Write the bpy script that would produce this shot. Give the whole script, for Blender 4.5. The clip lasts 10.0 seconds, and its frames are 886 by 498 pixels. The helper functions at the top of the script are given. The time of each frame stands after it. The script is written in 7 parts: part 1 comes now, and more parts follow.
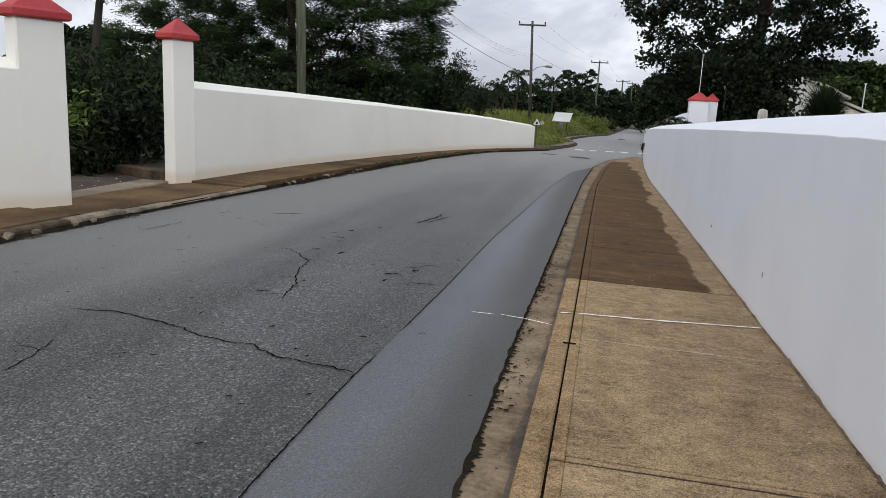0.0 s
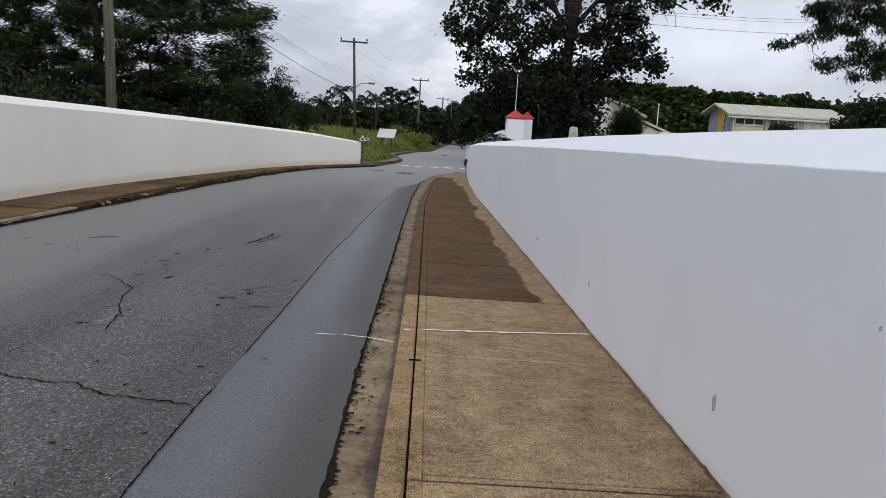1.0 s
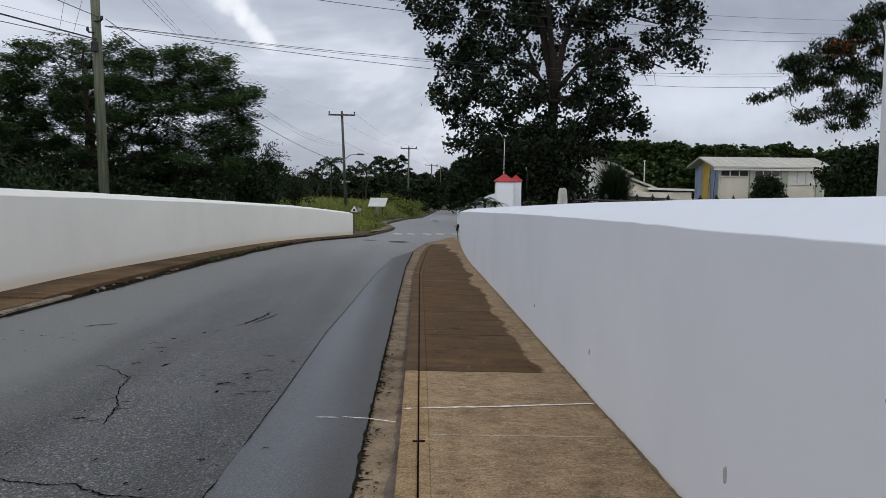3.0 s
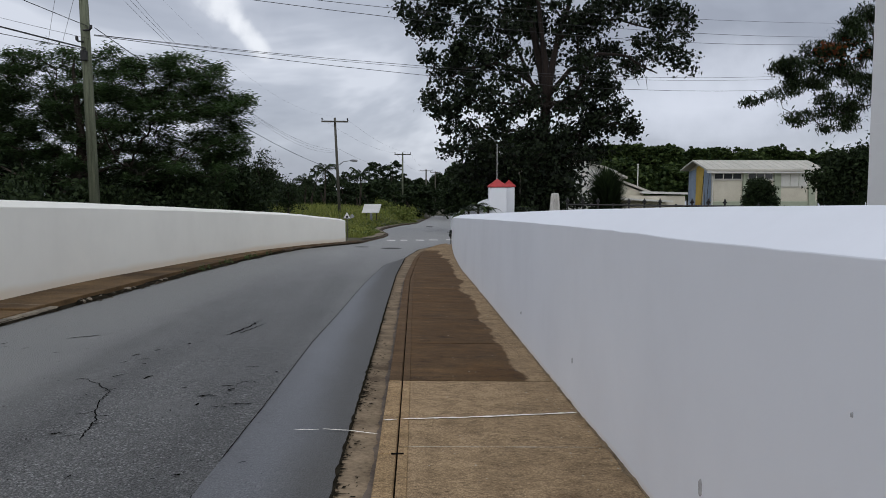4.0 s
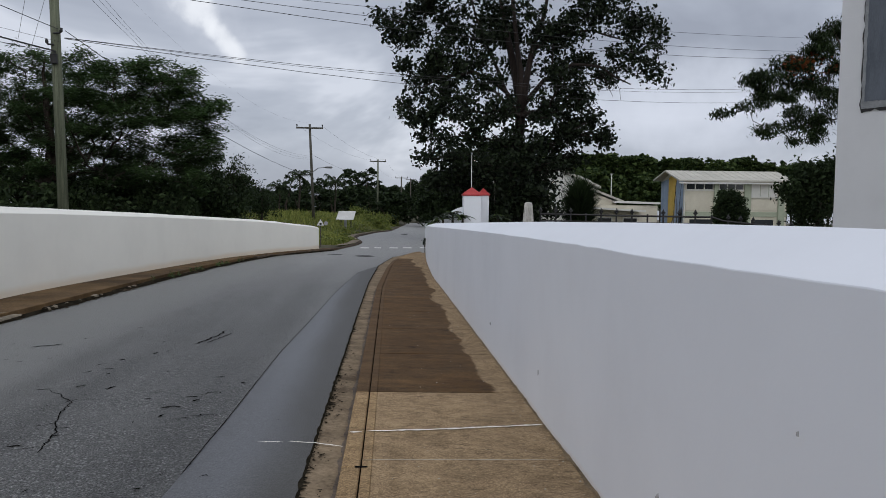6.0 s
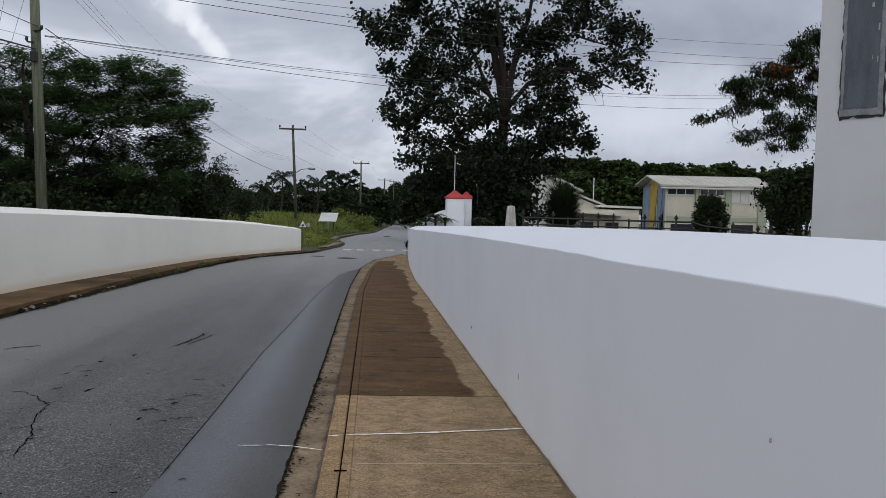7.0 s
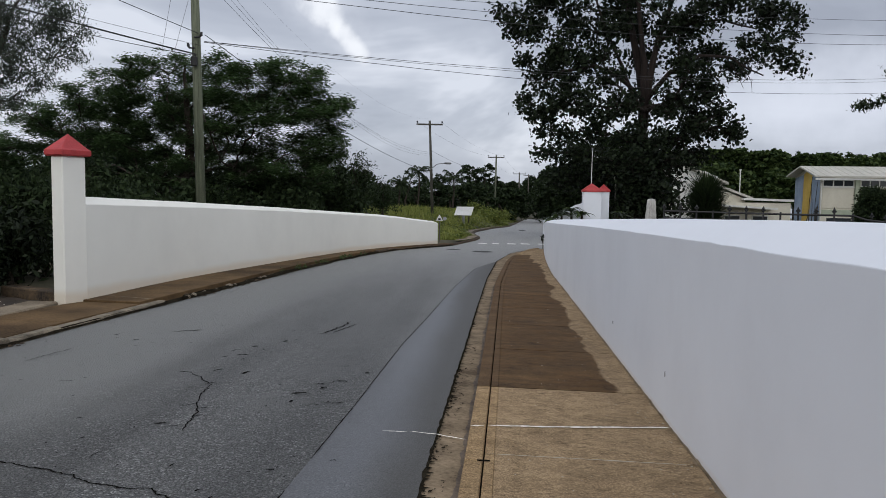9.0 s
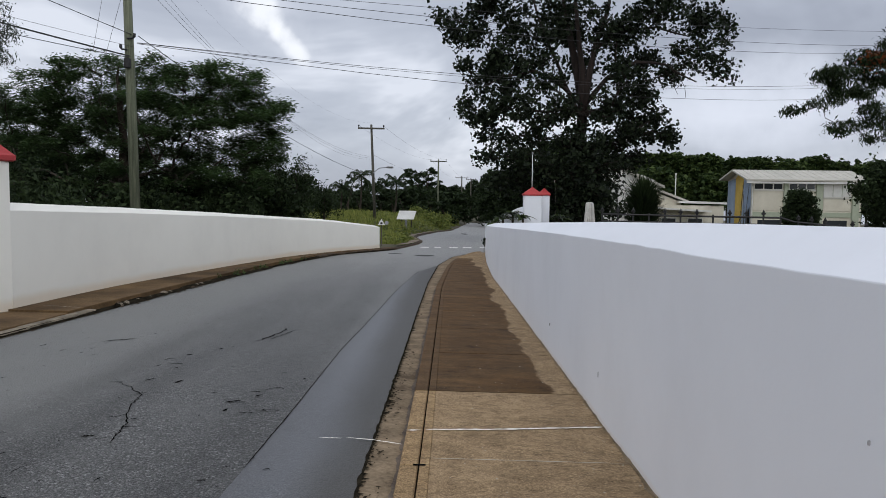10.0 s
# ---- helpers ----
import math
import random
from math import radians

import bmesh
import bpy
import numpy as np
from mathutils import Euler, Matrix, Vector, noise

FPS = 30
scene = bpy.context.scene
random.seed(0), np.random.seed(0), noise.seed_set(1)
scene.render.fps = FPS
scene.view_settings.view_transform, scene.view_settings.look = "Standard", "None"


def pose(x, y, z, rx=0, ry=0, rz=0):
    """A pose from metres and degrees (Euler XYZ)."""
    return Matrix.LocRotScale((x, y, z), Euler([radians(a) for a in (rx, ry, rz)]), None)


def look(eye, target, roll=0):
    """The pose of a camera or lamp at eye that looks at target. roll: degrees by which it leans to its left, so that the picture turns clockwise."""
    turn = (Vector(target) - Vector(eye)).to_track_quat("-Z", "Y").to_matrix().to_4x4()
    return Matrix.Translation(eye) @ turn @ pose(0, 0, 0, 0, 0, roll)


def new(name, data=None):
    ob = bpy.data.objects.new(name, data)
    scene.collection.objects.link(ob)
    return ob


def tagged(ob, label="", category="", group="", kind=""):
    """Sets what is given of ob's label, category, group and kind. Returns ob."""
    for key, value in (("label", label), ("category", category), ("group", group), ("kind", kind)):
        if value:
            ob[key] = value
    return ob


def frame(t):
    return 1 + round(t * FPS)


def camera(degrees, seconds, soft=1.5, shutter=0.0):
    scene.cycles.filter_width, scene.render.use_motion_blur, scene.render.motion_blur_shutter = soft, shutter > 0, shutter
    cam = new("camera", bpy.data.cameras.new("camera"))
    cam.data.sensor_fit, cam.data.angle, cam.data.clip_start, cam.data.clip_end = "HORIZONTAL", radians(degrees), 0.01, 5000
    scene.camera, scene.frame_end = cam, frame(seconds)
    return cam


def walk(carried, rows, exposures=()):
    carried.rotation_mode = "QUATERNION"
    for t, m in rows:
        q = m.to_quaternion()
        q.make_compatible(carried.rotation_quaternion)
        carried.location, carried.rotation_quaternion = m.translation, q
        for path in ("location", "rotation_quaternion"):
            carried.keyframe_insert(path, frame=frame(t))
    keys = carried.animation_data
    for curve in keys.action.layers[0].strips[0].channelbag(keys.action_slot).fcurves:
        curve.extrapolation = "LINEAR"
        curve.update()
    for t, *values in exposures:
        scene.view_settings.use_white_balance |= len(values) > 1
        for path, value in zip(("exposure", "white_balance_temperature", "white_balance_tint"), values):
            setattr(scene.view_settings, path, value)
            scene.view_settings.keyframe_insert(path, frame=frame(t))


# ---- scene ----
# ---- camera and walk ----
cam = camera(59.8, 10.0, soft=0.8)
walk(cam, [
    (0, look((-0.067, 0.088, 1.417), (-0.441, 2.013, 1.022), 2.8)),
    (0.5, look((-0.101, 0.105, 1.44), (-0.227, 2.074, 1.112), 3.8)),
    (1, look((-0.165, 0.109, 1.429), (-0.099, 2.08, 1.097), 3.3)),
    (1.5, look((-0.201, 0.057, 1.447), (-0.029, 2.026, 1.139), 2.7)),
    (2, look((-0.213, 0.046, 1.467), (-0.039, 2.022, 1.217), 1.0)),
    (2.5, look((-0.215, 0.071, 1.498), (-0.131, 2.06, 1.311), 0.8)),
    (4, look((-0.066, 0.146, 1.543), (0.021, 2.138, 1.39), 0.0)),
    (4.5, look((-0.05, 0.148, 1.569), (0.066, 2.14, 1.436), -0.2)),
    (5, look((-0.045, 0.136, 1.574), (0.087, 2.127, 1.447), 0.1)),
    (6.5, look((0.004, 0.13, 1.587), (0.175, 2.118, 1.451), 0.9)),
    (7, look((0.002, 0.12, 1.593), (0.198, 2.107, 1.466), 1.1)),
    (7.5, look((-0.014, 0.124, 1.593), (0.119, 2.116, 1.478), 0.9)),
    (8, look((-0.021, 0.118, 1.591), (0.076, 2.113, 1.484), 1.0)),
    (8.5, look((-0.049, 0.121, 1.578), (-0.102, 2.116, 1.447), 1.1)),
    (9, look((-0.064, 0.131, 1.575), (-0.214, 2.12, 1.427), 0.8)),
    (9.5, look((-0.047, 0.136, 1.578), (-0.192, 2.126, 1.436), 0.3)),
    (10, look((-0.001, 0.128, 1.58), (-0.005, 2.123, 1.444), 0.6)),
], [(0.0, 0.32, 6420, 10), (0.5, 0.28, 6400, 10), (1.0, 0.20, 6370, 10), (1.5, 0.11, 6320, 10), (2.0, 0.05, 6290, 10), (2.5, 0.01, 6260, 10), (4.0, -0.10, 6250, 10),
    (4.5, -0.13, 6250, 10), (7.0, -0.12, 6250, 10), (8.0, -0.12, 6260, 10), (8.5, -0.10, 6270, 10), (9.0, -0.01, 6280, 10), (9.5, 0.02, 6290, 10), (10.0, 0.06, 6290, 10)])

# ---- world, sun ----
SUN_AZ, SUN_EL = radians(180), radians(31)
world = bpy.data.worlds.new("overcast")
scene.world = world
world.use_nodes = True
wn, wl = world.node_tree.nodes, world.node_tree.links
wn.clear()
w_out, w_bg = wn.new("ShaderNodeOutputWorld"), wn.new("ShaderNodeBackground")
w_sky = wn.new("ShaderNodeTexSky")
w_sky.sky_type, w_sky.sun_disc = "NISHITA", False
w_sky.sun_elevation, w_sky.sun_rotation = SUN_EL, SUN_AZ
w_co = wn.new("ShaderNodeTexCoord")
w_map = wn.new("ShaderNodeMapping")
w_map.inputs["Scale"].default_value = (1.7, 1.7, 4.2)
w_map.inputs["Location"].default_value = (3.1, 0.7, 0.4)
w_n = wn.new("ShaderNodeTexNoise")
w_n.inputs["Scale"].default_value, w_n.inputs["Detail"].default_value = 1.5, 5.0
w_n.inputs["Roughness"].default_value, w_n.inputs["Distortion"].default_value = 0.56, 0.45
w_r = wn.new("ShaderNodeValToRGB")
for pos, c in ((0.37, (0.36, 0.38, 0.44)), (0.47, (0.43, 0.455, 0.52)), (0.56, (0.52, 0.545, 0.61)), (0.64, (0.72, 0.74, 0.80))):
    e = w_r.color_ramp.elements.new(pos)
    e.color = (*c, 1)
w_r.color_ramp.elements.remove(w_r.color_ramp.elements[0])
w_r.color_ramp.elements.remove(w_r.color_ramp.elements[-1])
w_mul = wn.new("ShaderNodeMix")
w_mul.data_type = "RGBA"
w_mul.inputs["Factor"].default_value = 0.94
w_sc = wn.new("ShaderNodeMix")
w_sc.data_type, w_sc.blend_type = "RGBA", "MULTIPLY"
w_sc.inputs["Factor"].default_value = 1.0
w_sc.inputs["B"].default_value = (0.1, 0.1, 0.1, 1)
wl.new(w_co.outputs["Generated"], w_map.inputs["Vector"])
wl.new(w_map.outputs["Vector"], w_n.inputs["Vector"])
wl.new(w_n.outputs["Fac"], w_r.inputs["Fac"])
wl.new(w_sky.outputs["Color"], w_sc.inputs["A"])
wl.new(w_sc.outputs["Result"], w_mul.inputs["A"])
wl.new(w_r.outputs["Color"], w_mul.inputs["B"])
w_sep = wn.new("ShaderNodeSeparateXYZ")
w_up = wn.new("ShaderNodeMapRange")
w_up.inputs[3].default_value, w_up.inputs[4].default_value = 1.0, 1.15
w_up.inputs[1].default_value, w_up.inputs[2].default_value = 0.12, 0.9


def w_math(op, x, y=0.0, z=0.0):
    k = wn.new("ShaderNodeMath")
    k.operation = op
    for i, q in enumerate((x, y, z)):
        if isinstance(q, (int, float)):
            k.inputs[i].default_value = q
        else:
            wl.new(q, k.inputs[i])
    return k.outputs[0]


def w_break(centre, axis, side, long, wide, ragged):
    """A thin place in the cloud: 1 at its centre, fading out raggedly."""
    off = wn.new("ShaderNodeVectorMath")
    off.operation = "SUBTRACT"
    off.inputs[1].default_value = centre
    wl.new(w_co.outputs["Generated"], off.inputs[0])
    parts = []
    for d, r in ((axis, long), (side, wide)):
        k = wn.new("ShaderNodeVectorMath")
        k.operation = "DOT_PRODUCT"
        k.inputs[1].default_value = d
        wl.new(off.outputs[0], k.inputs[0])
        parts.append(w_math("POWER", w_math("ABSOLUTE", w_math("DIVIDE", k.outputs["Value"], r)), 2.0))
    front = wn.new("ShaderNodeVectorMath")
    front.operation = "DOT_PRODUCT"
    front.inputs[1].default_value = centre
    wl.new(w_co.outputs["Generated"], front.inputs[0])
    far = w_math("ADD", w_math("ADD", parts[0], parts[1]), w_math("MULTIPLY", w_math("LESS_THAN", front.outputs["Value"], 0.0), 10.0))
    far = w_math("ADD", far, w_math("MULTIPLY", w_math("SUBTRACT", w_puff.outputs["Fac"], 0.5), ragged))
    k = wn.new("ShaderNodeMapRange")
    k.interpolation_type = "SMOOTHSTEP"
    wl.new(far, k.inputs[0])
    k.inputs[1].default_value, k.inputs[2].default_value = 1.3, -0.2
    return k.outputs[0]


w_puff = wn.new("ShaderNodeTexNoise")
w_puff.inputs["Scale"].default_value, w_puff.inputs["Detail"].default_value = 20.0, 6.0
wl.new(w_co.outputs["Generated"], w_puff.inputs["Vector"])
cloud_out = w_mul.outputs["Result"]
for args, amount, tone in ((((-0.225, 0.946, 0.230), (0.66, 0.283, -0.70), (-0.712, 0.014, -0.702), 0.10, 0.040, 2.6), 0.35, (0.80, 0.82, 0.88, 1)),
                           (((-0.222, 0.948, 0.222), (0.66, 0.283, -0.70), (-0.712, 0.014, -0.702), 0.046, 0.022, 4.0), 0.75, (0.97, 0.98, 1.0, 1)),
                           (((-0.196, 0.962, 0.190), (0.60, 0.30, -0.74), (-0.78, 0.02, -0.62), 0.036, 0.014, 3.6), 0.75, (0.97, 0.98, 1.0, 1)), (((0.368, 0.923, 0.114), (0.94, -0.34, 0.0), (0.0, 0.0, 1.0), 0.16, 0.07, 1.2), 0.8, (0.76, 0.79, 0.87, 1))):
    w_mix = wn.new("ShaderNodeMix")
    w_mix.data_type = "RGBA"
    wl.new(w_math("MULTIPLY", w_break(*args), amount), w_mix.inputs["Factor"])
    wl.new(cloud_out, w_mix.inputs["A"])
    w_mix.inputs["B"].default_value = tone
    cloud_out = w_mix.outputs["Result"]
w_dome = wn.new("ShaderNodeVectorMath")
w_dome.operation = "SCALE"
wl.new(w_co.outputs["Generated"], w_sep.inputs[0])
wl.new(w_sep.outputs["Z"], w_up.inputs[0])
wl.new(cloud_out, w_dome.inputs[0])
wl.new(w_up.outputs[0], w_dome.inputs["Scale"])
wl.new(w_dome.outputs[0], w_bg.inputs["Color"])
w_bg.inputs["Strength"].default_value = 1.03
wl.new(w_bg.outputs["Background"], w_out.inputs["Surface"])

sun = new("sun", bpy.data.lights.new("sun", "SUN"))
sun.data.energy, sun.data.angle, sun.data.color = 1.95, radians(130), (1.0, 0.96, 0.90)
sun.matrix_world = look((0, 0, 0), (-math.sin(SUN_AZ) * math.cos(SUN_EL), -math.cos(SUN_AZ) * math.cos(SUN_EL), -math.sin(SUN_EL)))


# ---- materials ----
def nodes_of(name):
    m = bpy.data.materials.new(name)
    m.use_nodes = True
    nt = m.node_tree
    return m, nt, nt.nodes["Principled BSDF"]


def rgb(c):
    return (c[0], c[1], c[2], 1.0)


def tex_noise(nt, scale, detail=4.0, rough=0.6, vec=None, stretch=None):
    n = nt.nodes.new("ShaderNodeTexNoise")
    n.inputs["Scale"].default_value, n.inputs["Detail"].default_value, n.inputs["Roughness"].default_value = scale, detail, rough
    co = nt.nodes.new("ShaderNodeTexCoord")
    src = co.outputs["Object"]
    if stretch:
        mp = nt.nodes.new("ShaderNodeMapping")
        mp.inputs["Scale"].default_value = stretch
        nt.links.new(src, mp.inputs["Vector"])
        src = mp.outputs["Vector"]
    nt.links.new(src, n.inputs["Vector"])
    return n.outputs["Fac"]


def ramp(nt, fac, stops):
    r = nt.nodes.new("ShaderNodeValToRGB")
    el = r.color_ramp.elements
    while len(el) < len(stops):
        el.new(0.5)
    for e, (pos, c) in zip(el, stops):
        e.position, e.color = pos, rgb(c)
    nt.links.new(fac, r.inputs["Fac"])
    return r.outputs["Color"]


def blend(nt, fac, a, b, mode="MIX"):
    n = nt.nodes.new("ShaderNodeMix")
    n.data_type, n.blend_type = "RGBA", mode
    for key, v in (("Factor", fac), ("A", a), ("B", b)):
        if isinstance(v, (int, float)):
            n.inputs[key].default_value = v
        elif isinstance(v, tuple):
            n.inputs[key].default_value = rgb(v)
        else:
            nt.links.new(v, n.inputs[key])
    return n.outputs["Result"]


def arith(nt, op, a, b=0.0, c=0.0, clamp=False):
    n = nt.nodes.new("ShaderNodeMath")
    n.operation, n.use_clamp = op, clamp
    for i, v in enumerate((a, b, c)):
        if isinstance(v, (int, float)):
            n.inputs[i].default_value = v
        else:
            nt.links.new(v, n.inputs[i])
    return n.outputs[0]


def smooth(nt, v, lo, hi):
    n = nt.nodes.new("ShaderNodeMapRange")
    n.interpolation_type = "SMOOTHSTEP"
    nt.links.new(v, n.inputs[0])
    n.inputs[1].default_value, n.inputs[2].default_value = lo, hi
    return n.outputs[0]


def bumped(nt, bsdf, height, strength, dist=0.01):
    b = nt.nodes.new("ShaderNodeBump")
    b.inputs["Strength"].default_value, b.inputs["Distance"].default_value = strength, dist
    nt.links.new(height, b.inputs["Height"])
    nt.links.new(b.outputs["Normal"], bsdf.inputs["Normal"])


def axes_of(nt):
    co = nt.nodes.new("ShaderNodeTexCoord")
    s = nt.nodes.new("ShaderNodeSeparateXYZ")
    nt.links.new(co.outputs["Object"], s.inputs[0])
    return s.outputs


def surface(name, dark, light, big=1.5, fine=40.0, rough=0.8, bump=0.3, spread=0.12, metal=0.0, per_object=0.0, stretch=None, dist=0.006):
    """Two-scale noise colour with fine relief."""
    m, nt, b = nodes_of(name)
    f1, f2 = tex_noise(nt, big, 5.0, 0.6, stretch=stretch), tex_noise(nt, fine, 3.0, 0.7, stretch=stretch)
    f = arith(nt, "ADD", arith(nt, "MULTIPLY", f1, 0.65), arith(nt, "MULTIPLY", f2, 0.35))
    col = ramp(nt, f, [(0.5 - spread, dark), (0.5 + spread, light)])
    if per_object:
        oi = nt.nodes.new("ShaderNodeObjectInfo")
        hsv = nt.nodes.new("ShaderNodeHueSaturation")
        nt.links.new(arith(nt, "MULTIPLY_ADD", oi.outputs["Random"], per_object, 1.0 - per_object / 2), hsv.inputs["Value"])
        nt.links.new(col, hsv.inputs["Color"])
        col = hsv.outputs["Color"]
    nt.links.new(col, b.inputs["Base Color"])
    b.inputs["Roughness"].default_value, b.inputs["Metallic"].default_value = rough, metal
    bumped(nt, b, f2, bump, dist)
    return m


def plain(name, c, rough=0.6, metal=0.0):
    k = 0.82
    return surface(name, tuple(v * k for v in c), c, 3.0, 60.0, rough, 0.1, 0.2, metal)


def leaf_material(name, dark, light, through_light=0.25, gloss=0.1, rough=0.6):
    m, nt, b = nodes_of(name)
    g = nt.nodes.new("ShaderNodeNewGeometry")
    f = arith(nt, "ADD", arith(nt, "MULTIPLY", g.outputs["Random Per Island"], 0.6), arith(nt, "MULTIPLY", tex_noise(nt, 0.6, 3.0), 0.4))
    col = ramp(nt, f, [(0.2, dark), (0.8, light)])
    nt.links.new(col, b.inputs["Base Color"])
    b.inputs["Roughness"].default_value = rough
    b.inputs["Specular IOR Level"].default_value = gloss
    tr = nt.nodes.new("ShaderNodeBsdfTranslucent")
    nt.links.new(col, tr.inputs["Color"])
    mx = nt.nodes.new("ShaderNodeMixShader")
    mx.inputs[0].default_value = through_light
    out = nt.nodes["Material Output"]
    nt.links.new(b.outputs[0], mx.inputs[1])
    nt.links.new(tr.outputs[0], mx.inputs[2])
    nt.links.new(mx.outputs[0], out.inputs["Surface"])
    return m


def make_asphalt(name, lo, hi, stone, stone_amount, scale, bump, gutter_dirt=0.0):
    """Worn asphalt: lanes of wear, single stones of many greys in dark binder; dirt washed towards the gutter."""
    m, nt, b = nodes_of(name)
    co = nt.nodes.new("ShaderNodeTexCoord")
    v = nt.nodes.new("ShaderNodeTexVoronoi")
    v.inputs["Scale"].default_value = scale
    warp = nt.nodes.new("ShaderNodeTexNoise")
    warp.inputs["Scale"].default_value = scale * 0.7
    off = nt.nodes.new("ShaderNodeVectorMath")
    off.operation = "MULTIPLY_ADD"
    off.inputs[1].default_value = (0.7 / scale, 0.7 / scale, 0.0)
    nt.links.new(co.outputs["Object"], warp.inputs["Vector"])
    nt.links.new(warp.outputs["Color"], off.inputs[0])
    nt.links.new(co.outputs["Object"], off.inputs[2])
    nt.links.new(off.outputs[0], v.inputs["Vector"])
    lanes = tex_noise(nt, 1.0, 3.0, 0.5, stretch=(1.25, 0.05, 1.0))
    big = tex_noise(nt, 0.9, 5.0, 0.6, stretch=(1.0, 0.3, 1.0))
    mid = tex_noise(nt, 9.0, 4.0, 0.65)
    f = arith(nt, "ADD", arith(nt, "ADD", arith(nt, "MULTIPLY", lanes, 0.62), arith(nt, "MULTIPLY", big, 0.25)), arith(nt, "MULTIPLY", mid, 0.13))
    base = ramp(nt, f, [(0.38, lo), (0.62, hi)])
    sep = nt.nodes.new("ShaderNodeSeparateColor")
    nt.links.new(v.outputs["Color"], sep.inputs[0])
    pore = tex_noise(nt, scale * 0.45, 3.0, 0.75)
    cell = ramp(nt, sep.outputs[0], [(0.0, tuple(q * 0.35 for q in lo)), (0.30, lo), (0.62, tuple(q * 0.45 for q in stone)), (0.86, stone), (1.0, tuple(min(0.7, q * 1.5) for q in stone))])
    worn = smooth(nt, tex_noise(nt, 1.3, 5.0, 0.65), 0.30, 0.62)
    _, y_way, _ = axes_of(nt)
    polished = smooth(nt, arith(nt, "ADD", y_way, arith(nt, "MULTIPLY", worn, -3.0)), 2.6, 8.0)  # traffic has closed the surface further on
    stone_amount = arith(nt, "MULTIPLY", arith(nt, "MULTIPLY_ADD", polished, -0.62, 1.0), stone_amount)
    show = arith(nt, "MULTIPLY", arith(nt, "MULTIPLY_ADD", worn, 0.45, 0.55), stone_amount)
    col = blend(nt, show, base, cell)
    gap = arith(nt, "MULTIPLY", smooth(nt, v.outputs["Distance"], 0.42, 0.72), stone_amount)
    col = blend(nt, arith(nt, "MULTIPLY", gap, 0.8), col, tuple(q * 0.35 for q in lo))
    pits = arith(nt, "MULTIPLY", smooth(nt, pore, 0.56, 0.68), stone_amount)
    col = blend(nt, arith(nt, "MULTIPLY", pits, 0.75), col, tuple(q * 0.35 for q in lo))
    col = blend(nt, 0.20, col, base)
    speck = ramp(nt, tex_noise(nt, scale * 1.1, 3.0, 0.75), [(0.37, (0.26, 0.26, 0.26)), (0.63, (1.72, 1.72, 1.72))])
    col = blend(nt, stone_amount, col, speck, "MULTIPLY")
    tracks = ramp(nt, tex_noise(nt, 1.0, 2.0, 0.5, stretch=(1.05, 0.03, 1.0)), [(0.36, (0.70, 0.70, 0.70)), (0.64, (1.34, 1.34, 1.34))])
    col = blend(nt, 1.0 if not gutter_dirt else 0.3, col, tracks, "MULTIPLY")
    if not gutter_dirt:
        # paler surface past the bend; far grazing sheen is put into the colour
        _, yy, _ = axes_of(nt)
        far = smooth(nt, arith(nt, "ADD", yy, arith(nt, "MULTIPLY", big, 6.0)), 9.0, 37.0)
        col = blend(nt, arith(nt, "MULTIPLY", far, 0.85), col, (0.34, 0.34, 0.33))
        # left lane paler further on, its sheen put into the colour too
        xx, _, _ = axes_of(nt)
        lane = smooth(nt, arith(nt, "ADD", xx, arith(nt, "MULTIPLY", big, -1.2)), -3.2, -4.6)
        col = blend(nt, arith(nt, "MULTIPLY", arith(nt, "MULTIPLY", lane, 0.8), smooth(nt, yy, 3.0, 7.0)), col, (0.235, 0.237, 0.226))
    if gutter_dirt:
        x, y, _ = axes_of(nt)
        edge = arith(nt, "ADD", x, arith(nt, "MULTIPLY", arith(nt, "SUBTRACT", big, 0.5), 0.5))
        dirt = arith(nt, "MULTIPLY", smooth(nt, edge, -1.02, -0.60), gutter_dirt)
        col = blend(nt, dirt, col, (0.042, 0.038, 0.028))
    nt.links.new(col, b.inputs["Base Color"])
    b.inputs["Roughness"].default_value = 0.55
    b.inputs["Specular IOR Level"].default_value = 0.5
    bumped(nt, b, arith(nt, "ADD", arith(nt, "MULTIPLY", v.outputs["Distance"], -1.0), arith(nt, "ADD", arith(nt, "MULTIPLY", sep.outputs[1], 0.5), arith(nt, "MULTIPLY", pore, -0.8))), bump, 0.016)
    return m


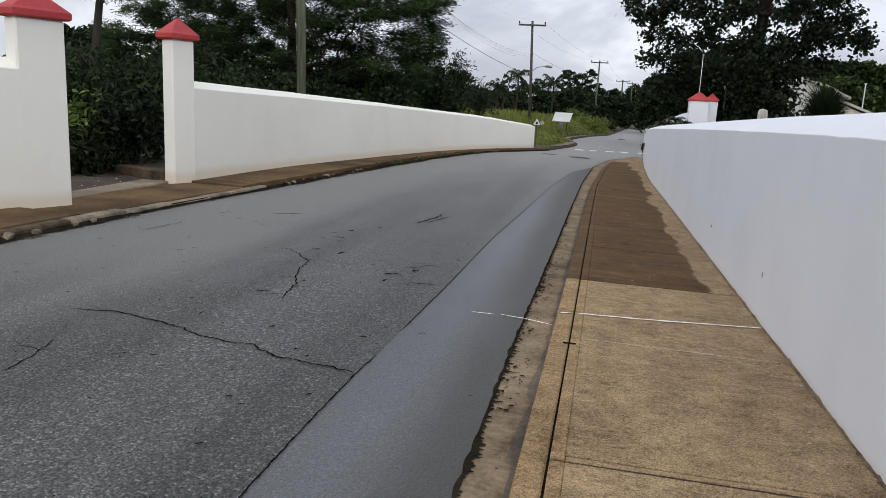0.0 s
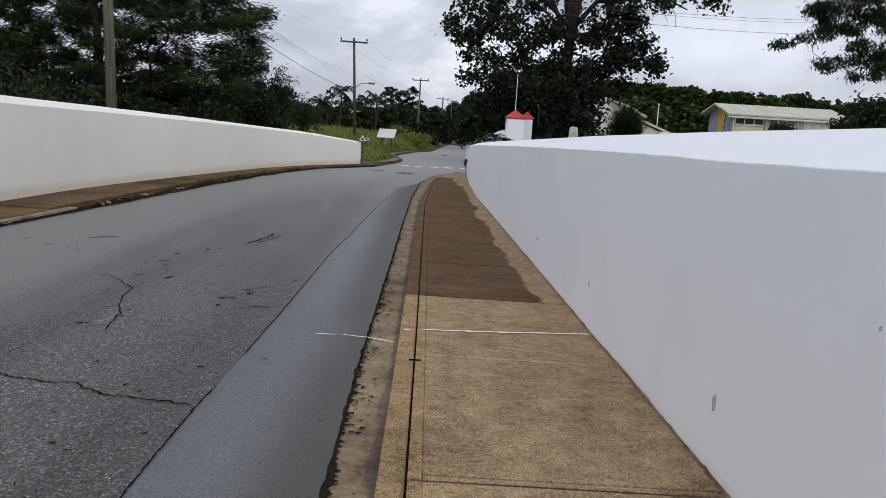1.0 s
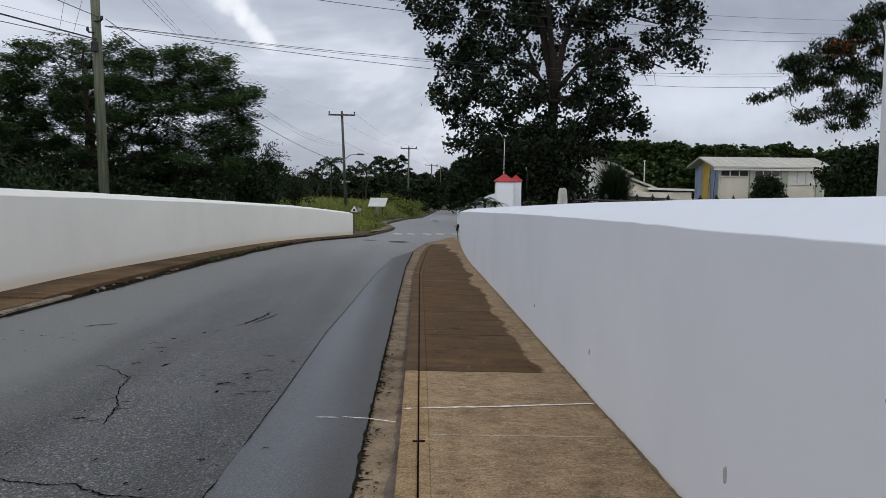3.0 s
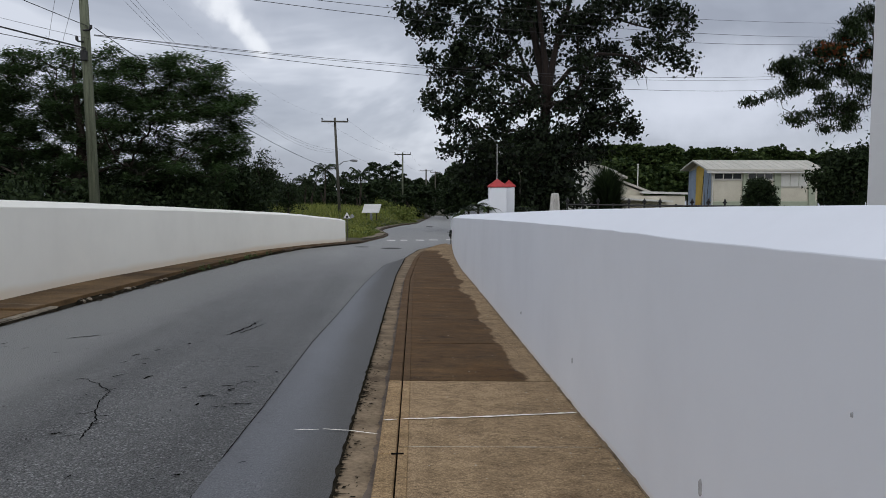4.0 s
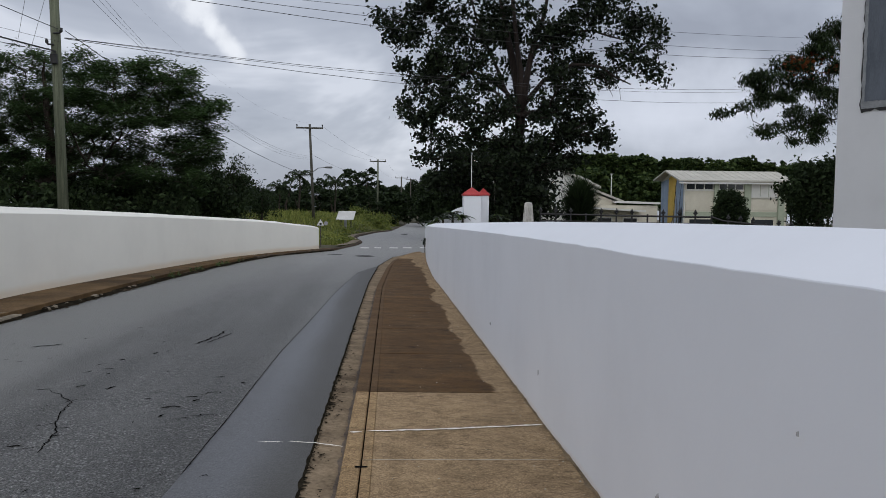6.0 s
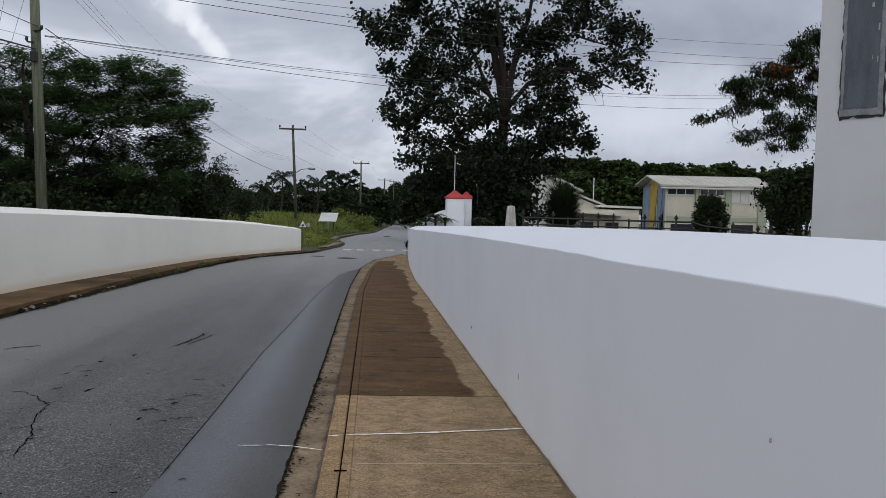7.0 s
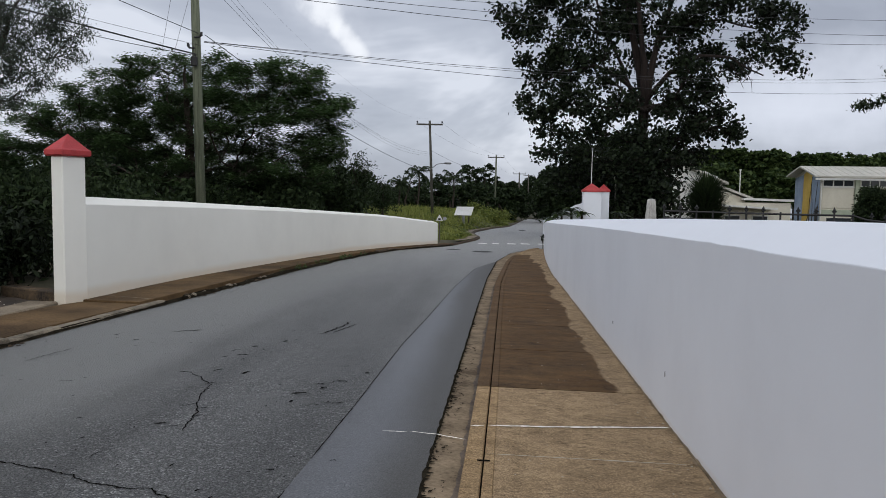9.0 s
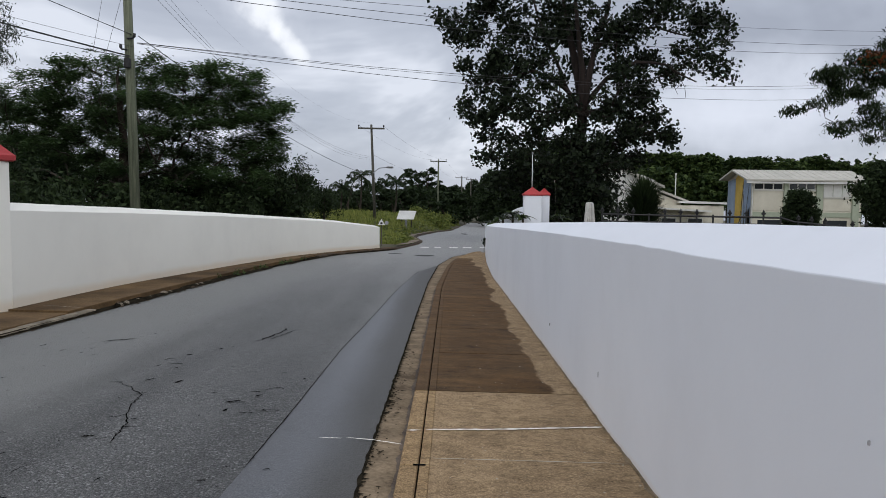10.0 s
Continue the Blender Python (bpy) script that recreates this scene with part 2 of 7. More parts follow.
def make_pavement(name, dry_lo, dry_hi, damp_lo, damp_hi, broom, per_object=0.10):
    """Brushed concrete; a damp stain covers it from y = 6.85 on, up to a ragged dry margin along the wall."""
    m, nt, b = nodes_of(name)
    big, fine = tex_noise(nt, 1.6, 6.0, 0.65), tex_noise(nt, 58.0, 4.0, 0.85)
    brush = tex_noise(nt, 12.0, 6.0, 0.8, stretch=(0.8, 1.3, 1.0))
    mott = tex_noise(nt, 7.0, 6.0, 0.75)
    f = arith(nt, "ADD", arith(nt, "ADD", arith(nt, "MULTIPLY", big, 0.12), arith(nt, "MULTIPLY", mott, 0.28)), arith(nt, "ADD", arith(nt, "MULTIPLY", brush, broom), arith(nt, "MULTIPLY", fine, 0.60 - broom)))
    dry = ramp(nt, f, [(0.42, dry_lo), (0.49, tuple((a + c) / 2 for a, c in zip(dry_lo, dry_hi))), (0.58, dry_hi)])
    fleck = smooth(nt, tex_noise(nt, 19.0, 6.0, 0.85, stretch=(0.55, 1.5, 1.0)), 0.525, 0.615)
    patches = smooth(nt, tex_noise(nt, 1.1, 4.0, 0.7), 0.42, 0.62)
    dry = blend(nt, arith(nt, "MULTIPLY", fleck, arith(nt, "MULTIPLY_ADD", patches, 0.5, 0.30)), dry, tuple(q * 0.5 for q in dry_lo))
    pale = smooth(nt, tex_noise(nt, 70.0, 2.0, 0.6), 0.66, 0.74)
    dry = blend(nt, arith(nt, "MULTIPLY", pale, 0.6), dry, tuple(min(0.6, q * 1.6) for q in dry_hi))
    # blotches of old dirt and lichen
    dry = blend(nt, 1.0, dry, ramp(nt, tex_noise(nt, 3.2, 6.0, 0.75), [(0.36, (0.90, 0.895, 0.89)), (0.62, (1.10, 1.10, 1.10))]), "MULTIPLY")
    crumbs = ramp(nt, tex_noise(nt, 110.0, 2.0, 0.7), [(0.34, (0.55, 0.54, 0.52)), (0.5, (1.0, 1.0, 1.0)), (0.66, (1.4, 1.4, 1.42))])
    dry = blend(nt, 0.8, dry, crumbs, "MULTIPLY")
    lichen = smooth(nt, tex_noise(nt, 9.0, 6.0, 0.8), 0.585, 0.66)
    dry = blend(nt, arith(nt, "MULTIPLY", lichen, 0.25), dry, tuple(q * 0.45 for q in dry_lo))
    oi = nt.nodes.new("ShaderNodeObjectInfo")
    hsv = nt.nodes.new("ShaderNodeHueSaturation")
    nt.links.new(arith(nt, "MULTIPLY_ADD", oi.outputs["Random"], per_object, 1.0 - per_object / 2), hsv.inputs["Value"])
    nt.links.new(dry, hsv.inputs["Color"])
    bands = tex_noise(nt, 2.6, 5.0, 0.7, stretch=(0.4, 1.3, 1.0))
    damp = ramp(nt, arith(nt, "ADD", arith(nt, "MULTIPLY", f, 0.65), arith(nt, "MULTIPLY", bands, 0.35)), [(0.41, damp_lo), (0.60, damp_hi)])
    x, y, _ = axes_of(nt)
    wob = arith(nt, "ADD", arith(nt, "MULTIPLY_ADD", tex_noise(nt, 1.0, 2.0, 0.5, stretch=(0.5, 0.55, 0.0)), 0.75, -0.39), arith(nt, "MULTIPLY_ADD", tex_noise(nt, 4.0, 5.0, 0.7, stretch=(1.0, 0.7, 0.0)), 0.2, -0.1))
    side = arith(nt, "SUBTRACT", arith(nt, "ADD", x, wob), arith(nt, "MULTIPLY", smooth(nt, y, 6.8, 13.0), 0.09))
    in_x = arith(nt, "SUBTRACT", 1.0, smooth(nt, side, 0.86, 0.91))
    in_y = arith(nt, "MULTIPLY", smooth(nt, y, 6.845, 6.86), arith(nt, "SUBTRACT", 1.0, smooth(nt, y, 26.6, 26.9)))
    mask = arith(nt, "MULTIPLY", in_x, in_y)
    mask = arith(nt, "MULTIPLY", mask, arith(nt, "MULTIPLY_ADD", big, 0.5, 0.68), clamp=True)
    nt.links.new(blend(nt, mask, hsv.outputs["Color"], damp), b.inputs["Base Color"])
    b.inputs["Roughness"].default_value = 0.85
    b.inputs["Specular IOR Level"].default_value = 0.2
    bumped(nt, b, arith(nt, "ADD", brush, arith(nt, "MULTIPLY", fine, 1.5)), 0.5, 0.006)
    return m


def make_paint(name, dust_height, lean, tint=(1.0, 1.0, 1.0)):
    """White masonry paint: hand-trowelled unevenness, faint streaks, earth splashed along the foot."""
    m, nt, b = nodes_of(name)
    streak = tex_noise(nt, 3.0, 4.0, 0.6, stretch=(1.2, 1.2, 0.10))
    cloud = tex_noise(nt, 0.7, 4.0, 0.6)
    fine = tex_noise(nt, 35.0, 4.0, 0.65)
    f = arith(nt, "ADD", arith(nt, "MULTIPLY", streak, 0.08), arith(nt, "MULTIPLY", cloud, 0.92))
    col = ramp(nt, f, [(k, tuple(c * q for q in tint)) for k, c in ((0.30, 0.77), (0.52, 0.81), (0.72, 0.83))])
    x, y, z = axes_of(nt)
    up = arith(nt, "ADD", z, arith(nt, "ADD", arith(nt, "MULTIPLY", x, 0.01745), arith(nt, "MULTIPLY", y, 0.02007)))
    splash = arith(nt, "SUBTRACT", 1.0, smooth(nt, arith(nt, "ADD", up, arith(nt, "MULTIPLY", cloud, -dust_height)), -0.2 * dust_height, dust_height * 0.75))
    splash = arith(nt, "MULTIPLY", splash, lean)
    nt.links.new(blend(nt, splash, col, (0.62, 0.48, 0.30)), b.inputs["Base Color"])
    b.inputs["Roughness"].default_value = 0.62
    bumped(nt, b, arith(nt, "ADD", arith(nt, "MULTIPLY", tex_noise(nt, 5.0, 3.0), 1.0), arith(nt, "MULTIPLY", fine, 0.25)), 0.16, 0.01)
    return m


MAT = {
    "earth": surface("earth", (0.035, 0.032, 0.017), (0.085, 0.078, 0.042), 0.4, 8.0, 0.95, 0.6),
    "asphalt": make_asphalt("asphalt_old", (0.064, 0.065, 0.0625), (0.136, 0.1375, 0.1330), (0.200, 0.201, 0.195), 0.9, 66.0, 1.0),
    "patch": make_asphalt("asphalt_smooth", (0.090, 0.094, 0.101), (0.134, 0.140, 0.150), (0.17, 0.17, 0.175), 0.35, 80.0, 0.25, 0.75),
    "tar": surface("tar", (0.005, 0.005, 0.005), (0.016, 0.015, 0.014), 6.0, 60.0, 0.8, 0.4),
    "patch_dark": surface("tar_patch", (0.022, 0.021, 0.020), (0.06, 0.058, 0.055), 3.0, 40.0, 0.8, 0.4),
    "soil": surface("brown_soil", (0.020, 0.014, 0.009), (0.072, 0.051, 0.034), 2.0, 24.0, 0.95, 0.8),
    "moss": surface("moss_edge", (0.008, 0.007, 0.005), (0.032, 0.027, 0.019), 6.0, 60.0, 0.9, 0.5),
    "gutter": surface("gutter_concrete", (0.088, 0.063, 0.038), (0.300, 0.228, 0.148), 3.0, 28.0, 0.9, 0.6, 0.13),
    "gutter_stain": surface("gutter_stain", (0.070, 0.056, 0.044), (0.190, 0.152, 0.120), 3.0, 30.0, 0.8, 0.4, 0.13),
    "kerb": make_pavement("kerb_concrete", (0.168, 0.107, 0.051), (0.410, 0.286, 0.153), (0.045, 0.024, 0.010), (0.130, 0.076, 0.034), 0.10, 0.18),
    "slab": make_pavement("brushed_concrete", (0.151, 0.099, 0.051), (0.403, 0.289, 0.167), (0.024, 0.0125, 0.0045), (0.148, 0.080, 0.028), 0.12, 0.08),
    "walk_left": surface("stained_concrete", (0.044, 0.026, 0.011), (0.155, 0.097, 0.045), 1.0, 30.0, 0.9, 0.5, 0.13, per_object=0.08),
    "kerb_left": surface("dirty_kerb", (0.06, 0.05, 0.035), (0.30, 0.25, 0.18), 3.5, 25.0, 0.92, 0.7, 0.14, per_object=0.25),
    "concrete": surface("bare_concrete", (0.11, 0.085, 0.055), (0.26, 0.21, 0.145), 1.4, 30.0, 0.9, 0.5),
    "paint": make_paint("white_wall_paint", 0.05, 0.25, (0.955, 0.985, 1.045)),
    "paint_left": make_paint("white_wall_paint_dusty", 0.16, 0.45, (1.0, 0.985, 0.905)),
    "red": surface("red_cap_paint", (0.30, 0.022, 0.025), (0.46, 0.045, 0.045), 2.5, 40.0, 0.5, 0.2),
    "line": surface("white_chalk_line", (0.78, 0.74, 0.65), (0.95, 0.91, 0.82), 6.0, 60.0, 0.8, 0.2),
    "road_white": surface("road_marking", (0.66, 0.65, 0.62), (0.86, 0.85, 0.82), 4.0, 40.0, 0.7, 0.2),
    "pole": surface("weathered_pole", (0.060, 0.069, 0.043), (0.165, 0.182, 0.122), 2.0, 30.0, 0.85, 0.8, 0.12, stretch=(7, 7, 0.35)),
    "pole_dark": surface("dark_pole", (0.04, 0.038, 0.03), (0.11, 0.105, 0.085), 2.0, 30.0, 0.85, 0.5, 0.14, stretch=(6, 6, 0.35)),
    "iron": plain("black_iron", (0.012, 0.012, 0.013), 0.6),
    "wire": plain("black_wire", (0.02, 0.02, 0.02), 0.6),
    "steel": plain("galvanised_steel", (0.35, 0.35, 0.36), 0.45, 0.8),
    "bark": surface("bark", (0.016, 0.012, 0.009), (0.055, 0.043, 0.031), 2.0, 18.0, 0.95, 0.9, 0.15, stretch=(4, 4, 0.6), dist=0.03),
    # reddish bark taken near black: shade under the crown is put into its colour
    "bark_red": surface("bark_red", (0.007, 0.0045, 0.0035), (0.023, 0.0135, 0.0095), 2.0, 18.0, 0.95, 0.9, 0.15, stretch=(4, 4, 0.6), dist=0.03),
    "leaf_dark": leaf_material("leaf_dark", (0.011, 0.019, 0.009), (0.037, 0.056, 0.022), 0.15),
    "leaf_saman": leaf_material("leaf_fine", (0.028, 0.054, 0.020), (0.086, 0.140, 0.050), 0.38, 0.35, 0.45),
    # darkest leaf copy, with the shade of crown undersides put into its colour
    "leaf_near_black": leaf_material("leaf_near_black", (0.006, 0.010, 0.006), (0.021, 0.031, 0.014), 0.10, 0.12, 0.5),
    "leaf_hill": leaf_material("leaf_hill", (0.013, 0.028, 0.009), (0.064, 0.092, 0.027), 0.15),
    "leaf_bush": leaf_material("leaf_bush", (0.024, 0.044, 0.012), (0.10, 0.150, 0.040), 0.25, 0.3, 0.45),
    "leaf_lime": leaf_material("leaf_lime", (0.06, 0.10, 0.02), (0.17, 0.23, 0.05), 0.3, 0.3, 0.45),
    "leaf_grey": leaf_material("needle_grey", (0.026, 0.036, 0.026), (0.080, 0.097, 0.074), 0.2),
    "flower": leaf_material("orange_flower", (0.12, 0.035, 0.016), (0.24, 0.075, 0.026), 0.2),
    "grass": leaf_material("tall_grass", (0.12, 0.16, 0.035), (0.31, 0.32, 0.09), 0.3),
    "weeds": leaf_material("field_weed_leaf", (0.07, 0.10, 0.022), (0.22, 0.25, 0.06), 0.3, 0.2, 0.5),
    "plaster": surface("cream_plaster", (0.50, 0.47, 0.38), (0.62, 0.59, 0.49), 0.6, 12.0, 0.8, 0.2),
    "white_plaster": surface("white_plaster", (0.60, 0.60, 0.57), (0.74, 0.74, 0.71), 0.6, 12.0, 0.8, 0.2),
    "green_trim": plain("sage_paint", (0.36, 0.40, 0.30), 0.7),
    "roof": surface("pale_roof_sheet", (0.38, 0.37, 0.32), (0.52, 0.50, 0.44), 0.5, 9.0, 0.6, 0.2),
    "blue": surface("blue_mural", (0.20, 0.27, 0.37), (0.33, 0.40, 0.50), 0.6, 8.0, 0.7, 0.1),
    "yellow": surface("yellow_mural", (0.50, 0.33, 0.05), (0.66, 0.46, 0.10), 0.6, 8.0, 0.7, 0.1),
    "window": plain("dark_glass", (0.03, 0.035, 0.04), 0.12),
    "louvre": plain("louvre_white", (0.66, 0.66, 0.62), 0.5),
    "board": surface("sign_white", (0.52, 0.52, 0.50), (0.66, 0.66, 0.64), 1.0, 20.0, 0.6, 0.1),
    "black": plain("black_mark", (0.015, 0.015, 0.015), 0.6),
    # white paint greyed for the pylon: shade on its face put into the tint
    "tower": make_paint("tower_paint_shaded", 0.02, 0.0, (0.74, 0.75, 0.77)),
    "plaque": surface("slate_plaque", (0.045, 0.055, 0.07), (0.11, 0.125, 0.15), 1.4, 22.0, 0.28, 0.15, 0.16, stretch=(1.5, 1.5, 0.35)),
    "cloth": surface("faded_canvas", (0.40, 0.39, 0.37), (0.60, 0.59, 0.56), 3.0, 20.0, 0.9, 0.3),
    "scuff": surface("grey_scuff", (0.26, 0.26, 0.27), (0.50, 0.50, 0.51), 9.0, 40.0, 0.8, 0.2),
    "litter": plain("pale_litter", (0.42, 0.39, 0.32), 0.8),
    "concrete_grey": surface("grey_cement", (0.16, 0.17, 0.18), (0.27, 0.28, 0.29), 3.0, 30.0, 0.8, 0.4),
    "kerb_mossy": surface("mossy_broken_kerb", (0.008, 0.0055, 0.003), (0.110, 0.072, 0.037), 4.0, 22.0, 0.95, 0.9, 0.12, per_object=0.4),
}

for key, level in (("tar", 0.0), ("moss", 0.0), ("gutter", 0.2), ("gutter_stain", 0.2), ("walk_left", 0.2)):
    MAT[key].node_tree.nodes["Principled BSDF"].inputs["Specular IOR Level"].default_value = level


# ---- shape helpers ----
SX, SY = -0.01745, -0.02007


def gz(x, y):
    """Height of the gently falling plane that carries road and pavements."""
    return SX * x + SY * y


def along(table, y):
    """Straight interpolation in a table of (y, value)."""
    ys, vs = [r[0] for r in table], [r[1] for r in table]
    return float(np.interp(y, ys, vs))


def link_mesh(name, verts, faces, mat, smooth_shade=False):
    me = bpy.data.meshes.new(name)
    me.from_pydata([tuple(v) for v in verts], [], faces)
    me.materials.append(mat)
    if smooth_shade:
        me.polygons.foreach_set("use_smooth", [True] * len(me.polygons))
    me.update()
    return me


def mesh_part(name, me, parent=None, label=""):
    ob = new(name, me)
    if parent is not None:
        ob.parent = parent
    return tagged(ob, label)


def part(name, bm, material, parent=None, label="", shade=False):
    me = bpy.data.meshes.new(name)
    bmesh.ops.recalc_face_normals(bm, faces=bm.faces)
    bm.to_mesh(me)
    bm.free()
    me.materials.append(material)
    if shade:
        me.polygons.foreach_set("use_smooth", [True] * len(me.polygons))
    return mesh_part(name, me, parent, label)


def thing(name, label, category, group="", kind="", at=(0, 0, 0)):
    ob = new(name)
    ob.location = at
    ob.empty_display_size = 0.2
    return tagged(ob, label, category, group, kind)


def box(bm, x0, x1, y0, y1, z0, z1, bevel=0.0):
    m = Matrix.Translation(((x0 + x1) / 2, (y0 + y1) / 2, (z0 + z1) / 2)) @ Matrix.Diagonal((x1 - x0, y1 - y0, z1 - z0, 1))
    r = bmesh.ops.create_cube(bm, size=1, matrix=m)
    if bevel:
        es = list({e for v in r["verts"] for e in v.link_edges})
        bmesh.ops.bevel(bm, geom=es, offset=bevel, segments=1, affect="EDGES")
    return bm


def boxed(x0, x1, y0, y1, z0, z1, bevel=0.0):
    return box(bmesh.new(), x0, x1, y0, y1, z0, z1, bevel)


def tube(bm, pts, radii, sides=8):
    """A tapered tube through the points."""
    rings = []
    n = len(pts)
    for i, p in enumerate(pts):
        p = Vector(p)
        d = (Vector(pts[min(i + 1, n - 1)]) - Vector(pts[max(i - 1, 0)])).normalized()
        a = d.orthogonal().normalized() if abs(d.z) < 0.95 else Vector((1, 0, 0)).cross(d).normalized()
        b = d.cross(a)
        rings.append([bm.verts.new(p + radii[i] * (math.cos(k * math.tau / sides) * a + math.sin(k * math.tau / sides) * b)) for k in range(sides)])
    for r0, r1 in zip(rings, rings[1:]):
        best = min(range(sides), key=lambda s: sum((r0[k].co - r1[(k + s) % sides].co).length for k in (0, sides // 2)))
        for k in range(sides):
            bm.faces.new((r0[k], r0[(k + 1) % sides], r1[(k + 1 + best) % sides], r1[(k + best) % sides]))
    bm.faces.new(rings[0][::-1])
    bm.faces.new(rings[-1])
    return bm


def strip(rows):
    """Verts and quads of a sheet given as rows of points of equal length."""
    w = len(rows[0])
    verts = [p for r in rows for p in r]
    faces = [(i * w + j, i * w + j + 1, (i + 1) * w + j + 1, (i + 1) * w + j) for i in range(len(rows) - 1) for j in range(w - 1)]
    return verts, faces


def prism(rings):
    """A closed solid swept through rings (lists of points of equal length), capped at both ends."""
    w = len(rings[0])
    verts = [p for r in rings for p in r]
    faces = []
    for i in range(len(rings) - 1):
        for j in range(w):
            k = (j + 1) % w
            faces.append((i * w + j, (i + 1) * w + j, (i + 1) * w + k, i * w + k))
    faces.append(tuple(range(w)))
    faces.append(tuple((len(rings) - 1) * w + j for j in reversed(range(w))))
    return verts, faces


def block(name, corners, z0, z1, mat, parent, bevel=0.0):
    """A prism over a four-cornered plan; corner heights follow the plane."""
    bm = bmesh.new()
    lo = [bm.verts.new((x, y, gz(x, y) + z0)) for x, y in corners]
    hi = [bm.verts.new((x, y, gz(x, y) + z1)) for x, y in corners]
    n = len(corners)
    bm.faces.new(lo[::-1])
    top = bm.faces.new(hi)
    for i in range(n):
        bm.faces.new((lo[i], lo[(i + 1) % n], hi[(i + 1) % n], hi[i]))
    if bevel:
        bmesh.ops.bevel(bm, geom=list(top.edges), offset=bevel, segments=1, affect="EDGES")
    return part(name, bm, mat, parent)


def sampled(poly, step):
    """Points every step metres along a smoothed polyline of (x, y)."""
    p = np.array(poly, float)
    d = np.concatenate([[0], np.cumsum(np.hypot(*np.diff(p, axis=0).T))])
    s = np.arange(0, d[-1], step)
    q = np.column_stack([np.interp(s, d, p[:, 0]), np.interp(s, d, p[:, 1])])
    k = max(1, int(1.6 / step))
    pad = np.concatenate([np.repeat(q[:1], k, 0) - np.arange(k, 0, -1)[:, None] * (q[1] - q[0]), q, np.repeat(q[-1:], k, 0) + np.arange(1, k + 1)[:, None] * (q[-1] - q[-2])])
    ker = np.ones(2 * k + 1) / (2 * k + 1)
    return np.column_stack([np.convolve(pad[:, i], ker, "valid") for i in (0, 1)])


def offsets(q, dist):
    """The line moved sideways, to the right of its way."""
    t = np.gradient(q, axis=0)
    t /= np.linalg.norm(t, axis=1)[:, None]
    return q + dist * np.column_stack([t[:, 1], -t[:, 0]])


# ---- the plan: edges as x over y ----
ROAD_L = [(-14, -5.5), (6, -5.42), (9, -5.37), (12.2, -5.25), (14.5, -5.17), (17.8, -5.03), (22.7, -4.7), (26, -4.3), (28.4, -3.87), (31, -2.85), (32.9, -2.15), (39.1, -1.33),
          (42.2, -1.2), (48, -1.8), (52.5, -1.75), (62.4, -0.75), (70, 0.6), (103, 2.53), (197, 7.7), (270, 12.0)]
ASPHALT_R = [(-14, -0.5), (5, -0.5), (10, -0.45), (13, -0.43), (18.2, -0.37), (24, -0.19), (28.7, 0.3), (31, 0.9), (32.6, 1.5), (34, 2.6), (40, 3.4), (50, 3.3), (70, 4.6), (103, 6.6), (197, 11.8), (270, 16.5)]
PATCH_L = [(-14, -1.29), (4, -1.285), (6.5, -1.23), (9, -1.21), (11.4, -1.13), (16, -1.0), (21, -0.75), (24, -0.22)]
KERB_R = [(-14, -0.31), (2.3, -0.293), (4, -0.275), (7, -0.25), (9.6, -0.23), (12.3, -0.21), (16.5, -0.17), (22.7, 0.07), (25.5, 0.26), (30.5, 0.98), (32.7, 1.65)]
WALL_R = [(-14, 1.21), (15, 1.20), (19.2, 1.19), (24.5, 1.33), (31.7, 1.65), (33, 1.9)]
WALL_L = [(10.9, -6.29), (12.4, -6.29), (14.8, -6.28), (16.9, -6.05), (20.2, -5.71), (24.9, -5.12), (29.2, -3.99), (32.4, -2.71), (34, -2.1)]
RAISE = 0.10


def land(x, y):
    """Ground height beside the road, above the plane."""
    left = along(ROAD_L, y) - x
    h = -0.16
    if y > 36 and left > 0.6:
        h += 1.05 * min(1, max(0, (left - 0.6) / 4.0)) * min(1, max(0, (y - 38) / 22.0)) + 0.10
    if y < 36 and left > 0.8:
        h += 0.10
    right = x - along(ASPHALT_R, y)
    if right > 1.5 and y < 33:
        h += 0.55 * min(1, max(0, (right - 2.2) / 1.5))
    if right > 1.0 and y > 41:
        h += 0.5 * min(1, (right - 1.0) / 5.0)
    return h


# ---- ground ----
gx = np.unique(np.concatenate([np.arange(-40, 60, 1.5), np.linspace(-900, -40, 26), np.linspace(60, 900, 26)]))
gy = np.unique(np.concatenate([np.arange(-14, 130, 1.5), np.linspace(-500, -14, 16), np.linspace(130, 1500, 30)]))
v, f = strip([[(x, y, gz(x, y) + (land(x, y) if -40 <= x <= 60 and y < 130 else (0.9 if x < 0 and y > 40 else 0.2))) for x in gx] for y in gy])
tagged(new("ground", link_mesh("ground", v, f, MAT["earth"])), "dry brown earth with sparse grass beside the road", "ground", kind="structure")

# ---- road ----
ys = np.concatenate([np.arange(-14, 60, 0.5), np.arange(60, 271, 3.0)])
rows = []
for y in ys:
    a, b = along(ROAD_L, y), along(ASPHALT_R, y)
    rows.append([(x, y, gz(x, y) - RAISE + 0.012 * math.sin(math.pi * (x - a) / (b - a))) for x in np.linspace(a, b, 9)])
v, f = strip(rows)
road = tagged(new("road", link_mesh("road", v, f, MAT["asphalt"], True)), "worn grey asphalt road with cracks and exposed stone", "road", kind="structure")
v, f = strip([[(x, y, gz(x, y) - RAISE - 0.004) for x in np.linspace(1.2, 24, 8)] for y in np.linspace(33.5, 41, 6)])
tagged(new("side_road", link_mesh("side_road", v, f, MAT["asphalt"])), "grey asphalt side road behind the white wall", "road", kind="structure")

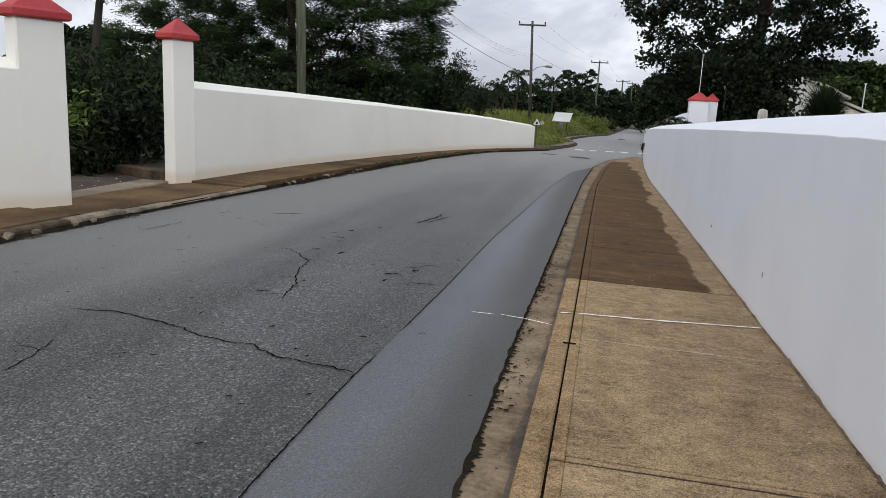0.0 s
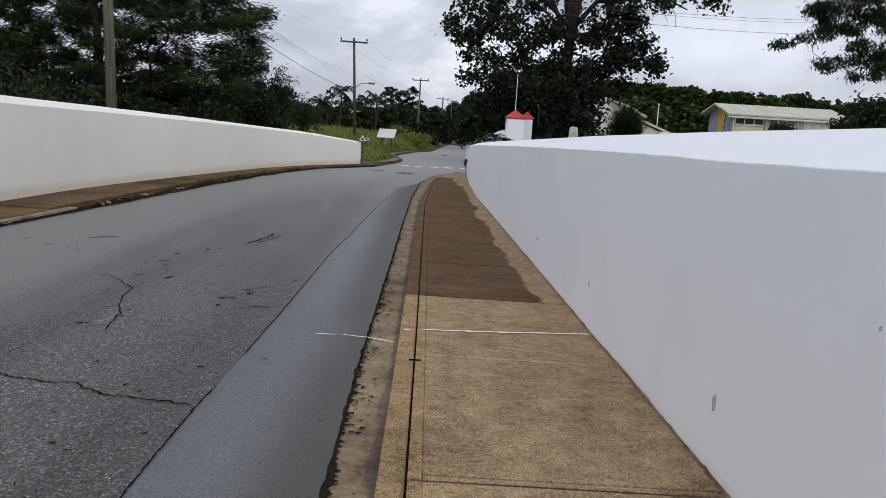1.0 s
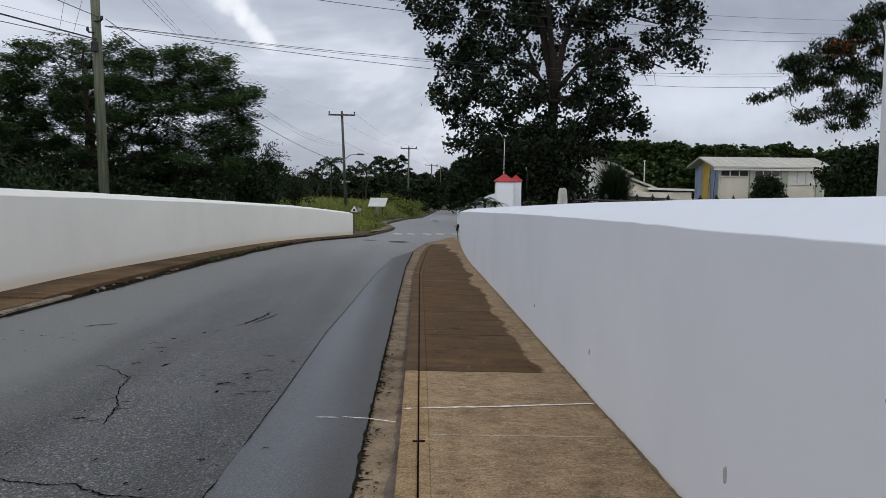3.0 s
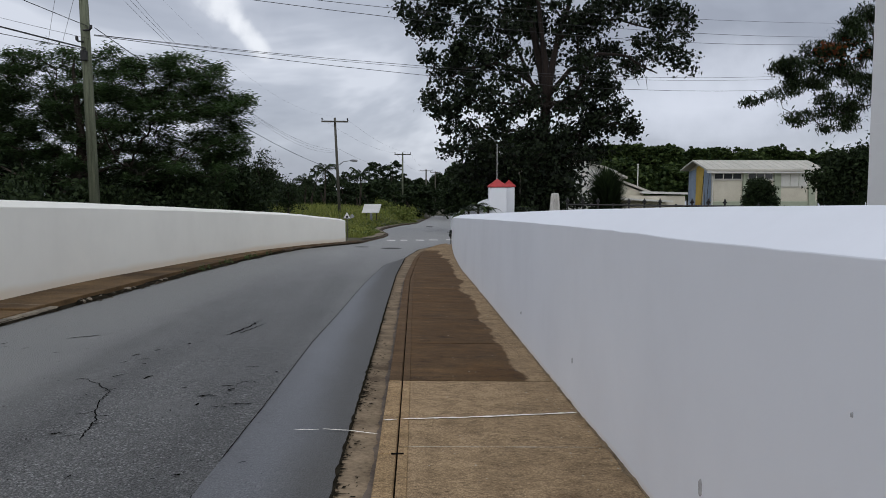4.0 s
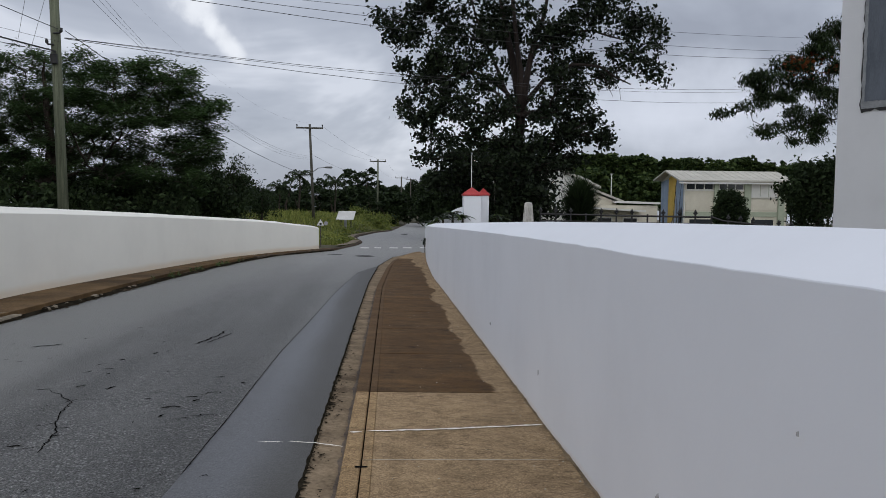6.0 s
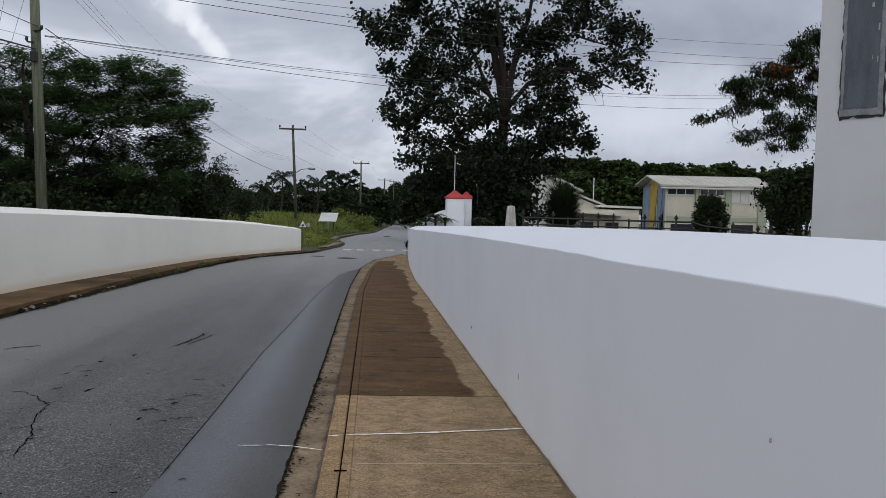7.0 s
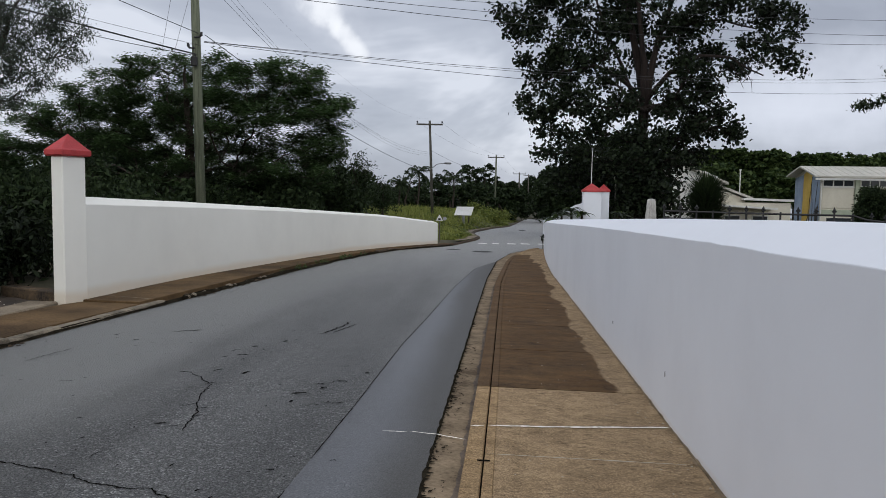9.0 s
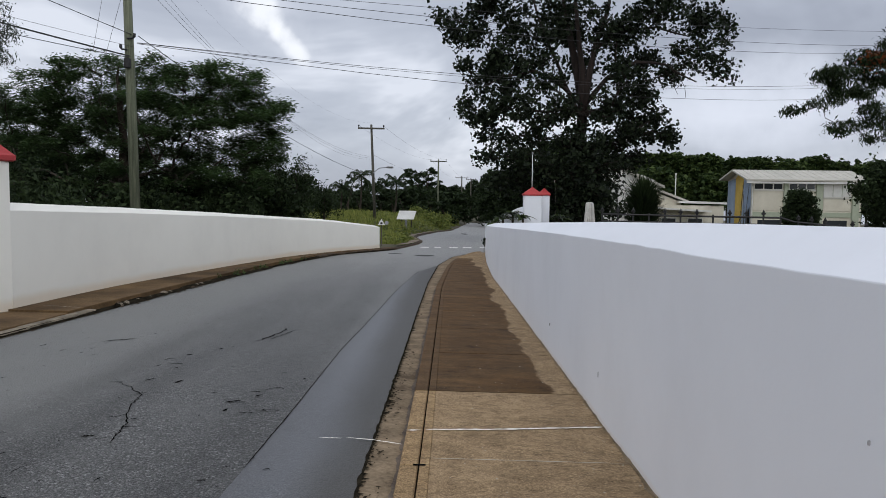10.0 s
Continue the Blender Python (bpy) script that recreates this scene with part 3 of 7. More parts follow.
rows = []
for i, y in enumerate(np.arange(-14, 23.7, 0.12)):
    a, b = along(PATCH_L, y) + 0.004 * noise.noise((y * 2.3, 0, 5)), along(ASPHALT_R, y)
    lift = [0.0, 0.011, 0.011, 0.011, 0.011]
    rows.append([(x, y, gz(x, y) - RAISE + 0.012 * 0.7 + k) for x, k in zip((a - 0.004, a + 0.008, a + (b - a) * 0.4, a + (b - a) * 0.75, b), lift)])
v, f = strip(rows)
mesh_part("resurfaced_strip", link_mesh("resurfaced_strip", v, f, MAT["patch"], True), road, "smooth blue-grey asphalt strip beside the gutter")


def ribbon(pts, width, lift, seed, rough=0.5, step=0.03):
    """A thin ragged ribbon lying on the road along the points."""
    p = np.array(pts, float)
    d = np.concatenate([[0], np.cumsum(np.hypot(*np.diff(p, axis=0).T))])
    s = np.arange(0, d[-1] + step, step)
    q = np.column_stack([np.interp(s, d, p[:, 0]), np.interp(s, d, p[:, 1])])
    t = np.gradient(q, axis=0)
    t /= np.linalg.norm(t, axis=1)[:, None] + 1e-9
    side = np.column_stack([t[:, 1], -t[:, 0]])
    rows = []
    for i, (c, n) in enumerate(zip(q, side)):
        c = c + n * min(max(width, 0.012), 0.017) * 3.6 * rough * (noise.noise((s[i] * 21, seed, 0)) + noise.noise((s[i] * 7, seed, 7))) + n * width * 2.0 * rough * noise.noise((s[i] * 2.5, seed, 7))
        w = width * (0.6 + 1.2 * abs(noise.noise((s[i] * 17, seed, 3)))) * min(1.0, (i + 0.4) / 4, (len(q) - i - 0.6) / 4)
        a, b = c - n * w / 2, c + n * w / 2
        rows.append([(a[0], a[1], gz(*a) + lift), (b[0], b[1], gz(*b) + lift)])
    return strip(rows)


CRACKS = [
    ([(-3.47, 4.47), (-3.17, 4.56), (-2.74, 4.47), (-2.37, 4.29), (-2.05, 4.26), (-1.82, 4.13), (-1.55, 4.08), (-1.29, 4.05)], 0.016),
    ([(-3.12, 7.20), (-3.0, 7.17), (-2.84, 7.03), (-2.64, 6.75), (-2.54, 6.21), (-2.41, 5.93), (-2.37, 5.63), (-2.31, 5.37)], 0.011),
    ([(-2.35, 9.62), (-2.21, 10.07), (-2.13, 10.75)], 0.030),
    ([(-2.20, 9.75), (-2.10, 10.2), (-2.02, 10.6)], 0.018),
    ([(-4.12, 9.29), (-4.0, 9.40), (-3.80, 9.53)], 0.036),
    ([(-3.97, 6.60), (-3.87, 6.67)], 0.022),
    ([(-3.0, 3.30), (-2.99, 3.46), (-3.02, 3.57), (-3.05, 3.71), (-3.11, 3.91)], 0.010),
    ([(-3.27, 3.72), (-3.14, 3.73), (-3.05, 3.71), (-2.95, 3.77)], 0.009),
    ([(-2.64, 4.68), (-2.64, 4.84), (-2.59, 4.89)], 0.008),
    ([(-1.65, 7.05), (-1.52, 7.15), (-1.45, 7.1)], 0.02),
    ([(-1.58, 6.35), (-1.45, 6.38), (-1.34, 6.35)], 0.02),
    ([(-4.73, 7.27), (-4.70, 7.7), (-4.66, 8.05)], 0.010),
    ([(-1.275, 2.3), (-1.29, 3.2), (-1.285, 4.05), (-1.275, 4.35)], 0.020),
    ([(-1.26, 4.9), (-1.235, 6.3), (-1.225, 7.6), (-1.21, 9.2), (-1.13, 11.4), (-1.0, 16.0), (-0.75, 20.9), (-0.45, 23.0)], 0.019),
]
for k, (pts, w) in enumerate(CRACKS):
    v, f = ribbon(pts, w * (1.0 if k < 12 else 0.5), -RAISE + 0.0245 if k >= 12 else -RAISE + 0.0155, 3.7 * k + 1, 0.12 if k >= 12 else 0.5)
    mesh_part("crack", link_mesh("crack", v, f, MAT["tar"]), road)

# short dark scars in the surface
SCARS = [(-3.0, 8.29, -2.91, 8.38), (-2.87, 8.1, -2.74, 8.1), (-2.75, 7.87, -2.72, 7.92), (-2.87, 8.59, -2.8, 8.64), (-2.97, 7.93, -2.93, 8.03), (-2.82, 7.29, -2.76, 7.41),
         (-2.52, 7.21, -2.47, 7.36), (-2.61, 8.98, -2.59, 9.07), (-2.52, 9.13, -2.49, 9.2), (-1.7, 7.76, -1.57, 7.8), (-1.75, 6.96, -1.64, 6.98), (-1.66, 6.8, -1.6, 6.85),
         (-1.65, 6.25, -1.53, 6.25), (-1.8, 6.29, -1.76, 6.36), (-1.86, 6.59, -1.7, 6.61), (-1.39, 7.53, -1.34, 7.56), (-3.86, 8.39, -3.81, 8.44), (-4.29, 8.63, -4.25, 8.66),
         (-2.58, 5.5, -2.5, 5.52), (-1.14, 4.88, -1.09, 4.89), (-1.49, 4.68, -1.43, 4.69), (-4.65, 8.88, -4.63, 9.0)]
for k, (x0, y0, x1, y1) in enumerate(SCARS):
    v, f = ribbon([(x0, y0), ((x0 + x1) / 2 + 0.01, (y0 + y1) / 2 + 0.03), (x1, y1)], (0.017 + 0.005 * (k % 4)) * (1.0 if x0 < -1.25 else 0.35), -RAISE + 0.0155 if x0 < -1.25 else -RAISE + 0.0245, 1.9 * k, 0.25, 0.008)
    mesh_part("scar", link_mesh("scar", v, f, MAT["tar"]), road)
for k, pts in enumerate(([(-2.50, 6.1), (-2.62, 6.02)], [(-2.45, 6.0), (-2.34, 5.98)], [(-2.40, 5.75), (-2.28, 5.78)], [(-2.36, 5.5), (-2.46, 5.45)], [(-2.68, 6.75), (-2.60, 6.85)], [(-3.12, 7.2), (-2.98, 7.22)])):
    v, f = ribbon(pts, 0.013, -RAISE + 0.0156, 5.3 * k, 0.4, 0.008)
    mesh_part("crack", link_mesh("crack", v, f, MAT["tar"]), road)

# pits and chips in the old asphalt
rng = np.random.default_rng(4)
pv, pf = [], []
for _ in range(750):
    y = 2.0 + 14 * rng.random() ** 1.6
    x = rng.uniform(along(ROAD_L, y) + 0.15, along(PATCH_L, y) - 0.05)
    if rng.random() < 0.12:
        x = rng.uniform(along(PATCH_L, y), along(ASPHALT_R, y) - 0.1)
    r = (0.008 + 0.022 * rng.random() ** 3) * (0.45 if x > along(PATCH_L, y) else 1.0)
    n0, lean = len(pv), rng.random() * 6.28
    for a in np.arange(6) * math.tau / 6:
        ca, sa = math.cos(a) * r * rng.uniform(0.5, 1.3), math.sin(a) * r * 0.33 * rng.uniform(0.4, 1.3)
        px_, py_ = x + ca * math.cos(lean * 0.3) - sa * math.sin(lean * 0.3), y + ca * math.sin(lean * 0.3) + sa * math.cos(lean * 0.3)
        pv.append((px_, py_, gz(px_, py_) - RAISE + (0.0245 if x > along(PATCH_L, y) else 0.0155)))
    pf.append(tuple(range(n0, n0 + 6)))
tagged(mesh_part("pits", link_mesh("pits", pv, pf, MAT["tar"]), road), kind="stuff")

# mossy ragged seam between asphalt and gutter
rows = []
for i, y in enumerate(np.arange(0, 31, 0.012)):
    x = along(ASPHALT_R, y)
    a = x - 0.010 - 0.024 * abs(noise.noise((y * 4.3, 2, 0)))
    b = x + 0.005 + 0.10 * max(0, 0.55 * noise.noise((y * 9, 9, 0)) + 1.0 * noise.noise((y * 34, 9, 4)) + 0.6 * noise.noise((y * 75, 2, 4)) + 0.7 * noise.noise((y * 1.7, 4, 0)) - 0.12)
    rows.append([(a, y, gz(a, y) - RAISE + 0.024), (b, y, gz(b, y) - RAISE + 0.024)])
v, f = strip(rows)
mesh_part("mossy_seam", link_mesh("mossy_seam", v, f, MAT["moss"]), road, "black moss and dirt along the asphalt edge")

pv, pf = [], []
for _ in range(1300):
    y = 2.2 + 22 * rng.random() ** 1.5
    x = along(ASPHALT_R, y) + 0.008 + 0.12 * rng.random() ** 2.2
    if noise.noise((x * 3, y * 1.5, 2)) < -0.12:
        continue
    r = 0.006 + 0.017 * rng.random() ** 2
    n0, lean = len(pv), rng.random() * 6.28
    for q in np.arange(6) * math.tau / 6:
        ca, sa = math.cos(q) * r * rng.uniform(0.6, 1.5), math.sin(q) * r * 0.5 * rng.uniform(0.5, 1.4)
        px_, py_ = x + ca * math.cos(lean) - sa * math.sin(lean), y + ca * math.sin(lean) + sa * math.cos(lean)
        pv.append((px_, py_, gz(px_, py_) - RAISE + 0.0245))
    pf.append(tuple(range(n0, n0 + 6)))
tagged(mesh_part("gutter_pits", link_mesh("gutter_pits", pv, pf, MAT["moss"]), road), kind="stuff")

# crossing dashes, tar patches by the junction
for x0, x1, y in ((-1.12, -0.72, 35.9), (-0.48, -0.16, 36.2), (0.23, 0.62, 36.5), (0.87, 1.29, 36.9), (1.7, 2.1, 37.3)):
    v, f = strip([[(x, yy, gz(x, yy) - RAISE + 0.016) for x in (x0, x1)] for yy in (y - 0.42, y + 0.42)])
    mesh_part("road_dash", link_mesh("road_dash", v, f, MAT["road_white"]), road, "faded white road marking")
for cx_, cy_, rx_, ry_ in ((-0.75, 29.2, 0.40, 0.5), (-1.9, 29.9, 0.30, 0.3), (1.5, 60, 0.3, 1.4)):
    pts = [(cx_ + rx_ * math.cos(a) * (1 + 0.3 * noise.noise((a * 2, cx_, 0))), cy_ + ry_ * math.sin(a) * (1 + 0.3 * noise.noise((a * 2, cx_, 3)))) for a in np.arange(18) * math.tau / 18]
    mesh_part("tar_patch", link_mesh("tar_patch", [(x, y, gz(x, y) - RAISE + 0.016) for x, y in pts], [tuple(range(18))], MAT["patch_dark"]), road, "dark patched pothole")

# ---- gutter, kerb and pavement beside the right-hand wall ----
rows = []
for y in np.arange(-14, 32.6, 0.25):
    a, b = along(ASPHALT_R, y), along(KERB_R, y) + 0.01
    rows.append([(a, y, gz(a, y) - RAISE + 0.017), ((a + b) / 2, y, gz(a, y) - RAISE + 0.012), (b, y, gz(b, y) - RAISE + 0.004)])
v, f = strip(rows)
tagged(new("gutter", link_mesh("gutter", v, f, MAT["gutter"], True)), "stained pale concrete gutter strip along the kerb", "gutter", kind="structure")

rows = []
for y in np.arange(0, 31, 0.05):
    b = along(KERB_R, y) + 0.004
    a = b - 0.035 - 0.05 * abs(noise.noise((y * 1.3, 6, 0))) - 0.02 * noise.noise((y * 8, 6, 3))
    rows.append([(a, y, gz(a, y) - RAISE + 0.019), (b, y, gz(b, y) - RAISE + 0.012)])
v, f = strip(rows)
tagged(new("gutter_stain", link_mesh("gutter_stain", v, f, MAT["gutter_stain"])), "dark damp stain in the gutter along the kerb", "stain", kind="structure")

kerb = thing("kerb_right", "tan concrete kerb edging the pavement", "kerb", kind="structure")
pavement = thing("pavement_right", "brown brushed concrete pavement slabs with a damp stain", "pavement", kind="structure")
KJ = [4.84 + 2.0 * k for k in range(-9, 15)]
for a, b in zip(KJ, KJ[1:]):
    n = 1 if a < 14 else 2
    for i in range(n):
        y0, y1 = a + (b - a) * i / n + 0.004, a + (b - a) * (i + 1) / n - 0.004
        if y1 > 32.5:
            continue
        c = [(along(KERB_R, y0), y0), (along(KERB_R, y0) + 0.115, y0), (along(KERB_R, y1) + 0.115, y1), (along(KERB_R, y1), y1)]
        block("kerb_stone", c, -0.2, 0.0, MAT["kerb"], kerb, 0.008)
# dark slot between kerb and pavement
rows = [[(along(KERB_R, y) + 0.10, y, gz(along(KERB_R, y), y) - 0.022), (along(WALL_R, y) + 0.05, y, gz(along(WALL_R, y), y) - 0.03)] for y in np.arange(-14, 32, 0.5)]
v, f = strip(rows)
mesh_part("slot", link_mesh("slot", v, f, MAT["moss"]), pavement, "dark dirt-filled joint")
SJ = [3.12 + 1.865 * k for k in range(-9, 16)]
for a, b in zip(SJ, SJ[1:]):
    y0, y1 = a + (0.011 if abs(a - 3.12) < 0.1 else 0.009), b - 0.009
    if y1 > 32.6:
        continue
    k0, k1, w0, w1 = along(KERB_R, y0) + 0.126, along(KERB_R, y1) + 0.126, along(WALL_R, y0) + 0.03, along(WALL_R, y1) + 0.03
    e = 0.062
    block("edge_strip", [(k0, y0), (k0 + e, y0), (k1 + e, y1), (k1, y1)], -0.15, 0.001, MAT["kerb"], pavement, 0.004)
    tw = 0.055 if abs(a - 3.12) < 0.1 else 0.0
    block("slab", [(k0 + e + 0.001, y0 + tw), (w0, y0 + tw), (w1, y1), (k1 + e + 0.001, y1)], -0.15, 0.0, MAT["slab"], pavement, 0.004)
    if tw:
        block("slab", [(k0 + e + 0.003, y0), (w0, y0), (w0, y0 + tw - 0.013), (k0 + e + 0.003, y0 + tw - 0.013)], -0.15, -0.001, MAT["slab"], pavement, 0.004)
for k, y in enumerate(SJ):
    if 2.5 < y < 31:
        v, f = ribbon([(along(KERB_R, y) + 0.13, y), (along(WALL_R, y), y)], 0.013, -0.0015, 2.7 * k, 0.02, 0.05)
        mesh_part("joint", link_mesh("joint", v, f, MAT["litter" if 4.5 < y < 5.5 else "soil" if y < 6 else "moss"]), pavement, "dirt-filled joint")
bm = boxed(-0.03, 0.05, -0.012, 0.012, 0, 0.003)
notch = part("notch", bm, MAT["tar"], pavement, "dark gap in the kerb joint")
notch.location = (-0.155, 4.83, gz(-0.155, 4.83) + 0.002)
# chalked line across gutter, kerb and pavement
for pts, lift in (([(-0.26, 5.58), (-0.16, 5.59)], 0.004), ([(-0.13, 5.60), (0.4, 5.66), (1.2, 5.80)], 0.005), ([(-0.9, 5.60), (-0.72, 5.595)], -RAISE + 0.0265), ([(-0.70, 5.60), (-0.50, 5.57), (-0.29, 5.48)], -RAISE + 0.029)):
    v, f = ribbon(pts, 0.028 if lift > 0 else 0.016, lift + 0.002, pts[0][0] * 5, 0.08, 0.015)
    mesh_part("chalk_line", link_mesh("chalk_line", v, f, MAT["line"]), pavement, "thin white survey line")
# weeds, chips and sand along the foot of the wall
rows = []
for y in np.arange(-6, 31, 0.04):
    x = along(WALL_R, y)
    w = 0.004 + 0.034 * max(0, noise.noise((y * 4.1, 1, 0)) + 0.7 * noise.noise((y * 15, 1, 4)))
    up = 0.004 + 0.022 * max(0, noise.noise((y * 6.3, 2, 7)) + 0.6 * noise.noise((y * 19, 3, 1)))
    rows.append([(x - w, y, gz(x, y) + 0.003), (x - 0.004, y, gz(x, y) + 0.006), (x - 0.003, y, gz(x, y) + 0.006 + up), (x + 0.02, y, gz(x, y) + 0.004 + up)])
v, f = strip(rows)
mesh_part("foot_dirt", link_mesh("foot_dirt", v, f, MAT["gutter"]), pavement, "dirt line at the foot of the wall")
pv, pf = [], []
for _ in range(620):
    y = 2.3 + 13 * rng.random() ** 2.2
    x = rng.uniform(0.0, 1.17)
    if rng.random() < 0.5:
        x = along(WALL_R, y) - 0.01 - 0.4 * rng.random() ** 2
    r = 0.0015 + 0.007 * rng.random() ** 4
    n0 = len(pv)
    z = gz(x, y)
    pv += [(x - r, y, z + 0.001), (x, y - r * 0.8, z + 0.001), (x + r, y, z + 0.001), (x, y + r * 0.7, z + 0.001), (x, y, z + r)]
    pf += [(n0, n0 + 1, n0 + 4), (n0 + 1, n0 + 2, n0 + 4), (n0 + 2, n0 + 3, n0 + 4), (n0 + 3, n0, n0 + 4)]
tagged(new("grit", link_mesh("grit", pv, pf, MAT["litter"])), "pale grit and chips on the pavement", "grit", kind="stuff")

# ---- right-hand wall: swept profile with a coping that slopes to the road ----
line = sampled([(1.215, -14), (1.205, 15), (1.19, 19.2), (1.33, 24.5), (1.60, 30.5), (1.85, 32.3), (2.6, 33.3), (4.2, 33.9), (9, 34.4), (16, 34.8)], 0.25)
back = offsets(line, 0.30)
RW_TOP = [(-14, 1.44), (2.0, 1.420), (3.5, 1.409), (4.5, 1.408), (5.8, 1.402), (8.5, 1.382), (12, 1.345), (19, 1.255), (27, 1.14), (32, 1.06), (40, 1.0)]
RW_CREST = [(-14, 1.58), (2, 1.564), (2.8, 1.567), (3.4, 1.563), (4.5, 1.556), (5.8, 1.542), (7, 1.531), (8.5, 1.510), (12, 1.457), (19, 1.352), (27, 1.232), (32, 1.148), (40, 1.085)]
rings = []
for i, ((x, y), (bx, by)) in enumerate(zip(line, back)):
    h = along(RW_TOP, y) + 0.006 * noise.noise((i * 0.9, 3, 0)) + 0.004 * noise.noise((i * 0.19, 8, 0))
    crest = along(RW_CREST, y) + 0.002 * noise.noise((i * 0.3, 5, 5))
    g = gz(x, y)
    u, t = (bx - x) / 0.30, (by - y) / 0.30
    wob = 0.010 * noise.noise((i * 0.22, 11, 0))
    rings.append([(x + u * wob, y + t * wob, g - 0.3), (x + u * (0.005 + wob), y + t * (0.005 + wob), g + 0.5), (x + u * (0.010 + wob), y + t * (0.010 + wob), g + h - 0.005),
                  (x + u * (0.012 + wob), y + t * (0.012 + wob), g + h), (x + u * (0.018 + wob), y + t * (0.018 + wob), g + h + 0.004), (x + u * 0.275, y + t * 0.275, g + crest),
                  (bx, by, g + crest - 0.008), (bx, by, g - 0.3)])
v, f = prism(rings)
wall_r = tagged(new("wall_right", link_mesh("wall_right", v, f, MAT["paint"])), "low white-painted masonry wall curving along the pavement", "wall", kind="structure")
for x, y, h, w, tall in ((1.213, 6.06, 0.35, 0.030, 0.060), (1.215, 3.40, 0.325, 0.050, 0.090), (1.213, 8.85, 0.335, 0.03, 0.035), (1.216, 2.28, 0.96, 0.006, 0.016)):
    bm = bmesh.new()
    pts = [(math.cos(a) * w * 0.5 * (1 + 0.4 * noise.noise((a, x * 9, y))), math.sin(a) * tall * 0.5 * (1 + 0.3 * noise.noise((a, y, 2)))) for a in np.arange(10) * math.tau / 10]
    lo = [bm.verts.new((x + 0.0, y + p, gz(x, y) + h + q)) for p, q in pts]
    hi = [bm.verts.new((x - 0.008, y + p * 0.7, gz(x, y) + h + q * 0.8)) for p, q in pts]
    bm.faces.new(hi)
    for i in range(10):
        bm.faces.new((lo[i], lo[(i + 1) % 10], hi[(i + 1) % 10], hi[i]))
    part("stain", bm, MAT["scuff" if y < 4 else "concrete_grey"], wall_r, "small grey scuff in the paint")

# ---- left: kerb, pavement, wall ----
kerb_l = thing("kerb_left", "broken dirty concrete kerb", "kerb", kind="structure")
pave_l = thing("pavement_left", "rust-brown stained concrete pavement", "pavement", kind="structure")


def foot_left(y):
    if y >= 10.9:
        return along(WALL_L, y)
    return along([(-14, -13.5), (-4, -10.2), (1, -8.6), (6, -6.75), (7.3, -6.36), (8.1, -6.14), (8.2, -6.45), (10.9, -6.45)], y)


y = -13.5
while y < 33.6:
    ln = rng.uniform(0.82, 0.98)
    y0, y1 = y + 0.006, y + ln - 0.006
    worn_away = 11.5 < y < 25.5
    low = rng.uniform(-0.115, -0.05) if worn_away else rng.uniform(-0.035, 0.0) if y > 13 else rng.uniform(-0.012, 0.004)
    if 7.6 < y < 12.2:
        low -= 0.035
    jut = rng.uniform(-0.03, 0.02) if 13.2 < y < 30 else 0
    a0, a1 = along(ROAD_L, y0) + jut, along(ROAD_L, y1) + jut
    block("kerb_stone", [(a0, y0), (a1, y1), (a1 - 0.15, y1), (a0 - 0.15, y0)], -0.25, low, MAT["moss" if worn_away else "kerb_mossy" if y > 12.3 or y < 6.9 else "kerb_left"], kerb_l, 0.018)
    y += ln
y = -13.0
while y < 33.4:
    y0, y1 = y + 0.004, min(y + 1.86, 34) - 0.004
    drop = -0.03 if 7.0 < y < 11 else 0.0
    block("slab", [(along(ROAD_L, y0) - 0.152, y0), (along(ROAD_L, y1) - 0.152, y1), (foot_left(y1) - 0.1, y1), (foot_left(y0) - 0.1, y0)], -0.2, drop, MAT["walk_left"], pave_l, 0.006)
    y += 1.86
v, f = ribbon([(-6.26, 11.72), (-5.9, 11.67), (-5.43, 11.56)], 0.045, 0.004, 2, 0.3)
mesh_part("pale_joint", link_mesh("pale_joint", v, f, MAT["kerb_left"]), pave_l, "pale mortar joint")


def broken_stone(x, y, z, r, seed, mat, name="stone", label="pale broken kerb stone"):
    """An angular lump, wider than high."""
    rs = np.random.default_rng(seed)
    bm = bmesh.new()
    bmesh.ops.create_icosphere(bm, subdivisions=1, radius=r)
    for p in bm.verts:
        k = rs.uniform(0.65, 1.15)
        p.co = Vector((p.co.x * 0.9 * k + x, p.co.y * 1.5 * k + y, max(-0.6 * r, p.co.z * 0.8 * k) + z))
    return part(name, bm, mat, kerb_l, label)


for k, (x, y, r) in enumerate(((-5.20, 12.55, 0.05), (-5.18, 12.75, 0.07), (-5.15, 13.2, 0.045), (-5.12, 14.35, 0.085), (-5.10, 14.6, 0.06), (-5.08, 14.05, 0.035), (-5.02, 15.2, 0.035),
                               (-4.92, 16.0, 0.05), (-4.88, 16.25, 0.06), (-4.86, 16.55, 0.03), (-4.78, 17.4, 0.035), (-5.08, 13.7, 0.04))):
    x = along(ROAD_L, y) - 0.02
    broken_stone(x, y, gz(x, y) - 0.07, r, 300 + k, MAT["litter" if y in (16.55, 17.4) else "kerb_left"])
for k, (x, y, r) in enumerate(((-5.55, 7.15, 0.05), (-5.35, 7.44, 0.04), (-5.43, 6.22, 0.06), (-5.6, 6.6, 0.05), (-5.7, 5.9, 0.06), (-5.8, 5.4, 0.05))):
    x = along(ROAD_L, y) + 0.01
    broken_stone(x, y, gz(x, y) - 0.06, r, 320 + k, MAT["kerb_left"])
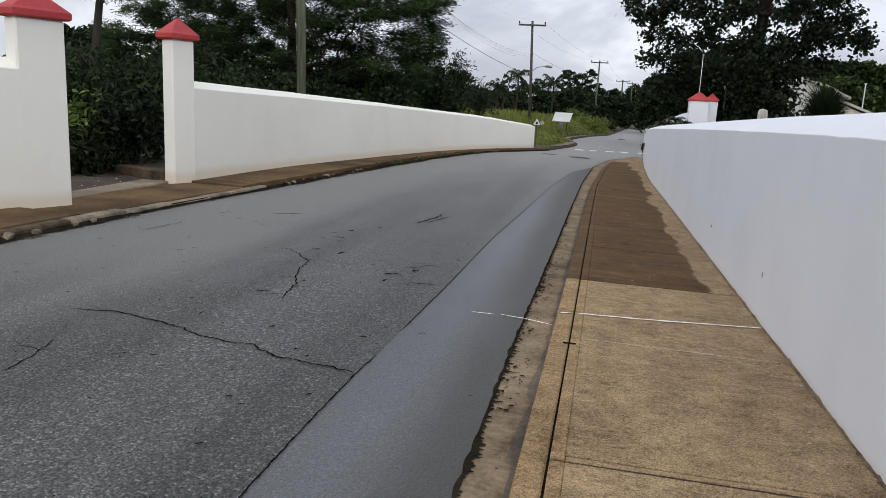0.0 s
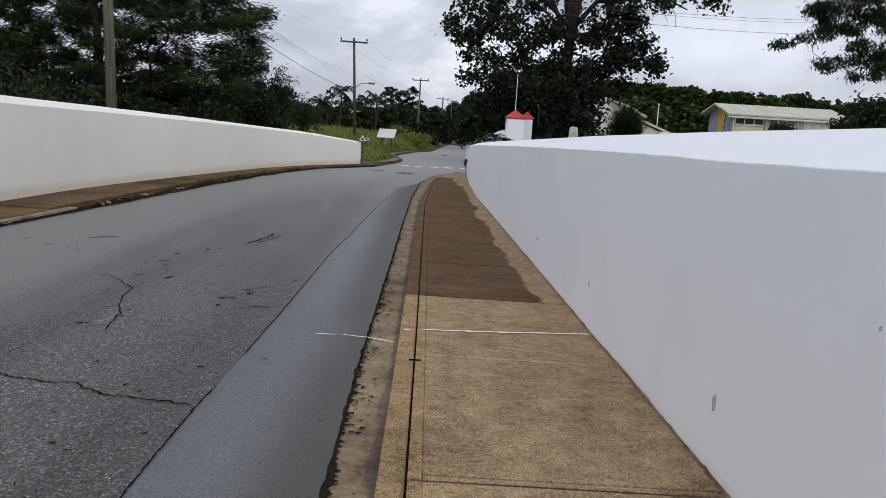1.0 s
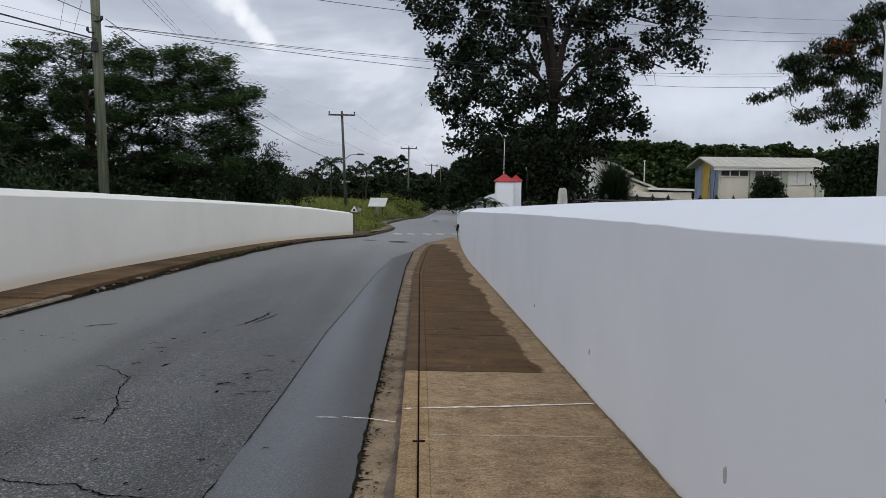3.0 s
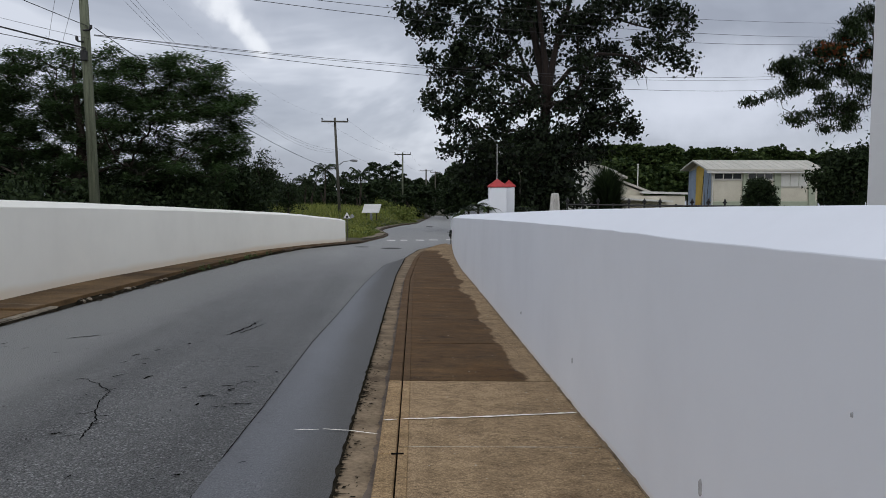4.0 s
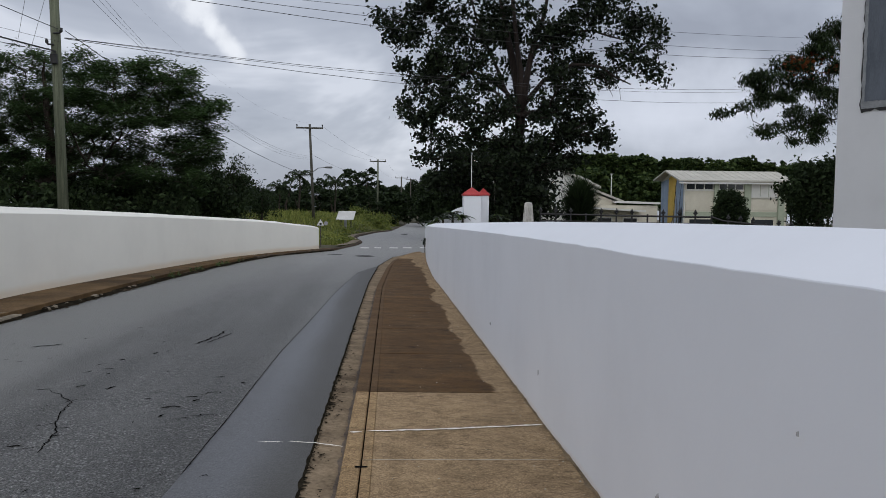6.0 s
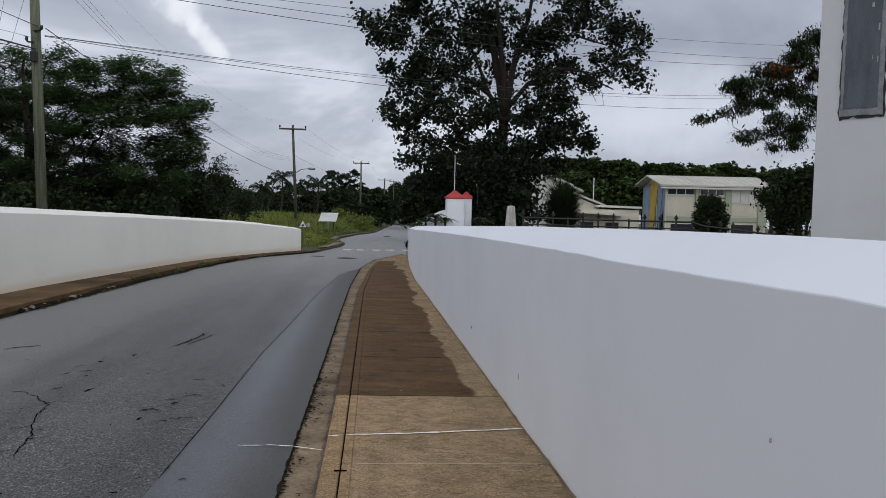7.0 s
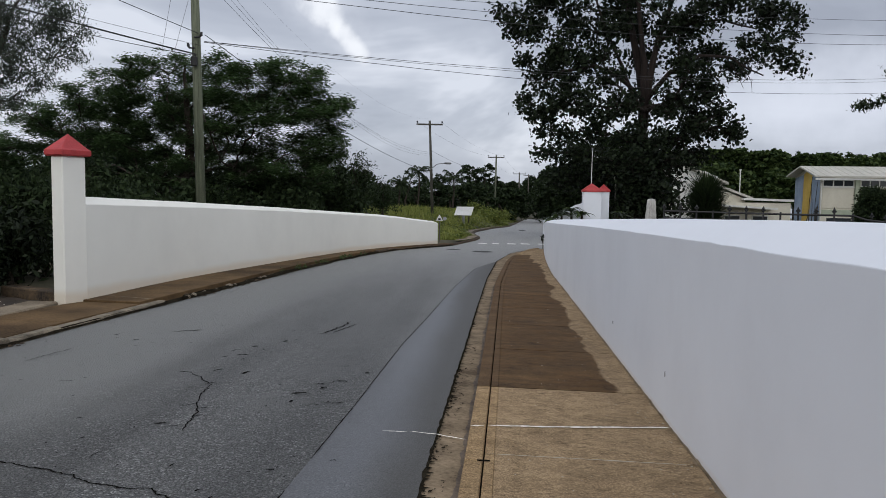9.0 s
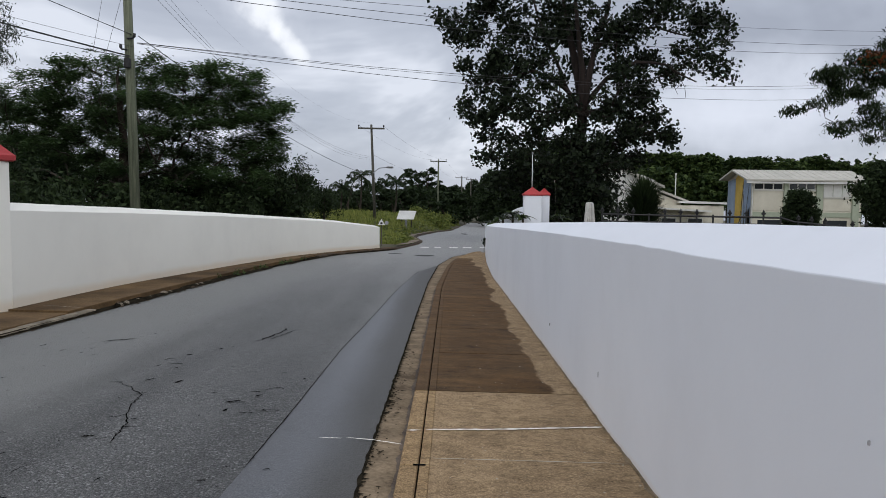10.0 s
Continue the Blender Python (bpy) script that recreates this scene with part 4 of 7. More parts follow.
for k in range(46):
    y = rng.uniform(12.4, 25)
    x = along(ROAD_L, y) + rng.uniform(-0.14, 0.03)
    broken_stone(x, y, gz(x, y) - rng.uniform(0.07, 0.11), rng.uniform(0.02, 0.055), 340 + k, MAT["kerb_mossy"], "rubble", "dark rubble of the broken kerb")
# mud and weeds collected under the left kerb
rows = []
for y in np.arange(-8, 33, 0.06):
    x = along(ROAD_L, y)
    w = 0.02 + 0.10 * max(0, 0.35 + noise.noise((y * 0.8, 5, 0)) + 0.5 * noise.noise((y * 5, 6, 0)))
    if 8 < y < 12.6:
        w *= 0.3
    rows.append([(x - 0.01, y, gz(x, y) - 0.045), (x + w, y, gz(x + w, y) - RAISE + 0.010)])
v, f = strip(rows)
mesh_part("kerb_mud", link_mesh("kerb_mud", v, f, MAT["moss"]), kerb_l, "dark mud and leaf litter")

cv, cf = [], []
for _ in range(420):
    y = rng.uniform(4, 31)
    if 8.2 < y < 12.4 and rng.random() < 0.85:
        continue
    x = along(ROAD_L, y) + 0.12 * rng.random() ** 2
    r = 0.010 + 0.028 * rng.random() ** 2
    n0, z = len(cv), gz(x, y) - RAISE + 0.008
    cv += [(x + r * rng.uniform(0.6, 1.2) * math.cos(q), y + r * rng.uniform(0.8, 2.0) * math.sin(q), z) for q in np.arange(6) * math.tau / 6]
    cv.append((x - r * 0.3, y, z + r * rng.uniform(0.2, 0.5)))
    cf += [(n0 + q, n0 + (q + 1) % 6, n0 + 6) for q in range(6)]
tagged(mesh_part("leaf_litter", link_mesh("leaf_litter", cv, cf, MAT["kerb_mossy"]), kerb_l), kind="stuff")


cs = []
for _ in range(48):
    y = 16.5 + 8.5 * rng.random()
    x = along(ROAD_L, y) + rng.uniform(-0.10, 0.05)
    if noise.noise((y * 0.9, 3, 1)) < -0.05:
        continue
    cs.append(np.array([x, y, gz(x, y) - 0.06]) + np.abs(rng.normal(size=(14, 3))) * np.array([0.03, 0.06, 0.05]))
WEED_SPOTS = np.concatenate(cs)


def white_wall(name, pts, tops, thick, mat, label, step=0.3):
    """Free-standing wall to the left of its line, with a slightly sloped coping. tops: (y, height)."""
    q = sampled(pts, step)
    b = offsets(q, -thick)
    rings = []
    for i, ((x, y), (bx, by)) in enumerate(zip(q, b)):
        h = along(tops, y) + 0.008 * noise.noise((i * 0.4, 2, x))
        g = gz(x, y)
        u, t = (bx - x) / thick, (by - y) / thick
        lip = along([(8, 0.06), (12, 0.06), (20, 0.035), (32, 0.012)], y)
        rings.append([(x, y, g - 0.3), (x + u * 0.006, y + t * 0.006, g + h - lip - 0.012), (x + u * 0.014, y + t * 0.014, g + h - lip), (x + u * (thick - 0.02), y + t * (thick - 0.02), g + h + 0.055),
                      (bx, by, g + h + 0.04), (bx, by, g - 0.3)])
    v, f = prism(rings)
    return tagged(new(name, link_mesh(name, v, f, mat)), label, "wall", kind="structure")


white_wall("wall_left", [(-6.285, 11.26), (-6.29, 12.4), (-6.28, 14.8), (-6.05, 16.9), (-5.71, 20.2), (-5.12, 24.9), (-3.99, 29.2), (-2.71, 32.45)],
           [(11, 1.50), (14.8, 1.45), (17, 1.41), (20.2, 1.35), (24.9, 1.235), (27.5, 1.165), (29.2, 1.09), (32.4, 0.885)], 0.26, MAT["paint_left"], "long white-painted wall lowering towards its far end")
white_wall("wall_left_near", [(-9.5, -4), (-8.0, 1.5), (-6.9, 5.3), (-6.432, 7.0), (-6.158, 7.93)], [(-4, 1.6), (7.8, 1.57)], 0.26, MAT["paint_left"], "white-painted wall before the gateway")


def gate_pillar(at, yaw, length, thick, shaft, mat, group, rise=0.33):
    """White pillar with an overhanging red pyramid cap."""
    t = thing("gate_pillar", "white-painted masonry gate pillar with a red pyramid cap", "gate pillar", group)
    t.matrix_world = pose(at[0], at[1], gz(at[0], at[1]), 0, 0, yaw)
    bm = boxed(-thick / 2, thick / 2, -length / 2, length / 2, -0.3, shaft, 0.02)
    part("shaft", bm, mat, t)
    bm = bmesh.new()
    o, a, b = 0.055, thick / 2, length / 2
    prof = [(o * 0.6, 0.0), (o, 0.02), (o, 0.085), (o - 0.03, 0.115)]
    rings = [[bm.verts.new((sx * (a + k), sy * (b + k), shaft + z)) for sx, sy in ((-1, -1), (1, -1), (1, 1), (-1, 1))] for k, z in prof]
    for r0, r1 in zip(rings, rings[1:]):
        for i in range(4):
            bm.faces.new((r0[i], r0[(i + 1) % 4], r1[(i + 1) % 4], r1[i]))
    bm.faces.new(rings[0][::-1])
    top = bm.verts.new((0, 0, shaft + rise))
    for i in range(4):
        bm.faces.new((rings[-1][i], rings[-1][(i + 1) % 4], top))
    part("cap", bm, MAT["red"], t, "red-painted pyramid cap")
    return t


gate_pillar((-6.448, 11.095), -15, 0.45, 0.22, 2.13, MAT["paint_left"], "gateway pillars")
gate_pillar((-6.29, 7.84), -16, 0.60, 0.20, 2.06, MAT["paint_left"], "gateway pillars")
# trodden soil inside the gateway, then its threshold
v, f = strip([[(x, y, gz(x, y) + land(x, y) + 0.006 + 0.02 * noise.noise((x * 3, y * 3, 0))) for x in np.linspace(-10.2, -6.9, 24)] for y in np.linspace(7.2, 12.0, 30)])
tagged(new("gateway_soil", link_mesh("gateway_soil", v, f, MAT["soil"], True)), "dark trodden soil inside the gateway", "ground", kind="structure")
bm = bmesh.new()
box(bm, -6.95, -6.5, 8.2, 10.85, -0.35, 0.0, 0.02)
sill = part("gateway_floor", bm, MAT["concrete"])
sill.location.z = gz(-7, 9.5) - 0.03
tagged(sill, "cracked pale concrete floor of the gateway", "floor", kind="structure")
bm = boxed(-1.35, 0.0, -0.13, 0.13, -0.1, 0.13, 0.015)
step_ = part("gateway_step", bm, MAT["kerb_mossy"])
step_.matrix_world = pose(-6.60, 11.12, gz(-7, 10.7) - 0.03, 0, 0, -25)
tagged(step_, "low rust-brown concrete step beside the pillar", "step", kind="structure")
pv, pf = [], []
for _ in range(90):
    x, y = -8.8 + 1.8 * rng.random(), 8.3 + 2.6 * rng.random()
    r = 0.008 + 0.028 * rng.random() ** 3
    n0, z = len(pv), gz(x, y) + land(x, y) + 0.004
    pv += [(x - r, y, z), (x, y - r, z), (x + r, y, z), (x, y + r, z), (x, y, z + r * 0.8)]
    pf += [(n0, n0 + 1, n0 + 4), (n0 + 1, n0 + 2, n0 + 4), (n0 + 2, n0 + 3, n0 + 4), (n0 + 3, n0, n0 + 4)]
tagged(new("rubble", link_mesh("rubble", pv, pf, MAT["litter"])), "pale rubble scattered in the gateway", "rubble", kind="stuff")


# ---- plants ----
def leaf_mesh(name, centres, size, rng, mat, flat=0.0, slim=0.5, droop=0.0):
    """One small folded four-cornered leaf at every centre. flat: 0 any way, 1 lying level."""
    n = len(centres)
    c = np.asarray(centres, float)
    s = size * rng.uniform(0.6, 1.35, n)[:, None]
    up = rng.normal(size=(n, 3))
    up[:, 2] = np.abs(up[:, 2]) + 3.0 * flat
    up /= np.linalg.norm(up, axis=1)[:, None]
    t = rng.normal(size=(n, 3))
    t[:, 2] -= droop
    t -= up * np.sum(t * up, axis=1)[:, None]
    t /= np.linalg.norm(t, axis=1)[:, None]
    b = np.cross(up, t)
    v = np.stack([c - t * s * 0.5, c + b * s * slim * 0.5 + up * s * 0.10, c + t * s * 0.5 - up * s * 0.06, c - b * s * slim * 0.5 + up * s * 0.10], axis=1).reshape(-1, 3)
    me = bpy.data.meshes.new(name)
    me.vertices.add(4 * n)
    me.vertices.foreach_set("co", v.astype(np.float32).ravel())
    me.loops.add(4 * n)
    me.loops.foreach_set("vertex_index", np.arange(4 * n, dtype=np.int32))
    me.polygons.add(n)
    me.polygons.foreach_set("loop_start", np.arange(0, 4 * n, 4, dtype=np.int32))
    me.materials.append(mat)
    me.update(calc_edges=True)
    return me


tagged(new("kerb_weeds", leaf_mesh("kerb_weeds", WEED_SPOTS, 0.06, np.random.default_rng(8), MAT["leaf_bush"], 0.2, 0.4)), "small green weeds growing on the broken kerb", "weeds", kind="stuff")


def limb_points(a, b, rng, wander, n=5):
    a, b = np.array(a, float), np.array(b, float)
    d = np.linalg.norm(b - a)
    pts = [a + (b - a) * k / n for k in range(n + 1)]
    for k in range(1, n):
        pts[k] = pts[k] + rng.normal(size=3) * wander * d / n + np.array([0, 0, 0.06 * d * math.sin(math.pi * k / n)])
    return pts


def tree(name, label, base, fork, trunk_r, lobes, twigs, leaves, leaf, clump, mats, seed, depth=0.8, flat=0.0, slim=0.5, droop=0.0, group="", bloom=None, sticks=()):
    """Tapered trunk, limbs to each lobe of the crown, twigs within the lobes, small leaves about the twigs' ends.
    lobes: (x, y, z, width radius, height radius); twigs per square metre of lobe."""
    rng = np.random.default_rng(seed)
    t = thing(name, label, "tree" if "tree" in name or "palm" in name else "bush", group, at=tuple(base))
    base = np.array(base, float)
    fork = np.array(fork, float)
    bm = bmesh.new()
    pts = limb_points(base - np.array([0, 0, 0.3]), fork, rng, 0.03, 6)
    tube(bm, [p - base for p in pts], [trunk_r * (1.35 if k == 0 else 1.08 - 0.07 * k) for k in range(7)], 10)
    far = max(lobes, key=lambda q: q[2])
    tip = np.array([far[0] + rng.normal() * 0.3 * far[3], far[1] + rng.normal() * 0.25 * far[3], far[2]])
    tube(bm, [p - base for p in limb_points(fork, tip, rng, 0.12, 6)], [trunk_r * (0.68 - 0.1 * q) for q in range(7)], 8)
    part("trunk", bm, mats[0], t, shade=True)
    for pts, r0, r1 in sticks:
        line_ = [np.array(p, float) for p in pts]
        line_ = [q for a, b in zip(line_, line_[1:]) for q in (a, (a + b) / 2 + rng.normal(size=3) * 0.06)] + [line_[-1]]
        bm = bmesh.new()
        tube(bm, [q - base for q in line_], [r0 + (r1 - r0) * q / (len(line_) - 1) for q in range(len(line_))], 9)
        part("limb", bm, mats[0], t, shade=True)
    centres = []
    stem = [base + (fork - base) * q for q in (0.45, 0.6, 0.75, 0.9, 1.0)]
    pool = [(p, 0) for p in stem]
    for x, y, z, rx, rz in sorted(lobes, key=lambda q: (q[0] - fork[0]) ** 2 + (q[1] - fork[1]) ** 2 + (q[2] - fork[2]) ** 2):
        y += rng.normal() * 0.25 * rx * depth
        c = np.array([x, y, z])
        start, level = min(pool, key=lambda p: np.linalg.norm(p[0] - c) + 1.2 * max(0.0, p[0][2] - c[2]) + 0.25 * p[1])
        pts = limb_points(start, c, rng, 0.25, 5)
        r0 = max(0.02, trunk_r * (0.34, 0.24, 0.17, 0.12, 0.08)[min(4, level)])
        pool += [(p, level + 1) for p in pts[2:]]
        bm = bmesh.new()
        tube(bm, [p - base for p in pts], [r0 * (1 - 0.15 * q) for q in range(6)], 6)
        n = max(4, int(twigs * rx * rz * math.pi))
        for _ in range(n):
            d = rng.normal(size=3)
            d /= np.linalg.norm(d)
            d *= rng.random() ** 0.45
            tip = c + d * np.array([rx, rx * depth, rz])
            s = pts[rng.integers(2, 6)]
            mid = (s + tip) / 2 + rng.normal(size=3) * 0.12 * rx
            tube(bm, [s - base, mid - base, tip - base], [r0 * 0.30, r0 * 0.18, r0 * 0.07], 4)
            m = int(leaves * rng.uniform(0.5, 1.5))
            w = rng.normal(size=(m, 3)) * clump * np.array([1, 1, 0.6 if flat else 0.85])
            along_ = rng.random(m)[:, None] ** 0.5
            centres.append(mid + (tip - mid) * along_ + w)
        part("limb", bm, mats[0], t, shade=True)
    pts = np.concatenate(centres) - base
    mesh_part("crown", leaf_mesh("crown", pts, leaf, rng, mats[1], flat, slim, droop), t)
    if bloom:
        sel = pts[rng.random(len(pts)) < bloom[1]]
        sel = sel[np.linalg.norm((sel + base - np.array(bloom[2])) / np.array(bloom[3]), axis=1) < 1]
        mesh_part("blossom", leaf_mesh("blossom", sel, leaf * 0.9, rng, bloom[0], 0.3, 0.8), t, "orange-red blossom")
    return t


def on_land(x, y):
    return gz(x, y) + land(x, y)


TALL = [(6.3, 49.5, 16.5, 4.36, 2.18), (10.3, 49.4, 16.3, 3.99, 2.18), (13.2, 46.6, 14.9, 3.08, 1.71), (3.0, 46.7, 14.5, 3.08, 1.71), (0.7, 49.1, 12.0, 1.44, 1.37), 
        (2.4, 48.8, 12.7, 1.97, 1.61), (1.0, 48.5, 9.8, 0.89, 0.71), (3.1, 47.4, 10.0, 1.39, 1.39), (4.5, 48.3, 12.0, 1.95, 1.77), (7.3, 48.3, 12.4, 2.13, 2.13), 
        (10.2, 48.3, 11.8, 2.13, 1.77), (12.7, 46.9, 12.6, 2.24, 1.72), (15.4, 47.8, 12.6, 1.75, 1.58), (15.4, 47.7, 10.4, 1.92, 1.05), (17.3, 48.7, 9.4, 1.00, 0.79), 
        (12.0, 49.6, 10.3, 2.00, 1.02), (2.9, 49.4, 9.3, 1.63, 0.91), (1.1, 48.1, 7.3, 0.78, 0.78), (2.1, 47.8, 6.7, 1.47, 1.26), (4.2, 47.3, 7.0, 1.73, 1.39), 
        (6.1, 46.5, 6.6, 1.20, 1.54), (7.9, 46.5, 4.6, 1.88, 1.54), (3.5, 47.9, 5.1, 1.58, 0.77), (10.1, 47.4, 7.2, 1.46, 1.25), (11.6, 47.6, 7.9, 1.26, 0.98), 
        (12.0, 49.2, 6.3, 1.99, 1.30), (13.5, 48.1, 5.4, 1.27, 0.78), (10.3, 48.2, 4.8, 1.59, 1.13), (2.5, 47.2, 3.9, 0.97, 0.76), (4.5, 46.5, 3.9, 1.88, 0.96), 
        (6.3, 47.4, 3.3, 2.26, 1.32), (9.4, 46.8, 3.3, 2.23, 1.31), (3.9, 48.0, 2.5, 1.94, 1.23), (9.2, 49.6, 1.9, 2.18, 1.27), (17.4, 48.6, 11.9, 0.78, 1.28), 
        (-0.3, 47.0, 12.5, 0.86, 0.69), (6.2, 49.3, 1.7, 2.17, 1.08), (11.6, 49.0, 4.1, 1.62, 0.90)]
TALL += [(7.0, 45.8, 1.2, 1.5, 1.0), (9.2, 45.8, 1.4, 1.4, 1.0), (8.1, 45.4, 2.2, 1.6, 1.0), (10.3, 46.0, 0.9, 1.0, 0.8), (5.8, 46.4, 1.0, 1.0, 0.8), (8.2, 45.3, 0.6, 1.3, 0.8),
         (6.4, 47.5, 11.4, 1.1, 0.9), (6.0, 47.0, 8.4, 1.2, 1.0), (10.7, 47.0, 8.8, 1.3, 0.9), (7.1, 45.5, 3.2, 1.7, 1.3), (5.2, 47.0, 5.3, 1.4, 1.0), (8.8, 46.0, 4.4, 1.2, 1.0), (3.5, 48.0, 8.1, 1.2, 0.9),
         (14.1, 48.0, 9.4, 1.4, 0.8), (5.9, 47.0, 10.1, 1.1, 1.1), (10.2, 47.0, 9.8, 1.0, 0.9), (4.5, 48.0, 9.5, 1.2, 1.0)]
# nothing hangs before the trunk above the lowest boughs
TALL = [(x, 49.9, z, rx, rz) if abs(x - 8.4) < 1.6 and z > 5.0 else (x, y, z, rx, rz) for x, y, z, rx, rz in TALL]
TALL += [(8.4, 49.6, 10.0, 1.3, 1.2), (7.9, 49.6, 12.0, 1.3, 1.0), (8.9, 49.7, 8.3, 1.0, 0.8), (8.5, 46.4, 12.8, 1.0, 0.7), (2.7, 48, 9.9, 1.0, 0.9), (1.9, 48, 11.4, 0.9, 0.9),
         (1.9, 48, 8.4, 0.9, 0.8), (3.2, 48, 6.7, 0.9, 0.8), (2.4, 48, 5.7, 0.7, 0.7), (7.2, 46.2, 6.8, 0.9, 0.8), (9.5, 46.2, 6.4, 0.9, 0.8), (12.2, 47.5, 7.6, 1.1, 0.9), (13.0, 47.5, 6.5, 0.9, 0.8), (12.2, 47.6, 8.7, 0.8, 0.6), (11.5, 47.5, 5.7, 1.0, 0.9), (13.4, 47.5, 5.3, 0.8, 0.6)]
LEADERS = (([(8.35, 47.8, 6.9), (8.30, 47.8, 9.3), (8.1, 47.8, 10.6), (7.8, 48, 13.6), (7.6, 48, 16.5)], 0.25, 0.07),
           ([(8.45, 47.8, 7.0), (8.75, 47.7, 9.4), (9.05, 47.7, 10.9), (9.75, 47.8, 13.0), (10.3, 48, 16.5)], 0.24, 0.07),
           ([(8.2, 47.8, 6.6), (7.2, 47.6, 8.5), (6.75, 47.5, 9.6), (5.9, 47.6, 11.5), (5.2, 48, 13.8)], 0.15, 0.05),
           ([(8.1, 47.8, 7.4), (6.6, 47.3, 8.6), (5.2, 47.2, 9.2), (3.4, 47.3, 8.9), (2.2, 47.5, 8.2)], 0.14, 0.04),
           ([(8.5, 47.8, 7.3), (9.7, 47.4, 8.8), (11.4, 47.3, 9.8), (13.2, 47.4, 9.7), (15.2, 47.6, 8.7)], 0.17, 0.04),
           ([(9.0, 47.7, 10.6), (10.6, 47.4, 11.6), (12.6, 47.4, 11.9), (14.6, 47.5, 11.4)], 0.13, 0.04),
           ([(12.9, 47.3, 9.7), (13.5, 47.3, 8.9), (14.0, 47.3, 7.9)], 0.035, 0.012), ([(13.4, 47.4, 9.6), (14.2, 47.3, 8.7), (14.5, 47.3, 7.7)], 0.03, 0.010))
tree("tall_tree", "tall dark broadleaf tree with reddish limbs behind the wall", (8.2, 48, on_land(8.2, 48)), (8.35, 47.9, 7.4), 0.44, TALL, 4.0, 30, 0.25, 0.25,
     (MAT["bark_red"], MAT["leaf_near_black"]), 11, depth=0.9, slim=0.72, sticks=LEADERS)

# the spreading tree: an umbrella of flat pads, thinner layers of pads beneath, and a hanging fringe
DOME = [(-28.5, 2.4), (-26.8, 3.2), (-25.2, 4.5), (-23.7, 5.6), (-22.1, 6.5), (-19.5, 7.45), (-16.5, 8.2), (-13.7, 8.05), (-10.8, 7.95), (-9.9, 8.05), (-9.1, 7.35), (-8.3, 6.4), (-7.6, 5.75)]
rng = np.random.default_rng(17)
SAMAN = []


def pads(x0, x1, step, drop, wide, thick, deep, gaps=()):
    """Pads under the dome, each lowered by some metres; none in the gaps (x0, x1, z0, z1)."""
    for x in np.arange(x0, x1, step):
        x, y = x + rng.uniform(-0.3, 0.3), 38 + rng.uniform(-deep, deep)
        z = along(DOME, x) - rng.uniform(*drop) - 0.05 * (y - 38) ** 2
        if z > 1.6 and not any(a < x < b and c < z < d for a, b, c, d in gaps):
            SAMAN.append((x, y, z, wide * rng.uniform(0.75, 1.25), thick * rng.uniform(0.8, 1.25)))


HOLES = ((-20.6, -18.4, 5.2, 5.6), (-19.4, -17.4, 2.2, 3.2), (-16.8, -16.0, 3.8, 4.4), (-11.8, -11.0, 3.5, 4.1))
for low, high, step, thick in ((0.2, 0.5, 0.38, 0.24), (0.5, 1.2, 0.36, 0.27), (1.0, 2.0, 0.34, 0.30), (1.7, 2.8, 0.34, 0.30), (2.5, 3.7, 0.34, 0.30), (3.4, 4.6, 0.36, 0.30), (4.4, 5.6, 0.42, 0.30), (5.3, 6.2, 0.6, 0.30)):
    pads(-27.4, -8.6 + 0.1 * low, step, (low, high), 1.0, thick, 2.4, HOLES)
SAMAN += [(x + rng.uniform(-0.4, 0.4), 40.6, z + rng.uniform(-0.3, 0.3), 1.3, 0.75) for z in (3.0, 4.4, 5.7) for x in np.arange(-25.2 + 0.5 * z, -16.0, 2.0)]
SAMAN += [(x + rng.uniform(-0.3, 0.3), 40.4, z + rng.uniform(-0.4, 0.4), 0.95, 0.5) for z in (2.7, 3.8, 4.9, 6.0) for x in np.arange(-15.6, -9.2 - 0.1 * z, 1.5)]
SAMAN += [(x + rng.uniform(-0.6, 0.6), 40.9, z + rng.uniform(-0.25, 0.25), 0.8, 0.36) for z in (3.3, 4.35, 5.45, 6.4) for x in np.arange(-24.6 + 0.5 * z, -9.0 - 0.1 * z, 1.9)]
SAMAN += [(x, 37.4 + 0.3 * k, z, 0.5, 0.75) for k, (x, z) in enumerate(((-10.3, 6.9), (-9.7, 6.6), (-9.2, 6.2), (-8.7, 5.6), (-9.6, 5.4), (-8.8, 4.6), (-8.3, 4.1), (-9.4, 4.2), (-10.2, 5.3)))]
SAMAN += [(-7.7, 38, 5.75, 0.5, 0.22), (-8.2, 38, 5.5, 0.6, 0.25), (-8.4, 38, 3.7, 0.6, 0.3), (-9.0, 38, 3.2, 0.9, 0.4)]
tree("spreading_tree", "wide flat-topped tree with fine feathery foliage behind the wall", (-17.0, 38, on_land(-17, 38)), (-15.8, 38, 2.6), 0.40, SAMAN, 7.0, 52, 0.20, 0.19,
     (MAT["bark"], MAT["leaf_saman"]), 12, depth=1.1, flat=1.1, slim=0.32, droop=0.35)

